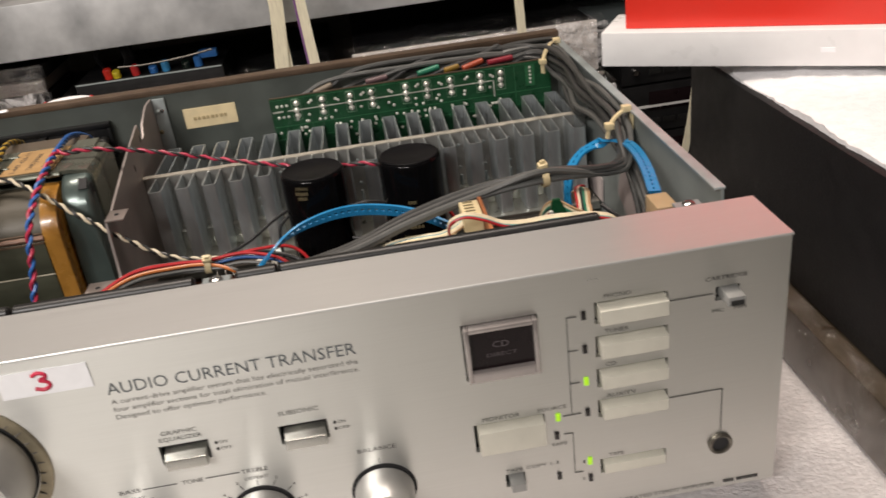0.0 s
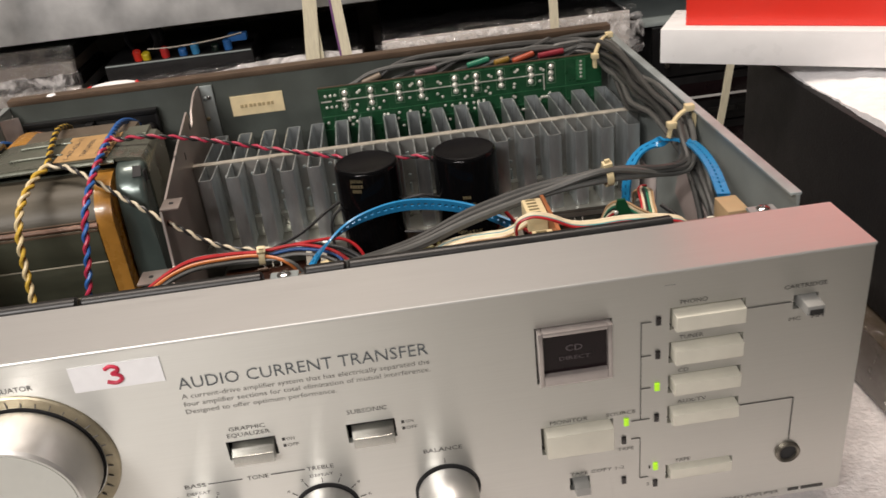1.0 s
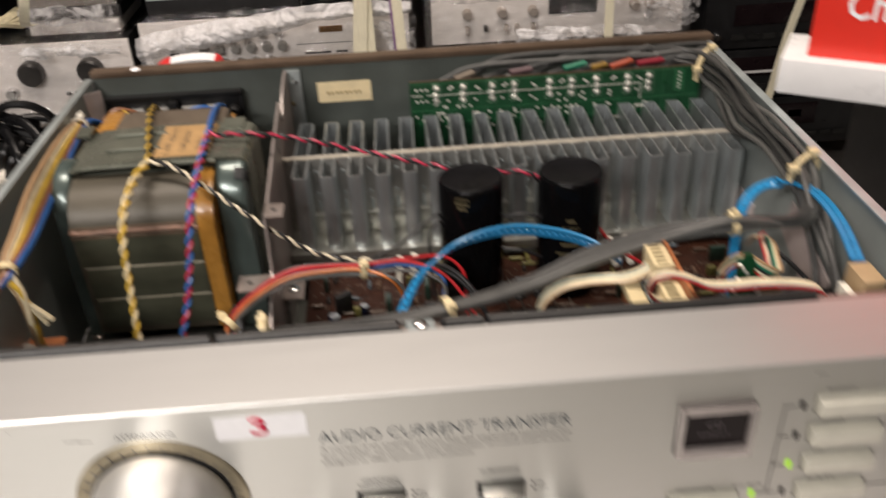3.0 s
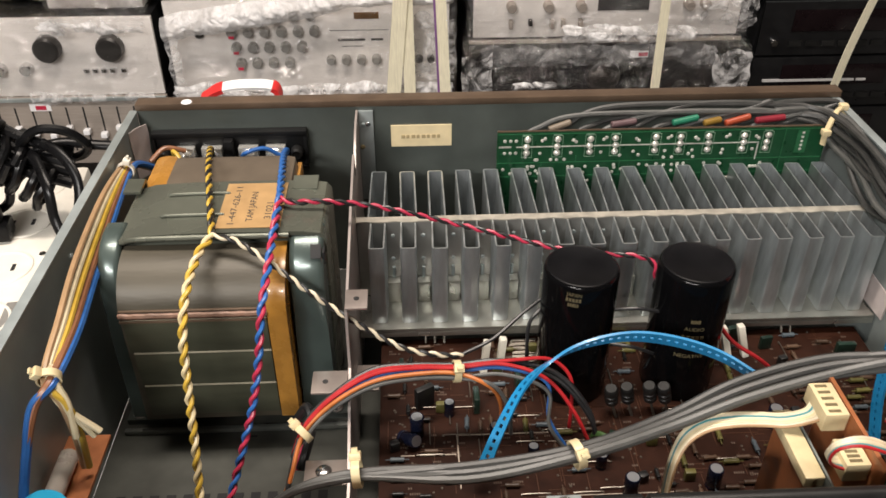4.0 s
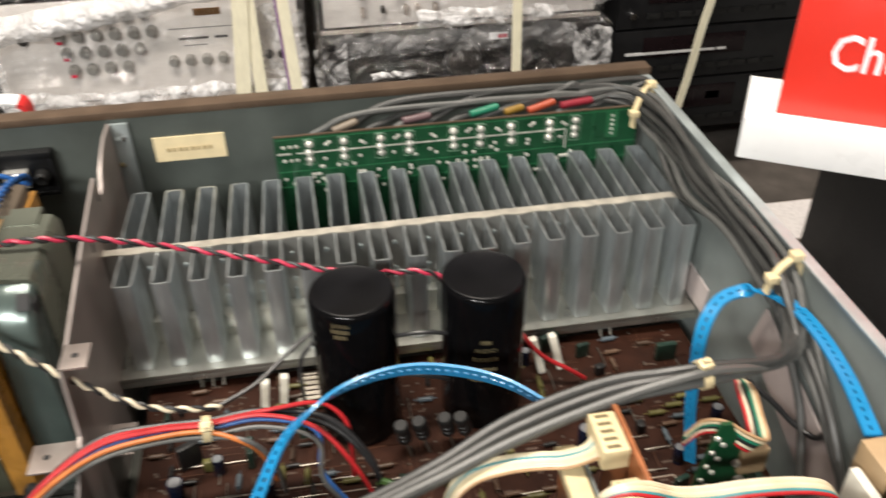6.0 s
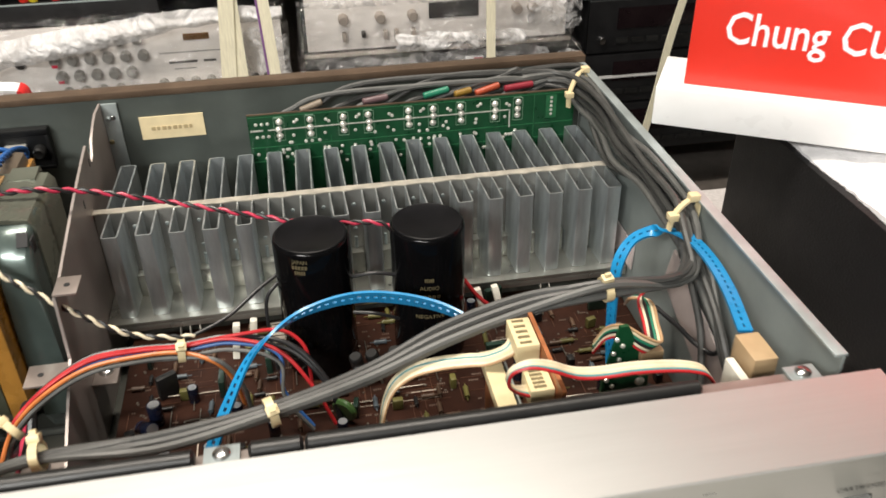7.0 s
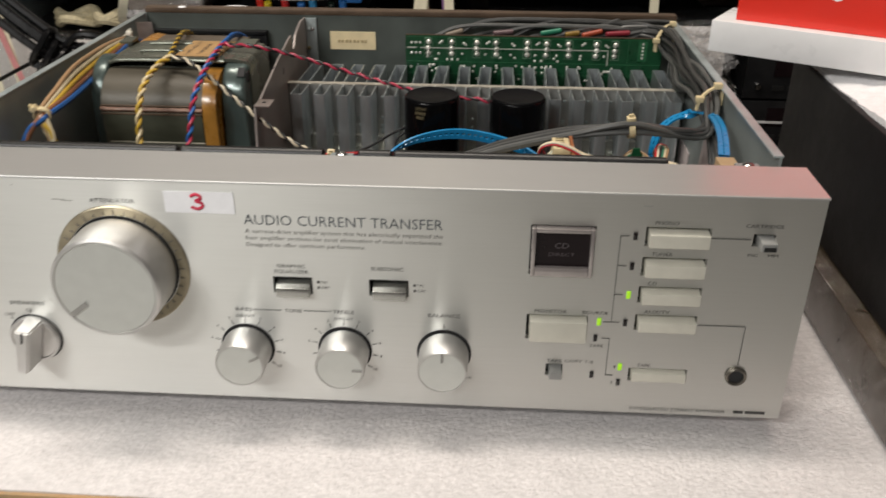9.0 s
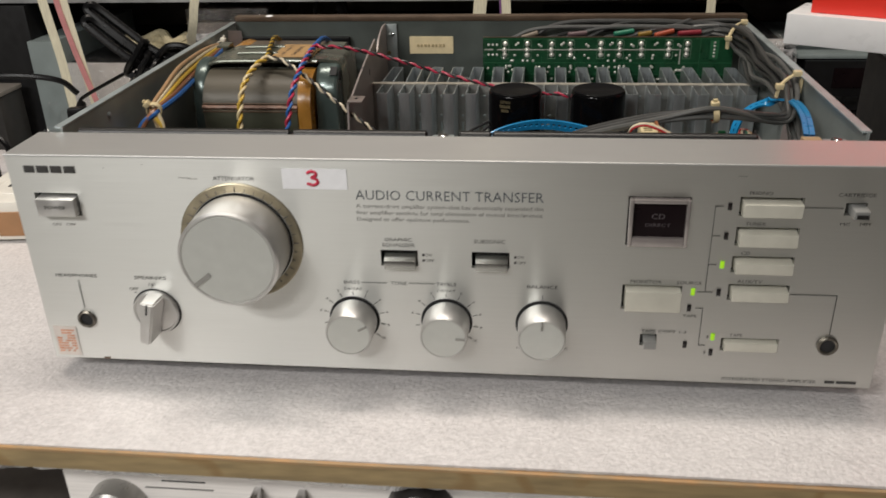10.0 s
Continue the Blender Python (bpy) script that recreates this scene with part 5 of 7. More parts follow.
# Green board on the back wall.
gb = part("green_board", blk((0.2180, 0.2995, 0.0640), (0.4100, 0.3010, 0.1214)), M_GREEN, amp, "green circuit board with rows of solder joints")
ragged = [(0.2180 + 0.1920 * k / 96, 0.1221 + 0.0005 * noise.noise((k * 1.3, 5, 2))) for k in range(97)]
part("cut_edge", prism(bmesh.new(), [(0.2180, 0.1215)] + ragged + [(0.4100, 0.1215)], 0.2996, 0.3009, "y"), M_BROWN_EDGE, gb, "ragged brown top edge of the board")
part("track", blk((0.2290, 0.2990, 0.1119), (0.3700, 0.2994, 0.1125)), M_SOLDER, gb, "tinned bus track")
part("track", blk((0.3698, 0.2990, 0.1010), (0.3706, 0.2994, 0.1125)), M_SOLDER, gb)
part("track", blk((0.2190, 0.2990, 0.1118), (0.2262, 0.2994, 0.1128)), M_SOLDER, gb)
bm = bmesh.new()
for a, b2, c, d in ((0.2185, 0.4095, 0.1016, 0.1020), (0.2185, 0.4095, 0.0925, 0.0929), (0.2440, 0.2444, 0.0925, 0.1016), (0.2900, 0.2904, 0.0925, 0.1016), (0.3400, 0.3404, 0.0925, 0.1016),
                    (0.385, 0.3854, 0.0925, 0.121), (0.2185, 0.4095, 0.1202, 0.1205), (0.2200, 0.2262, 0.1075, 0.1079), (0.2640, 0.2644, 0.1020, 0.1060), (0.3160, 0.3164, 0.1020, 0.1060)):
    box(bm, (a, 0.2991, c), (b2, 0.2994, d))
part("track_pattern", bm, M_GREEN_TRACK, gb)
joint = finish("solder_joint", lathe(bmesh.new(), (0, 0, 0), (0, -1, 0), [(0, 0.0021), (0.0008, 0.0017), (0.0014, 0.0008), (0.0015, 0)], 10), M_SOLDER)
small = finish("solder_joint", lathe(bmesh.new(), (0, 0, 0), (0, -1, 0), [(0, 0.0011), (0.0005, 0.0009), (0.0009, 0)], 8), M_SOLDER)
COLS = (0.2353, 0.2530, 0.2718, 0.2865, 0.3098, 0.3243, 0.3408, 0.3615, 0.3753)
bm, tags = bmesh.new(), bmesh.new()
for x in COLS:
    for z in (0.1166, 0.1122, 0.1080):
        place("solder_joint", joint, gb, pose(x + rnd.uniform(-0.0003, 0.0003), 0.2995, z + rnd.uniform(-0.0002, 0.0002), 0, rnd.uniform(0, 90), 0))
    for q in (-0.0030, 0.0028):
        box(bm, (x + q, 0.2991, 0.1052), (x + q + 0.0002, 0.2994, 0.1192))
    for z in (0.1052, 0.1190):
        box(bm, (x - 0.0030, 0.2991, z), (x + 0.0030, 0.2994, z + 0.0002))
    box(tags, (x - 0.0026, 0.2991, 0.1195), (x + 0.0020, 0.2994, 0.1200))
part("printed_box", bm, M_SILK_GREEN, gb, "pale printed outlines round the joints")
part("printed_tag", tags, M_SILK_GREEN, gb)
for z in (0.1160, 0.1082):
    for q in (0.2225, 0.2258, 0.2290):
        place("solder_joint", small, gb, Matrix.Translation((q, 0.2995, z)))
for k, x in enumerate((0.2440, 0.2620, 0.2795, 0.2985, 0.3170, 0.3330, 0.3510, 0.3685)):
    place("solder_joint", small, gb, Matrix.Translation((x, 0.2995, 0.1160)))
    place("solder_joint", small, gb, Matrix.Translation((x + 0.0016, 0.2995, 0.1148 if k % 2 else 0.1172)))
    place("solder_joint", small, gb, Matrix.Translation((x - 0.001, 0.2995, 0.1078)))
for _ in range(64):
    x = rnd.uniform(0.2215, 0.381)
    place("solder_joint", small, gb, Matrix.Translation((x, 0.2995, rnd.choice((0.1055, 0.1035, 0.0992, 0.0975, 0.0962, 0.0945, 0.0890, 0.0985)))))
part("printed_box", blk((0.3925, 0.2991, 0.1048), (0.3990, 0.2993, 0.1195)), M_GREEN_TRACK, gb)
for k in range(5):
    place("solder_joint", small, gb, Matrix.Translation((0.3958, 0.2995, 0.1176 - k * 0.0026)))

# Small board with the fuse by the left wall.
fb = part("fuse_board", blk((0.0132, 0.0700, 0.0580), (0.0315, 0.1375, 0.0596)), M_PCB_LIGHT, amp, "orange-brown fuse board")
part("fuse", rod((0.0200, 0.092, 0.0650), (0.0200, 0.122, 0.0650), 0.0040, 16, 0.0006), mat("grey_fuse_body", (0.40, 0.36, 0.32), 0.3, 0.1), fb, "grey fuse body")
part("disc_capacitor", rod((0.0250, 0.0845, 0.0760), (0.0265, 0.0860, 0.0800), 0.0085, 22, 0.002), M_DISC, fb, "cyan disc capacitor")
part("fuse_clip", blk((0.0168, 0.0895, 0.0597), (0.0235, 0.0935, 0.070), 0.0006), M_SOLDER, fb)
lettering("F1", (0.0305, 0.092, 0.0598), 0.010, 0.003, M_SILK, fb, right=(0, 1, 0), up=(-1, 0, 0))
# Cooling slots in the floor.
for k in range(13):
    part("cooling_slot", blk((0.0240 + k * 0.0080, 0.105, 0.0154), (0.0285 + k * 0.0080, 0.1385, 0.0158)), M_DARK, amp)
part("floor_rib", blk((0.018, 0.1772, 0.0156), (0.1350, 0.1802, 0.0186), 0.001), mat("lighter_steel_rib", (0.17, 0.18, 0.165), 0.45, 0.3, 0.2, 80, 0.06, 400, stain=0.4), amp, "rib pressed into the floor, lighter than the floor")
part("floor_slit", blk((0.0790, 0.1738, 0.0154), (0.0860, 0.1748, 0.0158)), M_DARK, amp)

# ---- wiring ----
rnd = random.Random(23)


def bundle(points, offsets, r, mats, label, name="wire"):
    """Several wires laid side by side along one line, each wandering a little."""
    for k, (a, b) in enumerate(offsets):
        pts = [(p[0] + rnd.uniform(-1, 1) * r * 0.5, p[1] + a + rnd.uniform(-1, 1) * r * 0.5, p[2] + b + rnd.uniform(-1, 1) * r * 0.4) for p in points]
        wire(pts, r, mats[k % len(mats)], amp, label, name)


R = 0.0018
# Shielded cables along the back and the right wall, then across the front.
for k in range(11):
    z, y = 0.1262 + 0.0042 * math.sin(k * 2.1), 0.3085 + 0.0022 * (k % 3)
    x0 = 0.232 + 0.0145 * k
    inner = 0.4162 - 0.0046 * (k % 2) - 0.0012 * math.sin(k * 1.7)
    zz = 0.1296 - 0.0038 * (k // 2) + 0.0012 * math.sin(k * 2.7)
    wob = [0.0022 * math.sin(k * 2.9 + q * 1.9) for q in range(5)]
    wire([(x0, 0.3035, 0.1150), (x0 + 0.010, 0.3075, 0.1200), (x0 + 0.040, y, z + 0.0015), (0.380, y, z + 0.0008), (0.4030, 0.3080 - 0.002 * (k % 3), 0.0010 + (zz + 0.1262) / 2), (inner - 0.0015, 0.2900, zz + 0.0005), (min(inner + wob[0], 0.4172), 0.262, zz - 0.001 - wob[1]),
          (min(inner - wob[1] - 0.0012, 0.4172), 0.230, zz - 0.002 + wob[2]), (min(inner + wob[3] - 0.0012, 0.4172), 0.195, zz - 0.002 + wob[4]), (inner, 0.165, zz - 0.003), (inner - 0.001, 0.1510, zz - 0.0035)] +
         ([(inner - 0.003, 0.136, zz - 0.009), (0.4060 - 0.001 * k, 0.1200 + 0.001 * (k % 3), 0.1115 + 0.0012 * (k % 3)), (0.390, 0.1110, 0.1140 + 0.0016 * (k % 3)), (0.3607, 0.1060 + 0.0022 * (k % 3 - 1), 0.1180 + 0.0016 * (k % 4)), (0.330, 0.1035 + 0.0042 * (k % 3), 0.1150 + 0.0014 * (k % 2)),
           (0.295, 0.0980 + 0.0046 * (k % 3), 0.1090 + 0.0012 * (k % 2)), (0.2640, 0.0905 + 0.0028 * (k % 3), 0.1022 + 0.0014 * (k % 2)), (0.2266, 0.0780 + 0.002 * (k % 3), 0.1020 + 0.0012 * (k % 2)), (0.185, 0.0735 + 0.0022 * (k % 3), 0.0980 + 0.001 * (k % 3)),
           (0.1451, 0.0775 + 0.002 * (k % 2), 0.0965), (0.118, 0.0770, 0.088), (0.100, 0.076, 0.065)] if k < 6 else
          [(inner - 0.0005, 0.130, zz - 0.008), (0.4105, 0.100, zz - 0.022), (0.4100, 0.080, 0.074), (0.4080, 0.070, 0.048)]),
         R * (0.84 + 0.12 * (k % 2)), W_GREY if k % 3 else W_GREY2, amp, "grey shielded cable")
for x0, x1, z0, z1, mm, nm in ((0.2480, 0.2610, 0.1215, 0.1248, mat("dull_tan_sleeve", (0.17, 0.135, 0.10), 0.45), "tan"), (0.2840, 0.2990, 0.1238, 0.1246, W_MAUVE, "mauve"), (0.3195, 0.3350, 0.1242, 0.1262, W_GREEN, "green"), (0.3380, 0.3485, 0.1236, 0.1246, W_MUSTARD, "mustard"),
                               (0.3505, 0.3655, 0.1232, 0.1262, W_VERMILION, "orange-red"), (0.3680, 0.3860, 0.1246, 0.1252, W_DARK_RED, "red")):
    part("sleeve", rod((x0, 0.3045, z0 - 0.0012), (x1, 0.3068, z1 - 0.0010), 0.0020, 12, 0.0006), mm, amp, nm + " sleeve on a cable end")
wire([(0.4135, 0.293, 0.118), (0.4115, 0.245, 0.102), (0.4125, 0.20, 0.112), (0.4130, 0.160, 0.110), (0.4120, 0.12, 0.085), (0.4050, 0.095, 0.060)], 0.0017, W_GREY, amp, "grey shielded cable")
for pts, across in (([(0.4175, 0.3005, 0.1200), (0.4172, 0.3010, 0.1290), (0.4160, 0.3015, 0.1322), (0.4110, 0.2975, 0.1322), (0.4060, 0.2920, 0.1285), (0.4030, 0.2890, 0.1225), (0.4030, 0.2890, 0.1150)], (0.45, -0.8, 0.3)),
                    ([(0.4180, 0.1490, 0.1200), (0.4178, 0.1490, 0.1290), (0.4150, 0.1485, 0.1312), (0.4090, 0.1470, 0.1285), (0.4050, 0.1455, 0.1240), (0.4035, 0.1450, 0.1180)], (0.1, -1, 0.1))):
    tie = part("cable_tie", band(pts, 0.0030, across, 0.0010), M_NYLON, amp, "cream nylon cable tie")
    for k in (2, -2):
        c = Vector(pts[k])
        part("lock", blk(c - Vector((0.0024, 0.0022, 0.0012)), c + Vector((0.0024, 0.0022, 0.0022)), 0.0007), M_NYLON, tie)
cable_tie((0.3607, 0.1065, 0.1190), (1, 0.1, 0.1), 0.0044, amp, head=(0, -0.2, 1))
cable_tie((0.2266, 0.0792, 0.1030), (1, 0.3, 0.12), 0.0048, amp, head=(0, -0.7, 0.7))
cable_tie((0.1455, 0.0790, 0.0972), (1, 0, 0.1), 0.0048, amp, head=(0.1, 0.5, 0.9))

# Blue perforated wiring bands.
def ladder(pts, wide, across, pitch=0.0036, thick=0.0012, hole=0.28):
    """A plastic band with a row of square holes; wide and across are given at each point of the line."""
    rough = spline(pts, 12)
    far = [0.0]
    for a, b in zip(rough, rough[1:]):
        far.append(far[-1] + (b - a).length)
    n = int(far[-1] / (pitch / 4))
    slant, size = spline(across, 12), [w.x for w in spline([(w, 0, 0) for w in wide], 12)]
    bm, rows = bmesh.new(), []
    for i in range(n + 1):
        d = far[-1] * i / n
        k = max(q for q in range(len(far) - 1) if far[q] <= d + 1e-9)
        f = (d - far[k]) / (far[k + 1] - far[k])
        t = (rough[k + 1] - rough[k]).normalized()
        w = slant[k].lerp(slant[k + 1], f)
        w = (w - t * w.dot(t)).normalized()
        c, half = rough[k].lerp(rough[k + 1], f), (size[k] * (1 - f) + size[k + 1] * f) / 2
        rows.append([bm.verts.new(c + w * half * q + t.cross(w) * thick * h) for h in (-0.5, 0.5) for q in (-1, -hole, hole, 1)])
    for i, (u, v) in enumerate(zip(rows, rows[1:])):
        for k in (0, 1, 2):
            if k == 1 and i % 4 in (1, 2):
                continue
            bm.faces.new((u[k], u[k + 1], v[k + 1], v[k]))
            bm.faces.new((u[k + 4], v[k + 4], v[k + 5], u[k + 5]))
        bm.faces.new((u[0], v[0], v[4], u[4]))
        bm.faces.new((u[3], u[7], v[7], v[3]))
        if i % 4 in (1, 2):
            bm.faces.new((u[1], u[5], v[5], v[1]))
            bm.faces.new((u[2], v[2], v[6], u[6]))
            if i % 4 == 1:
                bm.faces.new((u[1], u[2], u[6], u[5]))
            else:
                bm.faces.new((v[1], v[5], v[6], v[2]))
    bmesh.ops.recalc_face_normals(bm, faces=bm.faces)
    return bm


pa = [(0.1950, 0.1150, 0.0500), (0.2040, 0.1270, 0.0650), (0.2160, 0.1390, 0.0810), (0.2320, 0.1450, 0.0920), (0.2480, 0.1480, 0.0968), (0.2655, 0.1482, 0.0988), (0.2840, 0.1445, 0.0978), (0.3010, 0.1375, 0.0950), (0.3160, 0.1262, 0.0905)]
ACR = [(-0.72, 0.69, 0.05), (-0.72, 0.69, 0.05), (-0.62, 0.66, -0.40), (-0.10, 0.50, -0.85), (0.02, 0.34, -0.94), (0.06, 0.28, -0.96), (0.12, 0.26, -0.96), (0.22, 0.24, -0.94), (0.30, 0.22, -0.92)]
part("perforated_band", ladder(pa, (0.0062, 0.0052, 0.0042, 0.0048, 0.0060, 0.0068, 0.0070, 0.0070, 0.0070), ACR), M_BLUE, amp, "bright blue perforated plastic wiring band")
pb = [(0.3780, 0.1280, 0.0450), (0.3800, 0.1400, 0.0650), (0.3815, 0.1460, 0.0900), (0.3852, 0.1510, 0.1020), (0.3935, 0.1555, 0.1090), (0.4045, 0.1520, 0.1138), (0.4092, 0.1380, 0.1184), (0.4095, 0.1180, 0.1205), (0.4070, 0.0950, 0.1205), (0.4030, 0.0720, 0.1180)]
part("perforated_band", ladder(pb, [0.0056] * 10, [(0.3, -1, 0.3), (0.3, -1, 0.2), (0.5, -1, 0.2), (0.7, -0.8, 0.2), (0.6, -0.8, 0.2), (0.9, -0.4, 0.1), (1, 0, 0.05), (1, 0, 0), (1, 0, 0), (1, 0, 0)], hole=0.15), M_BLUE, amp, "bright blue perforated plastic wiring band")
cr = part("plug_housing", blk((0.3985, 0.0560, 0.1040), (0.4080, 0.0715, 0.1178), 0.0008), M_TAN_PLUG, amp, "tan plug housing on the blue band")
part("white_shroud", blk((0.3930, 0.0500, 0.0950), (0.3964, 0.0660, 0.1120), 0.0008), M_WHITE_NYLON, cr)

# Twisted pairs.
twisted([(0.1058, 0.2130, 0.1345), (0.1140, 0.2100, 0.1338), (0.1250, 0.2110, 0.1335), (0.1500, 0.2160, 0.1270), (0.1850, 0.2160, 0.1170), (0.2200, 0.2110, 0.1090), (0.2500, 0.2050, 0.1040), (0.2830, 0.2010, 0.1020), (0.288, 0.196, 0.085)], 0.00082, 0.0116,
        (W_CRIMSON, W_BLACK), amp, ("crimson wire of a twisted pair", "black wire of a twisted pair"))
twisted([(0.0787, 0.1863, 0.1322), (0.0900, 0.1830, 0.1310), (0.1050, 0.1760, 0.1235), (0.1220, 0.1690, 0.1120), (0.1440, 0.1640, 0.0960), (0.1640, 0.1620, 0.0830), (0.1828, 0.1636, 0.0770), (0.1900, 0.1650, 0.0760)], 0.00080, 0.0106,
        (W_WHITE, W_BLACK), amp, ("white wire of a twisted pair", "black wire of a twisted pair"))
twisted([(0.0540, 0.3060, 0.1060), (0.0560, 0.2980, 0.1160), (0.0610, 0.2750, 0.1260), (0.0670, 0.2450, 0.1330), (0.0730, 0.2150, 0.1335), (0.0787, 0.1870, 0.1325)], 0.00090, 0.0112,
        (W_YELLOW, W_BLACK), amp, ("yellow wire of a twisted pair", "black wire of a twisted pair"))
twisted([(0.0787, 0.1863, 0.1320), (0.0740, 0.1750, 0.1290), (0.0715, 0.1560, 0.1220), (0.0700, 0.1460, 0.1080), (0.0695, 0.1400, 0.0860), (0.0695, 0.1330, 0.0620), (0.0700, 0.1230, 0.0400), (0.0710, 0.1100, 0.0240)], 0.00110, 0.0128,
        (W_YELLOW, W_PALE_YELLOW), amp, ("yellow wire of a twisted pair", "pale yellow wire of a twisted pair"))
twisted([(0.0960, 0.3060, 0.1060), (0.0985, 0.2960, 0.1150), (0.1010, 0.2700, 0.1260), (0.1040, 0.2420, 0.1330), (0.1060, 0.2150, 0.1345)], 0.00098, 0.0125, (W_BLUE, W_BLUE), amp, ("blue wire of a twisted pair", "blue wire of a twisted pair"))
twisted([(0.1060, 0.2150, 0.1345), (0.1060, 0.1950, 0.1330), (0.1052, 0.1700, 0.1270), (0.1030, 0.1520, 0.1150), (0.1000, 0.1440, 0.0930), (0.0950, 0.1390, 0.0700), (0.0870, 0.1300, 0.0440), (0.0800, 0.1130, 0.0250), (0.0775, 0.1000, 0.0200)], 0.00105, 0.0125,
        (W_CRIMSON, W_BLUE), amp, ("crimson wire of a twisted pair", "blue wire of a twisted pair"))
wire([(0.0330, 0.306, 0.104), (0.034, 0.300, 0.114), (0.038, 0.296, 0.112), (0.040, 0.292, 0.104)], 0.0012, W_YELLOW, amp, "yellow wire")
wire([(0.070, 0.306, 0.105), (0.075, 0.300, 0.112), (0.085, 0.303, 0.113), (0.094, 0.306, 0.106)], 0.0012, W_BLUE, amp, "blue wire")

# Mains harness along the left wall.
for k, (mm, nm, rr) in enumerate(((W_TAN, "tan", 0.0014), (W_CREAM, "cream", 0.0013), (W_YELLOW, "yellow", 0.0015), (W_BROWN, "brown", 0.0017), (W_BLUE, "blue", 0.0019))):
    q = k - 2
    wire([(0.0220 + 0.001 * k, 0.2960, 0.1050), (0.0190 + 0.0010 * q, 0.2780, 0.1185), (0.0185 + 0.0010 * q, 0.2620, 0.1225 - 0.0008 * q), (0.0195 + 0.0012 * q, 0.2350, 0.1235 - 0.0018 * q), (0.0215 + 0.0012 * q, 0.2050, 0.1232 - 0.0026 * q), (0.0245 + 0.0012 * q, 0.1700, 0.1225 - 0.0030 * q),
          (0.0270 + 0.0014 * q, 0.1400, 0.1200 - 0.0018 * q), (0.0272 + 0.0010 * q, 0.1140, 0.1165 - 0.001 * (k % 3))] +
         ([(0.0255 - 0.001 * k, 0.1060, 0.1090), (0.0190, 0.0960, 0.0950), (0.0165, 0.0860, 0.0780)] if k in (3, 4) else [(0.0300 + 0.001 * k, 0.1110, 0.1060), (0.0310 + 0.0012 * k, 0.1110, 0.0880 + 0.002 * k), (0.0285 + 0.001 * k, 0.114, 0.066)]),
         rr, mm, amp, nm + " mains wire", step=7)
for q, e in ((0.0, (0.0390, 0.1105, 0.0880)), (0.0016, (0.0330, 0.1080, 0.0900)), (-0.001, (0.0415, 0.1110, 0.0900))):
    wire([(0.0268 + q, 0.1200, 0.1175), (0.0275 + q, 0.1140, 0.1160), (0.0310 + q, 0.1110, 0.1050), e], 0.0014, W_CREAM, amp, "cut cream wire end")
cable_tie((0.0270, 0.1145, 0.1162), (0.2, -1, -0.25), 0.0040, amp, head=(-0.6, 0, 0.8))
cable_tie((0.0186, 0.2640, 0.1222), (0.05, -1, 0.1), 0.0040, amp, 0.003, head=(0.3, 0, 1), material=M_WHITE_NYLON)
wire([(0.0230, 0.292, 0.112), (0.030, 0.300, 0.116), (0.040, 0.304, 0.112)], 0.0014, W_BROWN, amp, "brown wire")

# Colour-coded bundle from the transformer to the board.
for k, (mm, nm, rr) in enumerate(((W_ORANGE, "orange", 0.00098), (W_GREY2, "grey", 0.00098), (W_RED, "red", 0.00092), (W_RED, "red", 0.00088), (W_BLACK, "black", 0.00115), (W_BLACK, "black", 0.00115), (W_BLUE, "blue", 0.00090), (W_GREY2, "grey", 0.00090))):
    a, b = ((-0.0022, 0.0012), (-0.0028, -0.0010), (0.0004, 0.0022), (0.0024, 0.0014), (0.0044, 0.0004), (0.0034, -0.0020), (0.0008, -0.0004), (-0.0014, -0.0024))[k]
    head = [(0.1000 + 0.002 * k, 0.1000 - 0.002 * k, 0.0280 + 0.002 * k), (0.1130, 0.1090, 0.0560), (0.1188, 0.1262 + a, 0.0680 + b)] if k in (0, 4) else [(0.1130, 0.1500, 0.0420), (0.1120, 0.1300, 0.0500), (0.1188, 0.1262 + a, 0.0680 + b)]
    mid = [(0.1310, 0.1350 + a, 0.0770 + b), (0.1490, 0.1430 + a * 1.3, 0.0830 + b), (0.1690, 0.1470 + a, 0.0825 + b), (0.1864, 0.1480 + a, 0.0810 + b)]
    tail = ([(0.2000, 0.1420, 0.0780), (0.2060, 0.1450, 0.0650), (0.2085, 0.1500, 0.0440)] if k == 0 else [(0.2020, 0.1420, 0.0780), (0.2100, 0.1430, 0.0620), (0.2120, 0.1440, 0.0440)] if k == 1 else
            [(0.2120, 0.1520, 0.0835), (0.2290, 0.1540, 0.0815), (0.2385, 0.1510, 0.0735), (0.2400, 0.1480, 0.0600), (0.2400, 0.1470, 0.0440)] if k == 3 else
            [(0.2070, 0.1490 + a, 0.0815 + b), (0.2270 + (0.005 if k in (4, 5) else 0), 0.1450 + a * 1.4, 0.0750 + b), (0.2400 + (0.007 if k in (4, 5) else -0.012 if k > 5 else 0), 0.1370 + a, 0.0600 + b), (0.2470 + (0.001 * k if k < 6 else -0.008), 0.1310 + a, 0.0420)])
    wire(head + mid + tail, rr, mm, amp, nm + " wire of the power bundle")
cable_tie((0.1188, 0.1265, 0.0680), (0.7, 0.6, 0.4), 0.0040, amp, head=(-0.6, 0.2, 0.6))
cable_tie((0.1864, 0.1485, 0.0810), (1, 0.1, -0.1), 0.0043, amp, head=(0.0, -0.6, 0.8))
wire([(0.1900, 0.1650, 0.0760), (0.2050, 0.1720, 0.0790), (0.2200, 0.1830, 0.0850), (0.2300, 0.1900, 0.088)], 0.0009, W_BLACK, amp, "thin black wire")
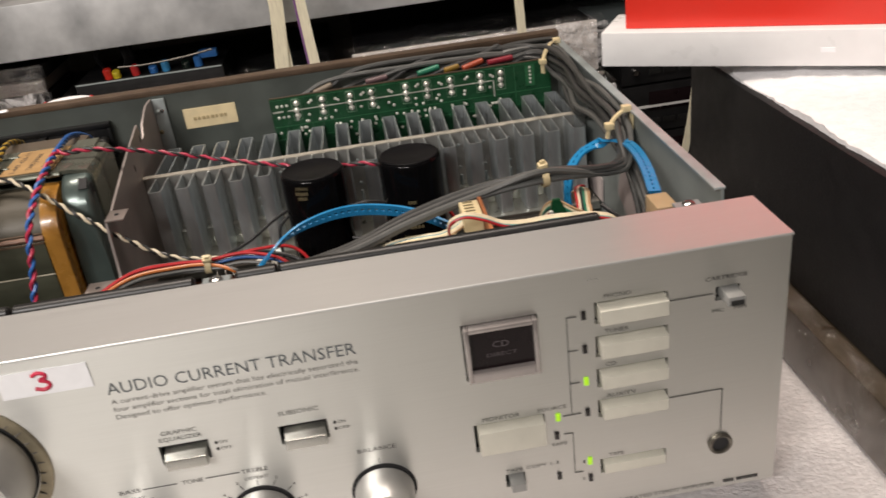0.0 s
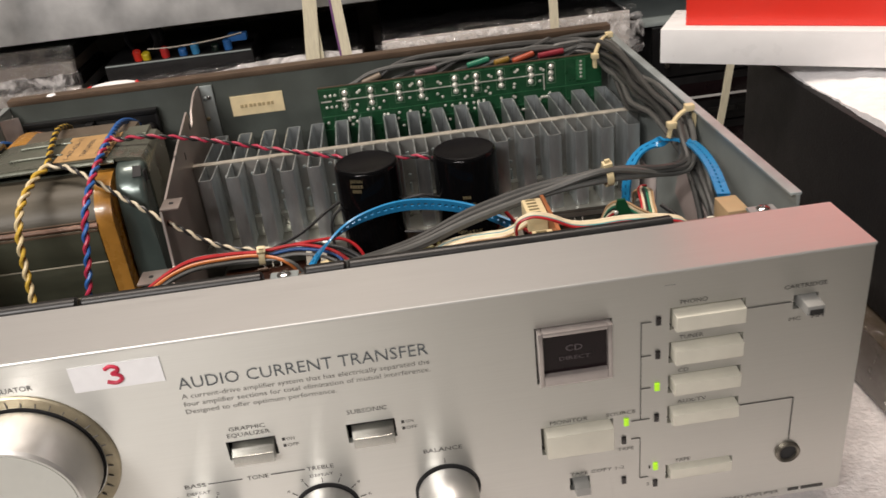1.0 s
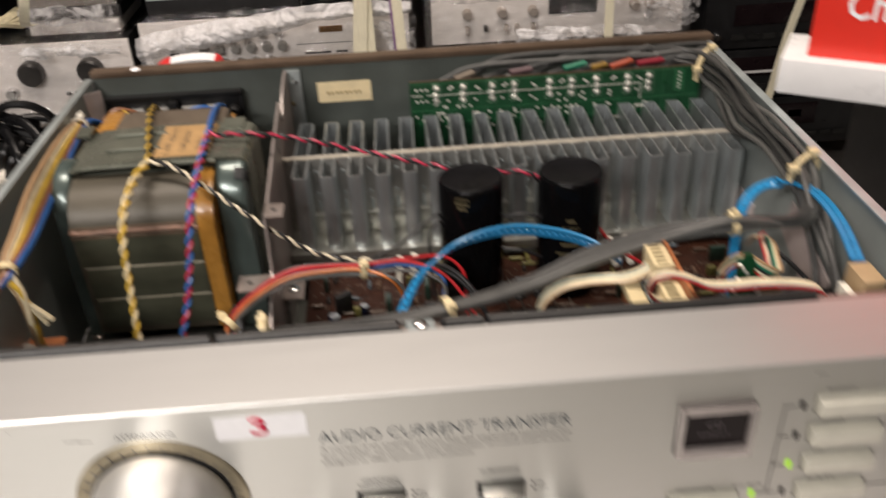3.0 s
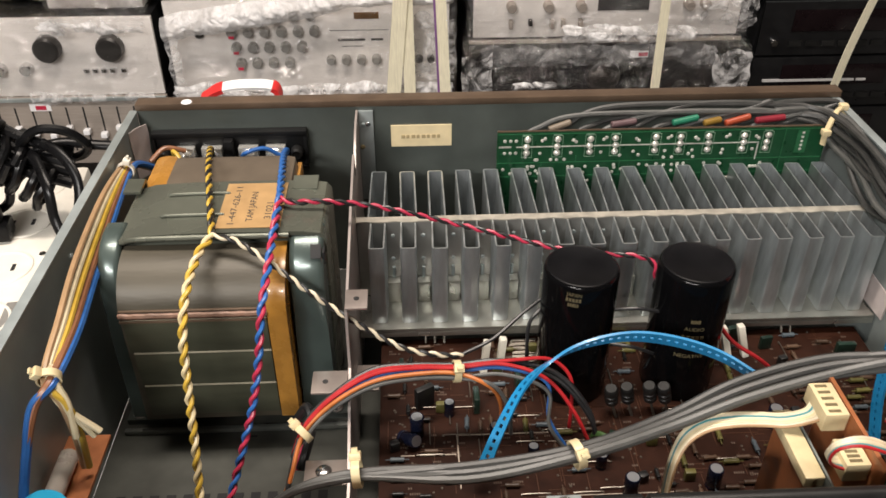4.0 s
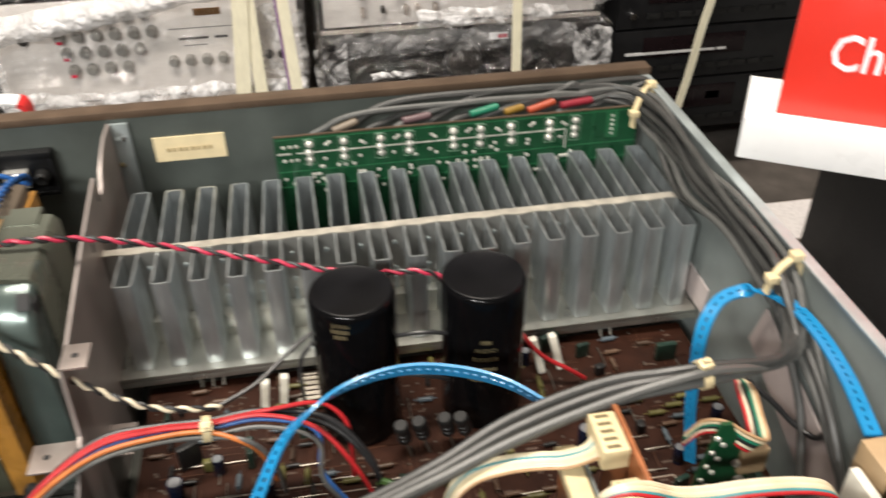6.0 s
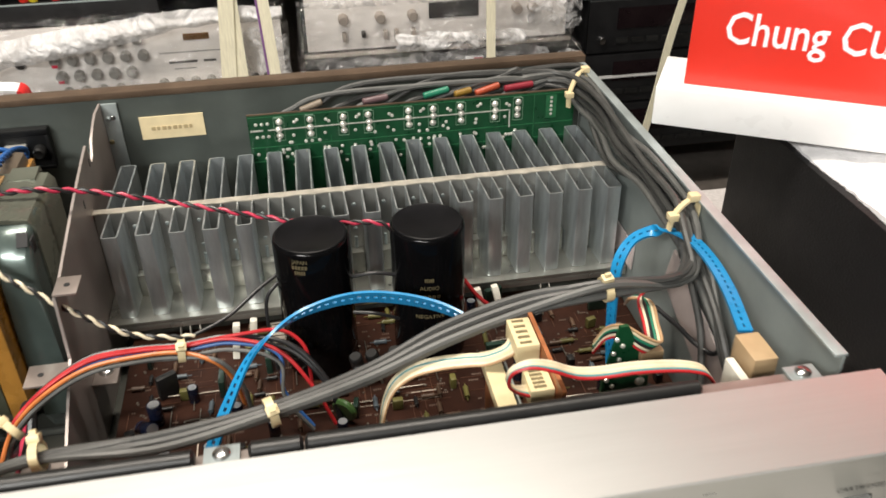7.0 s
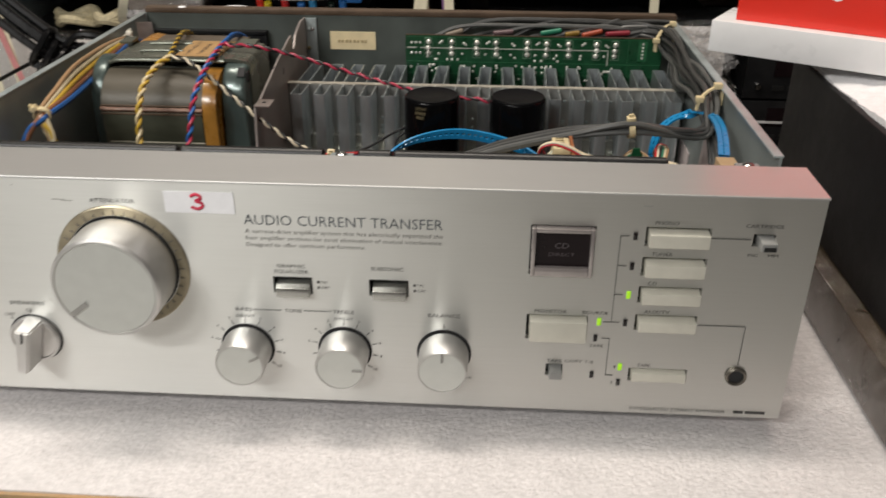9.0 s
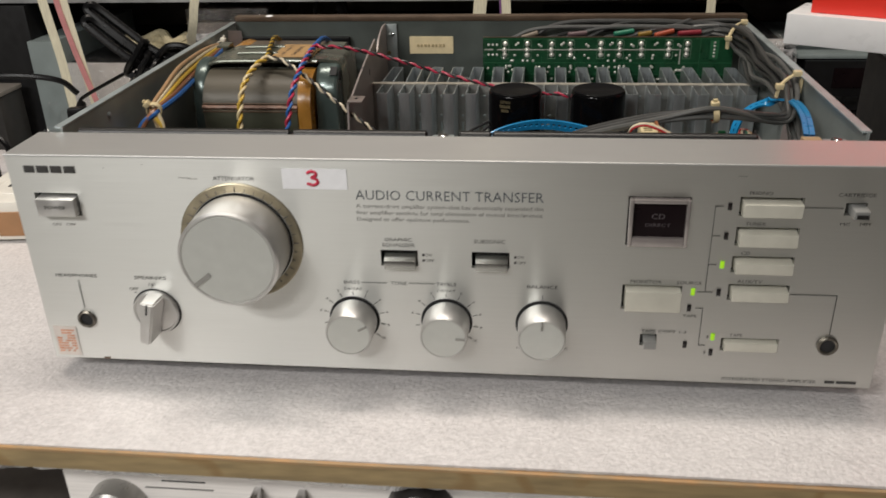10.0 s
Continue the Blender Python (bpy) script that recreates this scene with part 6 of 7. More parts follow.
wire([(0.2290, 0.1850, 0.086), (0.2230, 0.1800, 0.080), (0.2225, 0.1760, 0.062), (0.224, 0.1740, 0.042)], 0.0009, W_BLACK, amp, "thin black wire")
wire([(0.2630, 0.1800, 0.0880), (0.2740, 0.1780, 0.0900), (0.2850, 0.1790, 0.0870)], 0.0009, W_BLACK, amp, "thin black wire")
wire([(0.2630, 0.1760, 0.0700), (0.2740, 0.1740, 0.0690), (0.2850, 0.1770, 0.0620)], 0.0009, W_BLACK, amp, "thin black wire")
wire([(0.318, 0.1980, 0.072), (0.330, 0.1920, 0.056), (0.3440, 0.1880, 0.0470), (0.352, 0.188, 0.040)], 0.0011, W_RED, amp, "thin red wire")
wire([(0.1120, 0.1530, 0.0500), (0.1180, 0.1480, 0.0620), (0.1200, 0.1400, 0.0560), (0.1150, 0.1290, 0.0420)], 0.0022, W_BLACK, amp, "black wire")
wire([(0.1100, 0.1530, 0.0460), (0.1150, 0.1440, 0.0500), (0.1130, 0.1300, 0.0400)], 0.0020, W_CRIMSON, amp, "crimson wire")
# Harness running across behind the front rail.
for k, mm in enumerate((W_BLACK, W_RED, W_WHITE, W_GREEN, W_BLACK, W_CREAM, W_RED)):
    wire([(0.095, 0.068 + 0.0015 * k, 0.0650), (0.120, 0.070, 0.0830 + 0.0013 * k), (0.150, 0.0620 + 0.002 * (k % 3), 0.0920 + 0.0012 * k - 0.004), (0.185, 0.0570 + 0.0018 * (k % 4), 0.0900 + 0.001 * k), (0.222, 0.0610 + 0.002 * (k % 3), 0.0880 + 0.0008 * k),
          (0.2480, 0.0680, 0.0800), (0.2560, 0.075, 0.0560)], 0.0014, mm, amp, "thin coloured wire")

# Ribbon connectors standing on edge boards.
part("edge_board", blk((0.3272, 0.0560, 0.0378), (0.3288, 0.1018, 0.1160)), M_PCB_LIGHT, amp, "orange-brown upright board")
part("edge_board", blk((0.3105, 0.0660, 0.0378), (0.3122, 0.1000, 0.1000)), M_PCB_LIGHT, amp, "orange-brown upright board")
part("board_cap", blk((0.3075, 0.0660, 0.0960), (0.3150, 0.1000, 0.1010), 0.0008), M_NYLON, amp, "cream board holder")
part("shield", blk((0.3160, 0.060, 0.0600), (0.3168, 0.093, 0.1000)), M_SIDE_IN, amp, "small grey shield plate")
for y0, y1, z in ((0.0820, 0.0990, 0.1075), (0.0620, 0.0745, 0.1035)):
    c = part("ribbon_plug", blk((0.3178, y0, z), (0.3268, y1, z + 0.0085), 0.0006), M_NYLON, amp, "cream ribbon plug")
    bm = bmesh.new()
    for k in range(5):
        yy = y0 + 0.002 + k * (y1 - y0 - 0.004) / 4
        box(bm, (0.3195, yy - 0.0006, z + 0.0085), (0.3240, yy + 0.0006, z + 0.0088))
    part("contacts", bm, M_GOLD, c)
for k, mm in enumerate((W_TAN, W_WHITE, W_CREAM, W_PALE_YELLOW, W_WHITE, W_TEAL, W_WHITE, W_CREAM)):
    d = 0.00098 * (k - 3.5)
    wire([(0.3195, 0.0905 + d * 1.7, 0.1120), (0.3160, 0.0893 + d, 0.1085), (0.3085, 0.0912 + d, 0.1042), (0.3006, 0.0932 + d, 0.1030), (0.2900, 0.0942 + d, 0.1022), (0.2790, 0.0940 + d, 0.1000), (0.2710, 0.0915 + d, 0.0945), (0.2665, 0.0870 + d, 0.0830), (0.2650, 0.083 + d, 0.0640)],
         0.00052, mm, amp, "conductor of a flat ribbon cable", "ribbon_conductor")
for k, mm in enumerate((W_WHITE, W_CREAM, W_WHITE, W_CREAM, W_TEAL, W_RED)):
    d = 0.00105 * (k - 2.5)
    wire([(0.3195, 0.0665 - d * 1.2, 0.1080), (0.3130, 0.0640 - d * 0.6, 0.1120), (0.3092, 0.0615 - d * 0.5, 0.1180), (0.3100, 0.0600 - d * 0.5, 0.1245), (0.3160, 0.0595 - d * 0.7, 0.1270), (0.3235, 0.0595 - d, 0.1250), (0.3325, 0.0595 - d, 0.1205), (0.3415, 0.0590 - d, 0.1195),
          (0.3530, 0.0585 - d, 0.1200), (0.3640, 0.0580 - d, 0.1195), (0.3735, 0.0570 - d, 0.1185), (0.3800, 0.0560 - d, 0.1160), (0.3850, 0.0550 - d, 0.1080)], 0.00062, mm, amp, "conductor of a white ribbon cable", "ribbon_conductor")
part("power_resistor", rod((0.3020, 0.0700, 0.0560), (0.3020, 0.0860, 0.0600), 0.0042, 16, 0.001), M_RES_BLUE, amp, "blue-grey power resistor")
gt = part("green_edge_board", prism(bmesh.new(), [(0.3540, 0.0380), (0.3780, 0.0380), (0.3745, 0.0880), (0.3635, 0.1150), (0.3600, 0.1150), (0.3552, 0.0900)], 0.0868, 0.0884, "y"), M_GREEN, amp, "small green upright board with a pointed top")
for k in range(8):
    place("solder_joint", small, gt, pose(0.3592 - 0.0004 * k + 0.0030 * (k % 2), 0.0868, 0.1090 - 0.0034 * k, 0, 0, 0))
for x, z in ((0.3690, 0.0950), (0.3710, 0.0860), (0.3660, 0.0800)):
    place("solder_joint", joint, gt, pose(x, 0.0868, z, 0, 0, 0))
for k, mm in enumerate((W_RED, W_WHITE, W_BLACK, W_GREEN, W_CREAM, W_TAN)):
    d = 0.00115 * (2.5 - k)
    wire([(0.3830 + d, 0.1290, 0.0950 + d), (0.3805 + d, 0.1190, 0.1040 + d * 0.4), (0.3795 - d, 0.1095, 0.1080 + d * 0.2), (0.3765 - d, 0.0950, 0.1075), (0.3745 - d, 0.0862, 0.1040 - d * 0.6), (0.3690 - d * 0.4, 0.0862, 0.1065 - d), (0.3630, 0.0900, 0.1100 - d), (0.3580, 0.0950, 0.1060 - d), (0.3550, 0.099, 0.0960 - d)],
         0.00062, mm, amp, "conductor of a folded many-coloured ribbon cable", "ribbon_conductor")
part("plug", blk((0.3690, 0.0850, 0.0900), (0.3790, 0.0895, 0.1020), 0.0012), M_TAN_PLUG, amp, "tan plug on the green board")
wire([(0.3950, 0.1300, 0.0880), (0.4024, 0.1217, 0.0828), (0.4080, 0.1140, 0.0780), (0.4123, 0.1070, 0.0769), (0.4132, 0.1030, 0.0810), (0.4116, 0.1009, 0.0881)], 0.0011, W_BLACK, amp, "black wire bent like a hook")
part("side_bracket", prism(bmesh.new(), [(0.1620, 0.0780), (0.1560, 0.0990), (0.0800, 0.0720), (0.1000, 0.0500)], 0.4138, 0.4148), mat("dull_pinkish_plate", (0.42, 0.355, 0.335), 0.5, 0.1, 0.1, 60, 0.04, 300, stain=0.2), amp, "dull pinkish slanting bracket on the side wall")

# ---- on the table beside the amplifier ----
# Red sign on a white block, turned a little towards the aisle.
SIGN = pose(0.4234, 0.2193, 0.1342, 0, 0, -30)
sign = thing("tabletop_sign", (0.47, 0.215, 0.1342), "red acrylic sign with white letters on a white block", "sign")
part("base", blk((0, 0, 0), (0.30, 0.046, 0.0198), 0.0008, SIGN), M_SIGN_WHITE, sign, "white acrylic base block")
part("red_panel", blk((0.0125, 0.0085, 0.0199), (0.29, 0.0125, 0.125), 0.0006, SIGN), M_SIGN_RED, sign, "glossy red acrylic panel")
right, up = (SIGN.to_3x3() @ Vector((1, 0, 0))), Vector((0, 0, 1))
o = SIGN @ Vector((0.0282, 0.0079, 0.0430))
lettering("Chung C\u01b0", o, 0.0736, 0.0152, M_STICKER, sign, right, up, heavy=0.012, label="white lettering")
part("white_fleck", blk((0.118, -0.0006, 0.0078), (0.125, 0.0001, 0.0102), 0, SIGN), M_STICKER, sign)

# Black loudspeaker cabinet on a wrapped board, with a fluffy sheet on top.
board = thing("wrapped_board", (0.62, 0.10, 0.0), "flat brown board wrapped in clear film under a black cabinet", "board")
core = blk((0.4795, -0.045, 0.0004), (0.78, 0.285, 0.0330), 0.002)
part("board", core, M_CARTON, board)


def wrap_at(u, v):
    y = -0.047 + 0.334 * v
    x, z = (0.4782, 0.001 + 0.0335 * u * 2) if u < 0.5 else (0.4782 + 0.012 * (u - 0.5) * 2, 0.0345)
    j = 0.0011 * noise.noise((u * 6, y * 45, 1.0)) + 0.0005 * noise.noise((u * 20, y * 160, 7.0))
    return (x + (j if u < 0.5 else 0) - 0.0007, y, z + (abs(j) if u >= 0.5 else 0))


part("film", sheet(bmesh.new(), 12, 160, wrap_at), clear_film("board_film", 0.90, 0.14, 40.0), board, "clear crinkled film")
cab = thing("loudspeaker_cabinet", (0.62, 0.10, 0.0331), "plain black vinyl loudspeaker cabinet lying on its side", "loudspeaker")
part("side_panel", blk((0.4900, -0.0440, 0.0345), (0.5040, 0.2500, 0.1235), 0.0022), M_BLACKBOX, cab)
part("top_panel", blk((0.5044, -0.0430, 0.1115), (0.775, 0.2490, 0.1230), 0.0015), M_BLACKBOX, cab)
part("body", blk((0.5044, -0.0400, 0.0350), (0.774, 0.2480, 0.1112)), M_BLACKBOX, cab)


def fluff_at(u, v):
    x, y = 0.4935 + 0.27 * u, -0.040 + 0.286 * v
    n = noise.noise((x * 22, y * 22, 0.7)) * 0.0022 + noise.noise((x * 130, y * 130, 3.1)) * 0.0014
    edge = (0.0016 * noise.noise((y * 30, 2.0, 0)) + 0.0012 * noise.noise((y * 240, 4.0, u * 9))) * (1 - u)
    return (x + edge, y, 0.1296 + n - 0.0040 * math.exp(-u * 26))


bm = sheet(bmesh.new(), 110, 120, fluff_at)
r = bmesh.ops.extrude_face_region(bm, geom=bm.faces[:])
for g in r["geom"]:
    if isinstance(g, bmesh.types.BMVert):
        g.co.z = 0.1237
bmesh.ops.recalc_face_normals(bm, faces=bm.faces)
tagged(part("fluffy_foam", bm, M_FLUFF), "fluffy white foam sheet on the black cabinet", "foam sheet")

# Ivory power strip with plugs.
PS = pose(-0.1080, 0.2600, 0.0, 0, 0, 6)
strip = thing("power_strip", (-0.108, 0.26, 0.0), "ivory plastic power strip with black plugs, on the foam", "power strip")
part("body", blk((-0.055, -0.095, 0.0003), (0.055, 0.170, 0.032), 0.005, PS), M_STRIP, strip)
part("seam", blk((-0.0556, -0.0956, 0.015), (0.0556, 0.1706, 0.0158), 0.0002, PS), M_NYLON, strip)
# No hollow here: the recess's shade is a thin brown block.
part("end_recess", blk((-0.034, -0.0960, 0.005), (-0.008, -0.0950, 0.024), 0.0003, PS), M_CARDBOARD, strip, "brown block painted as a shaded recess in the strip's end")
for i, x in enumerate((-0.028, 0.026)):
    for y in (-0.062, -0.010, 0.042, 0.094, 0.142):
        bm = lathe(bmesh.new(), PS @ Vector((x, y, 0.0321)), (0, 0, 1), [(0, 0.0185), (0.0008, 0.0180), (0.0009, 0.0168), (0.0002, 0.0162), (0.0002, 0)], 28)
        part("outlet", bm, M_STRIP, strip)
        for q in (-0.0065, 0.0065):
            part("slot", blk((x + q - 0.0011, y - 0.0034, 0.0324), (x + q + 0.0011, y + 0.0034, 0.0327), 0, PS), M_DARK, strip)
part("maker_mark", blk((0.038, -0.040, 0.0321), (0.044, 0.006, 0.0325), 0.0002, PS), M_CLEAR_KNOB, strip, "smudged grey printed mark")
part("fixing_screw", rod(PS @ Vector((0.047, 0.055, 0.0319)), PS @ Vector((0.047, 0.055, 0.0328)), 0.0022, 14, 0.0003), M_CHROME, strip)


def flat_cord(pts, r):
    """A flat two-core cord along a line."""
    path = spline(pts, 8)
    bm = bmesh.new()
    rings = []
    for p, (a, b) in zip(path, sides(path)):
        rings.append([bm.verts.new(p + a * r * 1.0 * math.cos(k * math.pi / 5) + b * r * 0.56 * math.sin(k * math.pi / 5)) for k in range(10)])
    for u, v in zip(rings, rings[1:]):
        for k in range(10):
            bm.faces.new((u[k], u[(k + 1) % 10], v[(k + 1) % 10], v[k]))
    bm.faces.new(rings[0][::-1])
    bm.faces.new(rings[-1])
    return bm


for n, (x, y, a) in enumerate(((-0.104, 0.338, 10), (-0.142, 0.318, 14))):
    base = Vector((x, y, 0.0331))
    plug = thing("plug", tuple(base), "black mains plug pushed into the ivory power strip", "plug", "mains plugs")
    pm = Matrix.Translation(base) @ pose(0, 0, 0, -a * 0.4, 0, a)
    bm = blk((-0.0125, -0.009, 0.0), (0.0125, 0.009, 0.012), 0.003, pm)
    box(bm, (-0.0085, -0.006, 0.011), (0.0085, 0.006, 0.024), 0.003, pm)
    part("plug_body", bm, M_RUBBER, plug)
    p = pm @ Vector((0, 0.003, 0.018))
    part("cord_grip", rod(p, pm @ Vector((0, 0.016, 0.024)), 0.0042, 14, 0.001), M_RUBBER, plug)
    p = pm @ Vector((0, 0.015, 0.024))
    part("cord", flat_cord([p, p + Vector((0.002, 0.008, 0.006)), (-0.092 + 0.004 * n, 0.376 - 0.004 * n, 0.086 + 0.003 * n), (-0.080 + 0.004 * n, 0.360, 0.096), (-0.060, 0.350, 0.094), (-0.056, 0.356, 0.086)], 0.0027), M_RUBBER, plug)


def cord(pts, r, label):
    return tagged(part("mains_cable", flat_cord(pts, r), M_RUBBER), label, "cable", "black cables")


rk = random.Random(5)


def round_cord(pts, r, label):
    return tagged(wire(pts, r, M_RUBBER, None, name="mains_cable"), label, "cable", "black cables")


# The knot: turns wound round the folded cable, which sticks out at one end.
along = Vector((-0.80, -0.05, 0.55)).normalized()
over = along.cross(Vector((0, 1, 0))).normalized()
away = along.cross(over)
for k in range(6):
    mid = Vector((-0.0925, 0.350, 0.0920)) - along * 0.0072 * k + Vector((0, 0, -0.0022 * k))
    turn = [mid + over * math.cos(a) * (0.0155 + 0.0025 * rk.uniform(-1, 1)) + away * math.sin(a) * 0.0140 + along * (0.0040 * a / 6.3 + 0.0015 * rk.uniform(-1, 1)) for a in [2 * math.pi * i / 9 + k for i in range(10)]]
    round_cord(turn, 0.0030, "turn of a knotted black mains cable behind the power strip")
for q, h in ((0.0, 0.0), (-0.0050, -0.0105)):
    o = Vector((q * 0.4 + 0.009, q, h))
    round_cord([Vector(p) + o for p in ((-0.055, 0.352, 0.078), (-0.085, 0.351, 0.090), (-0.112, 0.350, 0.110), (-0.136, 0.350, 0.131), (-0.1405, 0.3505, 0.1365), (-0.1370, 0.352, 0.1395), (-0.130, 0.354, 0.1345), (-0.108, 0.354, 0.116), (-0.085, 0.354, 0.098), (-0.055, 0.355, 0.085))],
               0.0037, "folded black cable sticking up behind the power strip")
round_cord([(-0.098, 0.356, 0.080), (-0.106, 0.352, 0.066), (-0.112, 0.350, 0.056), (-0.104, 0.352, 0.046), (-0.094, 0.352, 0.052), (-0.090, 0.352, 0.066), (-0.086, 0.354, 0.080)], 0.0030, "loop of black cable hanging from the knot")
round_cord([(-0.075, 0.350, 0.094), (-0.062, 0.350, 0.104), (-0.046, 0.352, 0.102), (-0.036, 0.356, 0.090), (-0.044, 0.360, 0.080), (-0.062, 0.360, 0.078)], 0.0030, "loop of black cable beside the knot")
cord([(-0.068, 0.352, 0.090), (-0.052, 0.358, 0.091), (-0.035, 0.362, 0.087), (-0.015, 0.364, 0.083), (0.010, 0.366, 0.070), (0.060, 0.368, 0.040), (0.075, 0.368, 0.004)], 0.0034, "flat grey-black mains cable running off behind the amplifier")
cord([(-0.070, 0.348, 0.088), (-0.064, 0.342, 0.087), (-0.054, 0.325, 0.076), (-0.052, 0.318, 0.058), (-0.044, 0.311, 0.049), (-0.037, 0.320, 0.064), (-0.037, 0.330, 0.080), (-0.047, 0.340, 0.092), (-0.060, 0.348, 0.096)], 0.0034,
     "loop of black cable hanging over the power strip")
round_cord([(-0.30, 0.30, 0.060), (-0.235, 0.30, 0.083), (-0.190, 0.30, 0.090), (-0.150, 0.31, 0.084), (-0.138, 0.318, 0.070)], 0.0026, "black cord arching over to a plug")
round_cord([(-0.30, 0.26, 0.085), (-0.235, 0.26, 0.078), (-0.200, 0.255, 0.060), (-0.186, 0.25, 0.035), (-0.182, 0.245, 0.006)], 0.0036, "black cord beside the power strip")
round_cord([(-0.29, 0.30, 0.030), (-0.225, 0.28, 0.050), (-0.190, 0.275, 0.040), (-0.176, 0.27, 0.006)], 0.0030, "black cord beside the power strip")

# Dark cases at the far end of the rack.
unit = thing("grey_equipment", (-0.70, 1.02, -0.46), "dark grey equipment case standing at the end of the rack", "equipment case")
part("case", blk((-0.95, 0.985, -0.4595), (-0.672, 1.058, -0.125), 0.003), mat("dark_grey_case", (0.055, 0.052, 0.05), 0.4, 0.2, 0.15, 50, 0.05, 300), unit)
part("top_plate", blk((-0.95, 0.983, -0.1249), (-0.670, 1.059, -0.117), 0.002), mat("grey_front", (0.34, 0.31, 0.28), 0.4, 0.3, 0.1, 60), unit)
tall = thing("tall_case", (-0.85, 1.2, -0.46), "tall dark equipment case with a thin bright trim line", "equipment case")
part("case", blk((-1.10, 1.085, -0.4595), (-0.648, 1.40, 0.015), 0.003), M_BLACK_CASE, tall)
part("trim", blk((-0.750, 1.0825, -0.30), (-0.746, 1.0848, -0.02)), M_FLANGE, tall, "thin bright trim line")
pan = thing("blue_grey_case", (-0.62, 1.2, -0.46), "pale blue-grey equipment case between the dark cases", "equipment case")
part("case", blk((-0.652, 1.075, -0.4595), (-0.600, 1.40, -0.046), 0.002), M_BLUE_GREY, pan)

# Red and white carrying strap behind the amplifier.
hoop = thing("carry_strap", (0.066, 0.365, 0.0), "white carrying strap with red ends, arching up behind the amplifier", "strap")
ring = spline([(0.0300, 0.372, 0.0010), (0.0320, 0.370, 0.060), (0.0365, 0.367, 0.1080), (0.0430, 0.366, 0.1180), (0.0540, 0.366, 0.1232), (0.0700, 0.365, 0.1250), (0.0830, 0.366, 0.1232), (0.0868, 0.366, 0.1180), (0.0872, 0.367, 0.1080),
               (0.0900, 0.370, 0.060), (0.0900, 0.372, 0.0010)], 8)
part("strap", band(ring, 0.0085, (0, 1, 0.25), 0.0016, 1), M_SIGN_WHITE, hoop)
part("red_end", band(ring[18:32], 0.0092, (0, 1, 0.25), 0.0030, 1), M_REDTAPE, hoop, "red sleeve")
part("red_end", band(ring[48:62], 0.0092, (0, 1, 0.25), 0.0030, 1), M_REDTAPE, hoop, "red sleeve")
# Cardboard scrap between the power strip and the amplifier.
scrap = thing("cardboard_box", (-0.033, 0.32, 0.0), "low brown cardboard box between the power strip and the amplifier", "cardboard box")
part("box", blk((-0.052, 0.262, 0.0006), (-0.012, 0.368, 0.0360), 0.0008), M_CARDBOARD, scrap)
part("flap", blk((-0.0515, 0.262, 0.0362), (-0.0125, 0.312, 0.0376), 0.0004), M_CARDBOARD, scrap)
tagged(part("foam_scrap", blk((-0.050, 0.150, 0.0006), (-0.014, 0.2605, 0.0330), 0.004), M_FOAM), "block of white packing foam beside the power strip", "foam block")
# Pale flap folded into the rear corner of the chassis.
bm = sheet(bmesh.new(), 8, 14, lambda u, v: (0.0134 + 0.0040 * u * u + 0.0006 * noise.noise((u * 3, v * 3, 9)), 0.2950 + 0.0190 * u, 0.0980 + 0.0305 * v - 0.004 * u))
r = bmesh.ops.extrude_face_region(bm, geom=bm.faces[:])
bmesh.ops.translate(bm, verts=[g for g in r["geom"] if isinstance(g, bmesh.types.BMVert)], vec=(0.0005, -0.0003, 0))
bmesh.ops.recalc_face_normals(bm, faces=bm.faces)
part("corner_flap", bm, M_PINKPLATE, amp, "pale plastic flap in the chassis corner")

# Packing straps that hang in front of the rack.
STRAPS = [((0.1590, 1.040), 0.021, 0.030, M_STRAP), ((0.1690, 1.046), 0.017, -0.004, M_STRAP), ((0.2148, 0.990), 0.017, -0.016, M_STRAP), ((0.5328, 1.026), 0.014, -0.006, M_STRAP)]


def strap(x, y, wide, lean, material, label, z0=-0.46, z1=0.60):
    pts = [(x - lean * 1.2, y + 0.004, z0), (x - lean * 0.6, y, -0.25), (x, y, -0.06), (x + lean * 0.5, y + 0.002, 0.12), (x + lean, y, z1)]
    ob = part("packing_strap", band(pts, wide, (1, 0.15, 0), 0.0012), material)
    return tagged(ob, label, "strap", "packing straps")


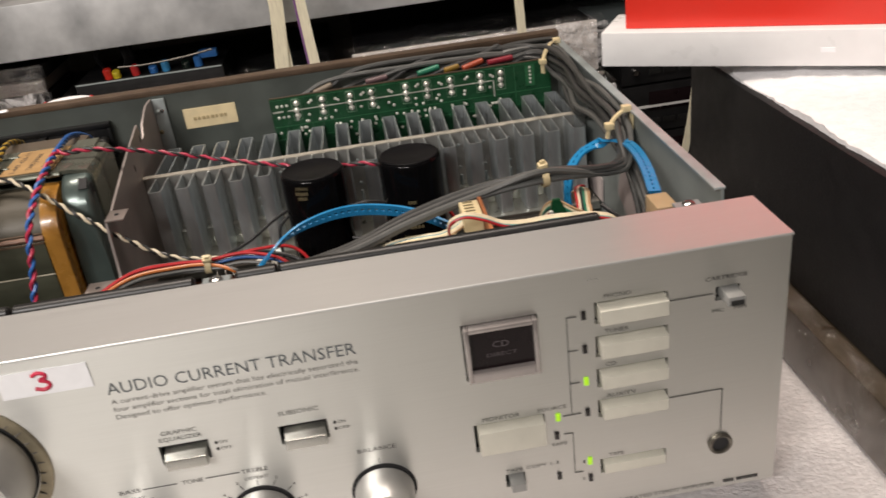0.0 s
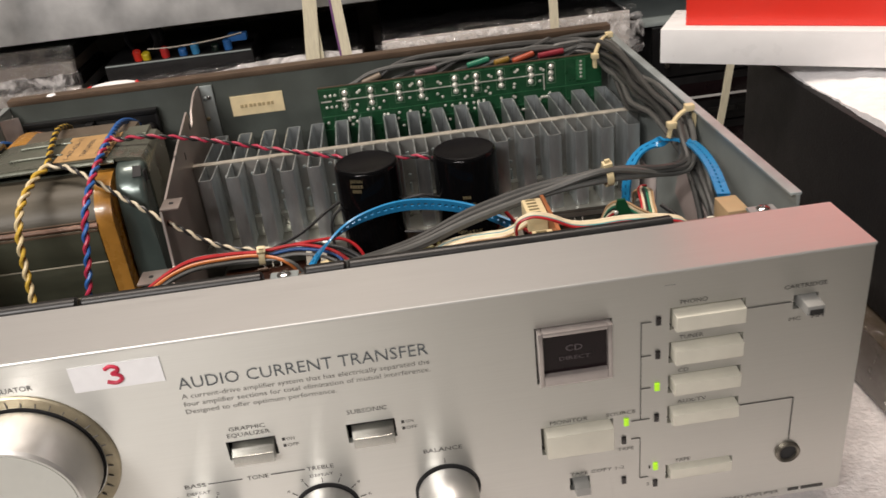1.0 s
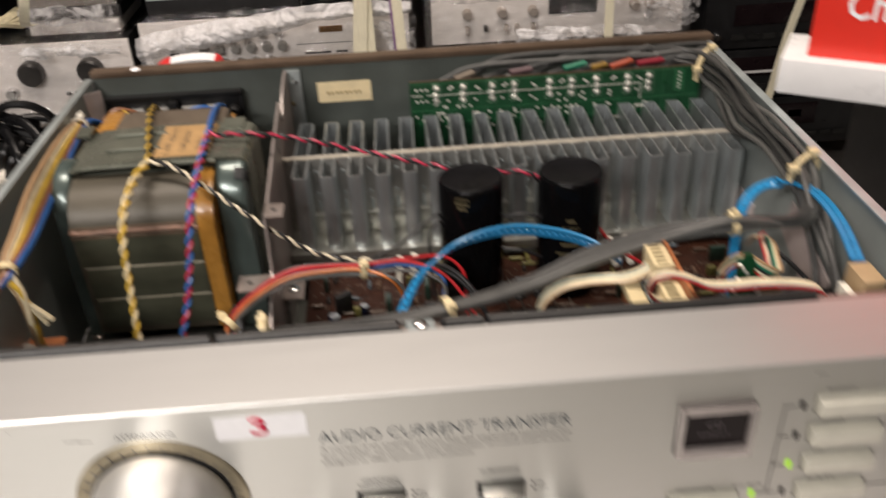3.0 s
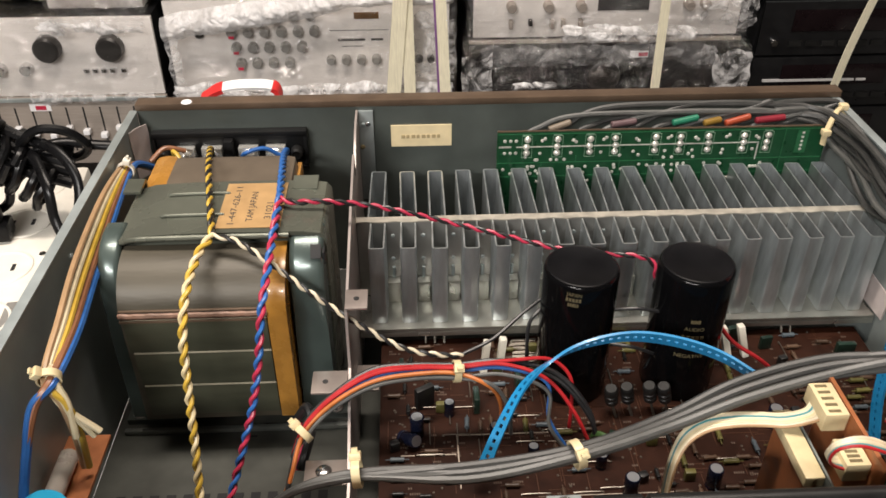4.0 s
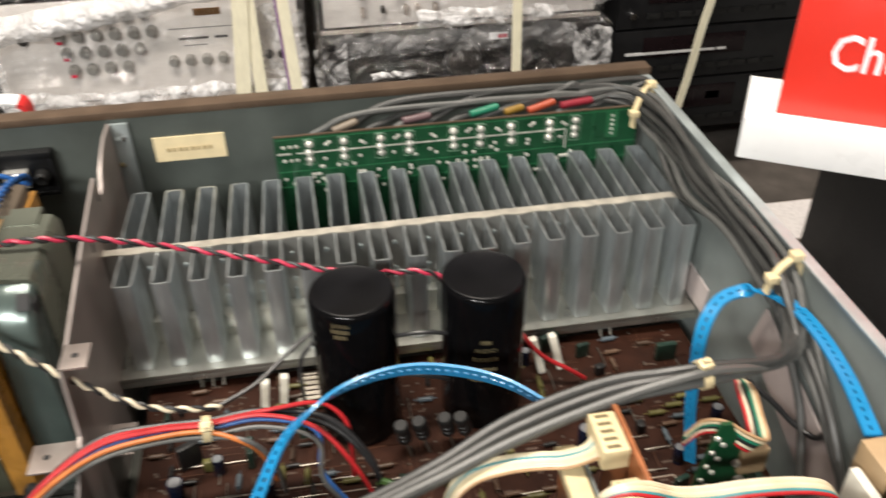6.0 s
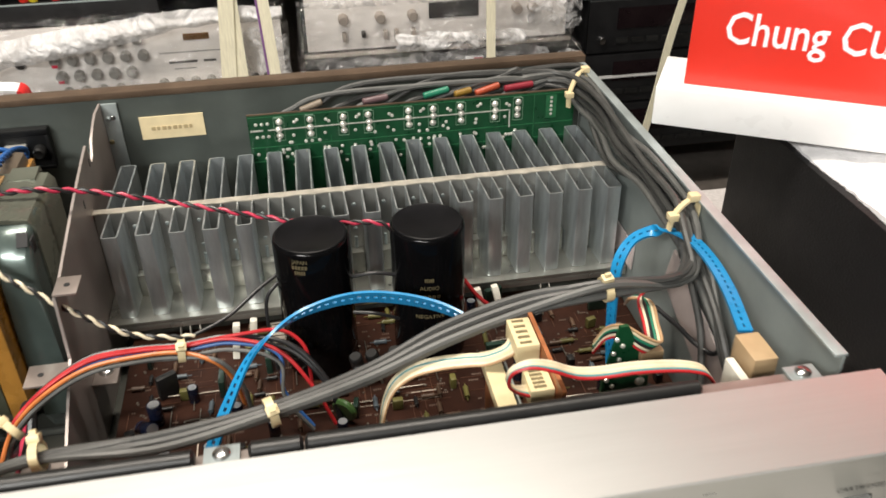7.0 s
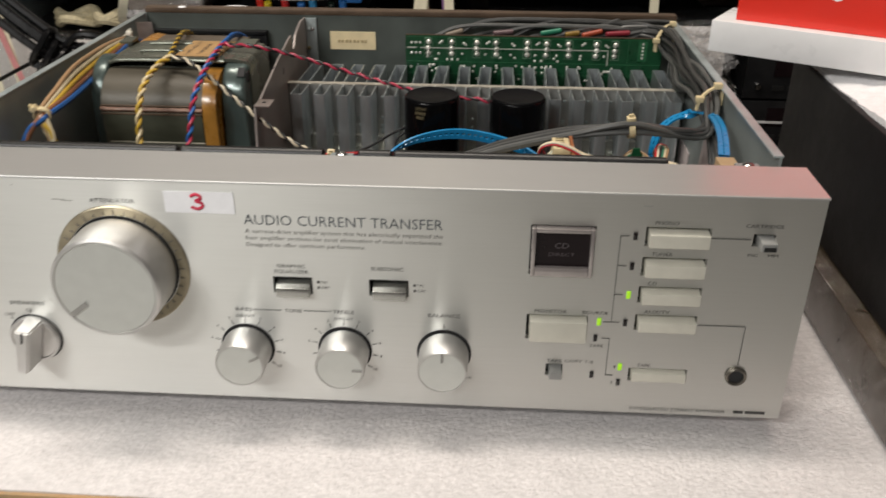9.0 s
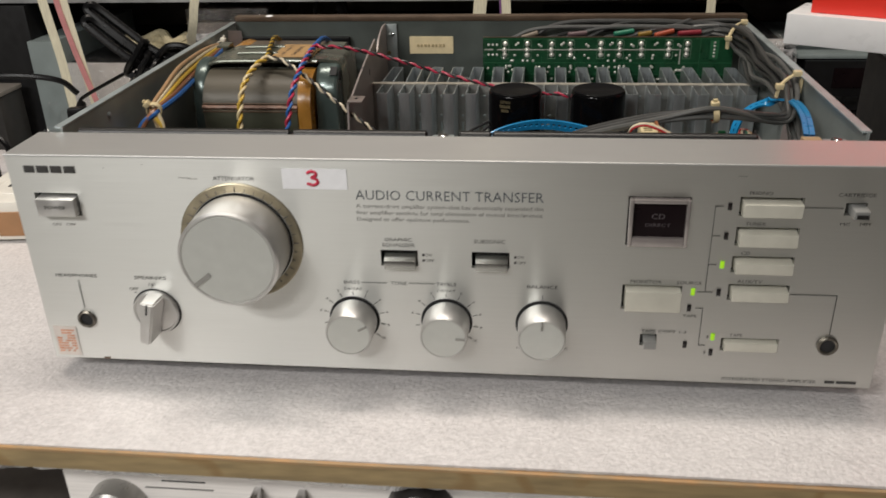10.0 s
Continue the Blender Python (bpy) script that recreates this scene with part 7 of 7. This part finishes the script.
for (x, y), w, ln, mm in STRAPS:
    strap(x, y, w, ln, mm, "cream plastic packing strap hanging down from the rack")
strap(0.2068, 0.988, 0.003, -0.014, M_PURPLE, "thin purple cord beside the packing strap")
for pts, mm, w in (([(0.770, 1.02, -0.40), (0.790, 1.02, -0.28), (0.802, 1.02, -0.21), (0.812, 1.02, -0.13), (0.832, 1.02, -0.03), (0.90, 1.02, 0.3)], M_STRAP, 0.014),
                   ([(-0.5250, 1, -0.45), (-0.5380, 1, -0.22), (-0.5450, 1, -0.145), (-0.5490, 1, -0.055), (-0.5650, 1, 0.1), (-0.5900, 1, 0.5)], M_STRAP, 0.015),
                   ([(-0.4640, 0.995, -0.45), (-0.4920, 0.995, -0.2), (-0.5000, 0.995, -0.145), (-0.5140, 0.995, -0.02), (-0.5240, 0.995, 0.1), (-0.5440, 0.995, 0.5)], M_STRAP, 0.013),
                   ([(-0.4460, 0.99, -0.45), (-0.4780, 0.99, -0.18), (-0.4910, 0.99, -0.145), (-0.5200, 0.99, -0.02), (-0.5340, 0.99, 0.1), (-0.5560, 0.99, 0.5)], M_PINK, 0.009),
                   ([(-0.345, 1.10, -0.060), (-0.335, 1.06, -0.050), (-0.320, 1.02, -0.03), (-0.301, 1.0, 0.018), (-0.285, 1.0, 0.12), (-0.26, 1.0, 0.5)], M_STRAP, 0.014)):
    ob = part("packing_strap", band(pts, w, (1, 0.2, 0), 0.0012), mm)
    tagged(ob, ("pink" if mm is M_PINK else "cream") + " plastic packing strap hanging down in front of the rack", "strap", "packing straps")

# Amplifier stored under the shelf.
low = thing("stored_amplifier", (0.2, 0.12, -0.225), "silver amplifier stored on the board below, under film", "amplifier")
part("case", blk((0.015, -0.022, -0.222), (0.42, 0.30, -0.032), 0.003), M_BLACK_CASE, low)
part("front_panel", blk((0.010, -0.034, -0.220), (0.425, -0.0225, -0.030), 0.002), M_ALU_FACE, low, "dull silver front panel")
for x, z, r in ((0.040, -0.060, 0.016), (0.206, -0.052, 0.018)):
    part("control_knob", lathe(bmesh.new(), (x, -0.034, z), (0, -1, 0), [(0, r), (0.012, r * 0.96), (0.014, r * 0.85), (0.014, 0)], 36), M_CLEAR_KNOB if x < 0.1 else M_SMALL_KNOB, low)
for x in (0.119, 0.143):
    part("lever", blk((x - 0.002, -0.044, -0.056), (x + 0.002, -0.034, -0.044), 0.0008), M_CHROME, low)
print_bar(0.066, 0.090, -0.0440, -0.0432, -0.0344, M_INK, low)
print_bar(0.056, 0.094, -0.0490, -0.0482, -0.0344, M_INK_SOFT, low)
part("film", sheet(bmesh.new(), 90, 8, lambda u, v: (-0.055 + 0.48 * u, -0.0365 + 0.02 * v, -0.0288 + 0.002 * noise.noise((u * 40, v * 3, 2)))), M_FILM_DENSE, low, "clear crinkled film")

# ---- equipment on the rack behind ----
def film_over(parent, x0, x1, y, z0, z1, seed, bulge=0.012, dense=False, nx=60, nz=34, sag=0.0):
    """Clear film stretched over the front and folded back over the top of a unit."""
    def at(u, v):
        n = noise.noise((u * 7 + seed, v * 5, seed)) + 0.5 * noise.noise((u * 19, v * 13 + seed, 4.0)) + 0.25 * noise.noise((u * 45, v * 33, seed))
        x = x0 + (x1 - x0) * u + 0.006 * noise.noise((v * 6, seed, 1))
        if v < 0.72:
            edge = 1 + 2.2 * math.exp(-v * 16) + 1.4 * math.exp(-u * 18) + 1.0 * math.exp((u - 1) * 22)
            return (x, y - 0.010 - bulge * abs(n) * edge, z0 + (z1 - z0) * v / 0.72 + 0.003 * n - sag * u * v)
        k = (v - 0.72) / 0.28
        return (x, y - 0.010 + 0.10 * k, z1 + 0.004 + 0.008 * abs(n) - sag * u * v)
    return part("film", sheet(bmesh.new(), nx, nz, at), M_FILM_DENSE if dense else M_FILM, parent, "crinkled clear packing film")


def fold(parent, x0, x1, z0, z1, y, seed, material=None, bulge=0.010):
    """A bunched fold of film in front of a unit, with a ragged outline."""
    wide, tall = x1 - x0, z1 - z0

    def at(u, v):
        zc, zh = (z0 + z1) / 2 + 0.10 * tall * noise.noise((u * wide * 22, seed, 7)), tall / 2 * (0.85 + 0.5 * noise.noise((u * wide * 26, seed, 3)))
        x, z = x0 + wide * u + 0.006 * noise.noise((v * 5, seed, 5)), zc + zh * (2 * v - 1)
        n = noise.noise((x * 38 + seed, z * 38, seed)) + 0.5 * noise.noise((x * 95, z * 95 + seed, 2.0))
        return (x, y - 0.026 - bulge * (abs(n) + 0.6 * math.sin(math.pi * v)), z)
    return part("film_fold", sheet(bmesh.new(), max(12, int(wide / 0.003)), max(10, int(tall / 0.003)), at), material or M_MILKY, parent, "bunched packing film with glints painted white")


def drape(parent, x0, x1, top, bottom, y, seed):
    """A puffed, half-clear bag of film lying over a unit's upper edge; top and bottom give its height along it."""
    def at(u, v):
        x = x0 + (x1 - x0) * u
        z = bottom(u) + (top(u) - bottom(u)) * v + 0.003 * noise.noise((x * 30, seed, v * 2))
        n = noise.noise((x * 18, z * 24, seed)) + 0.45 * noise.noise((x * 55 + z * 40, z * 60, seed + 3)) + 0.2 * noise.noise((x * 150, z * 170, seed))
        return (x, y - 0.018 - 0.022 * math.sin(math.pi * (0.15 + 0.75 * v)) - 0.010 * n, z)
    return part("film_drape", sheet(bmesh.new(), 150, 24, at), M_DRAPE, parent, "puffed whitish film bag")


def unit_case(name, x0, x1, y, z0, z1, depth, face, label, category="amplifier"):
    ob = thing(name, ((x0 + x1) / 2, y + depth / 2, z0), label, category)
    part("case", blk((x0 + 0.004, y + 0.008, z0 + 0.001), (x1 - 0.004, y + depth, z1 - 0.002), 0.002), M_BLACK_CASE, ob)
    part("front_panel", blk((x0, y, z0 + 0.001), (x1, y + 0.0075, z1), 0.0015), face, ob)
    return ob


def face_knob(parent, x, z, y, r, d, material):
    part("control_knob", lathe(bmesh.new(), (x, y, z), (0, -1, 0), [(0, r), (d * 0.85, r * 0.95), (d, r * 0.8), (d, 0)], 20), material, parent)


# Wrapped silver mixer with rows of small knobs.
Y = 1.10
mixer = unit_case("wrapped_mixer", -0.188, 0.232, Y, -0.205, -0.060, 0.40, M_ALU_FACE, "silver karaoke mixer with rows of knobs, wrapped in clear film", "mixer")
for j, (z, n) in enumerate(((-0.082, 6), (-0.106, 6), (-0.130, 5), (-0.155, 4))):
    for i in range(n):
        face_knob(mixer, -0.096 + 0.0245 * i + 0.004 * j, z, Y, 0.0078, 0.012, M_CLEAR_KNOB)
        if i == 0:
            part("knob_mark", blk((-0.100 + 0.004 * j, Y - 0.0130, z - 0.0075), (-0.092 + 0.004 * j, Y - 0.0121, z - 0.0035)), M_RED_INK, mixer)
for i in range(4):
    face_knob(mixer, 0.052 + 0.023 * i, -0.152, Y, 0.0072, 0.012, M_CLEAR_KNOB)
    face_knob(mixer, 0.150 + 0.018 * i, -0.153, Y, 0.0060, 0.010, M_SMALL_KNOB)
face_knob(mixer, -0.140, -0.108, Y, 0.0075, 0.006, M_SMALL_KNOB)
part("badge", blk((0.090, Y - 0.0012, -0.090), (0.127, Y - 0.0002, -0.080), 0.0004), M_GOLDBADGE, mixer, "gold maker's badge")
for a, b2, z in ((0.064, 0.105, -0.124), (0.114, 0.132, -0.124), (0.070, 0.102, -0.133), (0.052, 0.140, -0.108)):
    print_bar(a, b2, z, z + (0.0035 if z == -0.124 else 0.0012), Y - 0.0004, M_INK if z == -0.124 else M_INK_SOFT, mixer)
film_over(mixer, -0.185, 0.240, Y, -0.203, -0.056, 1.3, 0.014, sag=-0.012)
fold(mixer, -0.184, 0.236, -0.212, -0.178, Y, 2.7)
fold(mixer, -0.184, -0.166, -0.190, -0.075, Y, 5.1, M_MILKY_THIN)
drape(mixer, -0.186, 0.236, lambda u: -0.072 + 0.034 * math.sin(math.pi * 0.62 * u), lambda u: -0.112 + 0.052 * min(1.0, u * 1.35), Y, 8.3)
fold(mixer, 0.150, 0.240, -0.180, -0.070, Y, 9.4, M_MILKY_THIN)
under = unit_case("wrapped_deck", -0.188, 0.232, Y + 0.002, -0.300, -0.208, 0.40, M_ALU_GREY, "grey deck under the wrapped mixer", "deck")
film_over(under, -0.194, 0.238, Y + 0.002, -0.298, -0.206, 8.1)

# Silver amplifier with two black knobs, above an equaliser with sliders.
old = unit_case("wrapped_amplifier", -0.632, -0.208, Y, -0.205, -0.082, 0.38, M_ALU_FACE, "silver amplifier with two black knobs, wrapped in clear film")
for x in (-0.366, -0.274):
    face_knob(old, x, -0.126, Y, 0.0200, 0.018, M_SMALL_KNOB)
for x in (-0.445, -0.405, -0.48):
    face_knob(old, x, -0.158, Y, 0.0095, 0.014, M_CHROME)
for x in (-0.318, -0.305, -0.292, -0.279, -0.262):
    part("push_button", blk((x - 0.004, Y - 0.006, -0.166), (x + 0.004, Y, -0.160), 0.001), M_CHROME, old)
film_over(old, -0.640, -0.212, Y, -0.200, -0.078, 4.4, 0.016)
fold(old, -0.36, -0.214, -0.098, -0.076, Y, 1.9, M_MILKY)
fold(old, -0.400, -0.214, -0.206, -0.186, Y, 7.7, M_MILKY_THIN)
eq = unit_case("equaliser", -0.640, -0.206, Y - 0.004, -0.325, -0.208, 0.36, M_ALU_GREY, "grey-brown graphic equaliser with a row of sliders", "equaliser")
part("bright_edge", blk((-0.640, Y - 0.0085, -0.214), (-0.206, Y - 0.0042, -0.208), 0.0008), M_FLANGE, eq, "bright silver top edge")
for i in range(11):
    x = -0.520 + 0.026 * i
    part("slider_slot", blk((x - 0.0012, Y - 0.0050, -0.300), (x + 0.0012, Y - 0.0042, -0.225)), M_DARK, eq)
    part("slider", blk((x - 0.005, Y - 0.016, -0.262 - 0.006 * (i % 3)), (x + 0.005, Y - 0.0052, -0.254 - 0.006 * (i % 3)), 0.0012), M_STICKER, eq)
part("price_tag", blk((-0.418, Y - 0.0056, -0.230), (-0.386, Y - 0.0043, -0.218)), M_STICKER, eq, "white price tag with red print")
part("price_print", blk((-0.409, Y - 0.0060, -0.228), (-0.393, Y - 0.0057, -0.221)), M_RED_INK, eq)

# Silver pre-amplifier on a black amplifier, both wrapped.
pre = unit_case("wrapped_preamplifier", 0.268, 0.672, Y, -0.119, -0.035, 0.36, M_ALU_FACE, "silver pre-amplifier with paired knobs, wrapped in clear film")
for x in (0.324, 0.379, 0.428, 0.590, 0.615):
    face_knob(pre, x, -0.069, Y, 0.0078, 0.016, M_ALU_GREY)
for x, mm in ((0.324, M_ALU_GREY), (0.353, M_SMALL_KNOB), (0.386, M_ALU_GREY), (0.403, M_ALU_GREY), (0.429, M_ALU_GREY)):
    part("lever", blk((x - 0.003, Y - 0.012, -0.102 if mm is M_ALU_GREY else -0.097), (x + 0.003, Y, -0.089), 0.001), mm, pre)
part("display", blk((0.454, Y - 0.002, -0.078), (0.531, Y - 0.0002, -0.053), 0.0005), M_DARK, pre, "dark dial window")
film_over(pre, 0.258, 0.682, Y, -0.119, -0.031, 2.2, 0.014)
fold(pre, 0.258, 0.682, -0.046, -0.028, Y, 3.3, M_MILKY_THIN)
fold(pre, 0.400, 0.620, -0.118, -0.090, Y, 6.2, M_MILKY)
fold(pre, 0.600, 0.684, -0.100, -0.034, Y, 8.8, M_MILKY_THIN)
blackamp = unit_case("wrapped_black_amplifier", 0.262, 0.682, Y + 0.004, -0.236, -0.121, 0.36, M_BLACK_FACE, "black amplifier with one large knob, wrapped in clear film")
face_knob(blackamp, 0.473, -0.180, Y + 0.004, 0.0270, 0.016, M_SMALL_KNOB)
for x in (0.345, 0.60, 0.63):
    face_knob(blackamp, x, -0.205, Y + 0.004, 0.0120, 0.014, M_SMALL_KNOB)
part("silver_lip", blk((0.262, Y - 0.001, -0.127), (0.682, Y + 0.0038, -0.1212), 0.001), M_ALU_GREY, blackamp)
part("price_tag", blk((0.508, Y - 0.0160, -0.146), (0.536, Y - 0.0141, -0.136)), M_STICKER, blackamp, "white price tag with red print")
part("price_print", blk((0.521, Y - 0.0164, -0.144), (0.535, Y - 0.0161, -0.138)), M_RED_INK, blackamp)
film_over(blackamp, 0.252, 0.690, Y, -0.236, -0.124, 6.6, 0.016)
fold(blackamp, 0.250, 0.296, -0.236, -0.124, Y, 1.1, M_MILKY_THIN)
fold(blackamp, 0.634, 0.692, -0.236, -0.124, Y, 4.9, M_MILKY_THIN)
fold(blackamp, 0.280, 0.640, -0.160, -0.124, Y + 0.012, 7.2, milky_film("grey_film_layers", 0.10, 0.30, 20.0))
fold(blackamp, 0.330, 0.395, -0.192, -0.176, Y, 3.9, M_MILKY)
stand2 = unit_case("black_receiver", 0.262, 0.682, Y + 0.004, -0.36, -0.239, 0.36, M_BLACK_FACE, "plain black receiver at the bottom of the stack", "receiver")

# Black decks, with a grey lid and loose cords on top.
for z0, z1, nm in ((-0.158, -0.072, "black_tape_deck"), (-0.246, -0.161, "black_cassette_deck"), (-0.34, -0.249, "black_tuner")):
    z0, z1 = z0 - 0.014, z1 - 0.014
    d = unit_case(nm, 0.712, 1.145, Y + 0.006, z0, z1, 0.37, M_BLACK_FACE, "black hi-fi deck with a dark display, in a stack", "deck")
    part("display", blk((0.760, Y + 0.0040, z0 + 0.040), (0.930, Y + 0.0058, z1 - 0.012), 0.0005), M_WINDOW, d, "dark display")
    for i in range(9):
        part("push_button", blk((0.760 + 0.026 * i, Y + 0.0030, z0 + 0.016), (0.780 + 0.026 * i, Y + 0.0058, z0 + 0.025), 0.0008), M_COMP_BLACK, d)
    face_knob(d, 0.735, z0 + 0.024, Y + 0.006, 0.006, 0.010, M_CHROME)
    if nm == "black_cassette_deck":
        part("white_trim", blk((0.732, Y + 0.0020, z0 + 0.046), (0.880, Y + 0.0056, z0 + 0.0495)), M_WHITE_BAR, d, "thin white trim line")
        part("white_trim", blk((0.884, Y + 0.0020, z0 + 0.046), (0.899, Y + 0.0056, z0 + 0.0495)), M_WHITE_BAR, d)
    if nm == "black_tuner":
        part("price_tag", blk((0.880, Y + 0.0040, z1 - 0.037), (0.904, Y + 0.0058, z1 - 0.024)), M_STICKER, d, "small white price tag")
lid = thing("grey_tray", (0.90, 1.30, -0.0858), "pale grey tray lying on the black decks", "tray")
part("plate", blk((0.700, Y + 0.015, -0.0855), (0.980, Y + 0.30, -0.076), 0.004), M_BLUE_GREY, lid)
for k in range(3):
    cord([(0.80 + 0.05 * k, 1.24, -0.068), (0.83 + 0.04 * k, 1.18, -0.060), (0.88 + 0.03 * k, 1.15, -0.066), (0.93, 1.18, -0.058 + 0.01 * k), (0.90, 1.22, -0.064), (0.86 - 0.02 * k, 1.20, -0.052), (0.95, 1.16, -0.064)], 0.0055, "loose black cord heaped on the grey tray")

# Small black box with coloured sockets on the mixer, and discs beside it.
sw = thing("socket_box", (-0.05, 1.25, -0.060), "black connection box with coloured sockets, on the wrapped mixer", "connection box")
part("box", blk((-0.172, 1.114, -0.0688), (0.062, 1.26, -0.0360), 0.002), M_BLACK_CASE, sw)
part("rim", blk((-0.170, 1.1125, -0.0385), (0.060, 1.1139, -0.0362), 0.0004), M_BLUE_GREY, sw, "grey edge of the box")
for i, (x, mm) in enumerate(((-0.119, M_SIGN_RED), (-0.106, M_YELLOW_CAP), (-0.076, M_REDTAPE), (-0.048, M_PLUG_BLUE), (-0.028, M_CAP_SKY), (0.004, M_COMP_GREEN), (0.024, M_PLUG_BLUE))):
    part("socket", rod((x, 1.126, -0.0359), (x, 1.122, -0.0190 - 0.005 * (i % 2)), 0.0068, 14, 0.0015), mm, sw, "coloured socket")
part("blue_block", blk((0.026, 1.122, -0.0240), (0.056, 1.140, -0.0125), 0.002), M_PLUG_BLUE, sw, "blue plug block")
part("rail", sweep(bmesh.new(), spline([(-0.100, 1.120, -0.0185), (-0.060, 1.119, -0.0200), (0.000, 1.119, -0.0170), (0.050, 1.120, -0.0110)], 6), 0.0016, 8), M_LEAD, sw)
cord([(-0.122, 1.130, -0.020), (-0.130, 1.126, 0.000), (-0.124, 1.128, 0.014)], 0.004, "black cord rising from the connection box")
cord([(-0.085, 1.130, -0.022), (-0.080, 1.128, -0.008), (-0.084, 1.128, 0.014)], 0.011, "thick black plug rising from the connection box")
discs = thing("wrapped_stack", (-0.30, 1.18, -0.080), "stack of shiny wrapped cases on the silver amplifier", "stack")
for k in range(4):
    part("case", blk((-0.362 + 0.004 * k, 1.125 + 0.006 * (k % 2), -0.0768 + 0.0215 * k), (-0.222 + 0.006 * (k % 2), 1.27, -0.0568 + 0.0215 * k), 0.003), (M_ALU_FACE, M_BLACK_CASE, M_ALU_GREY, M_BLACK_CASE)[k], discs)
part("film", sheet(bmesh.new(), 24, 24, lambda u, v: (-0.366 + 0.150 * u, 1.121 - 0.008 * abs(noise.noise((u * 6, v * 8, 3))), -0.076 + 0.088 * v)), M_FILM_DENSE, discs, "crinkled clear film")
fold(discs, -0.366, -0.225, -0.060, -0.030, 1.146, 6.1, M_MILKY_THIN)
rope = thing("cord_hank", (-0.42, 1.15, -0.08), "hank of cream cord lying on the silver amplifier", "cord")
for k in range(3):
    wire([(-0.50, 1.16, -0.066 + 0.010 * k), (-0.47, 1.13 + 0.008 * k, -0.052), (-0.43, 1.15, -0.062 + 0.012 * k), (-0.40, 1.12, -0.050), (-0.375, 1.14, -0.060 + 0.010 * k)], 0.0085, M_ROPE, rope, name="strand")

# Each stack of units stands as high as its lowest board lets it.
for ob, dz in ((mixer, -0.009), (under, -0.009), (old, -0.009), (eq, -0.006), (discs, -0.009), (rope, -0.009), (pre, -0.014), (blackamp, -0.015), (stand2, -0.015)):
    ob.location.z += dz

# Film hanging over the top of the amplifier stored below the shelf.
fold(low, -0.060, 0.428, -0.036, -0.021, -0.014, 12.3, M_MILKY, 0.004)
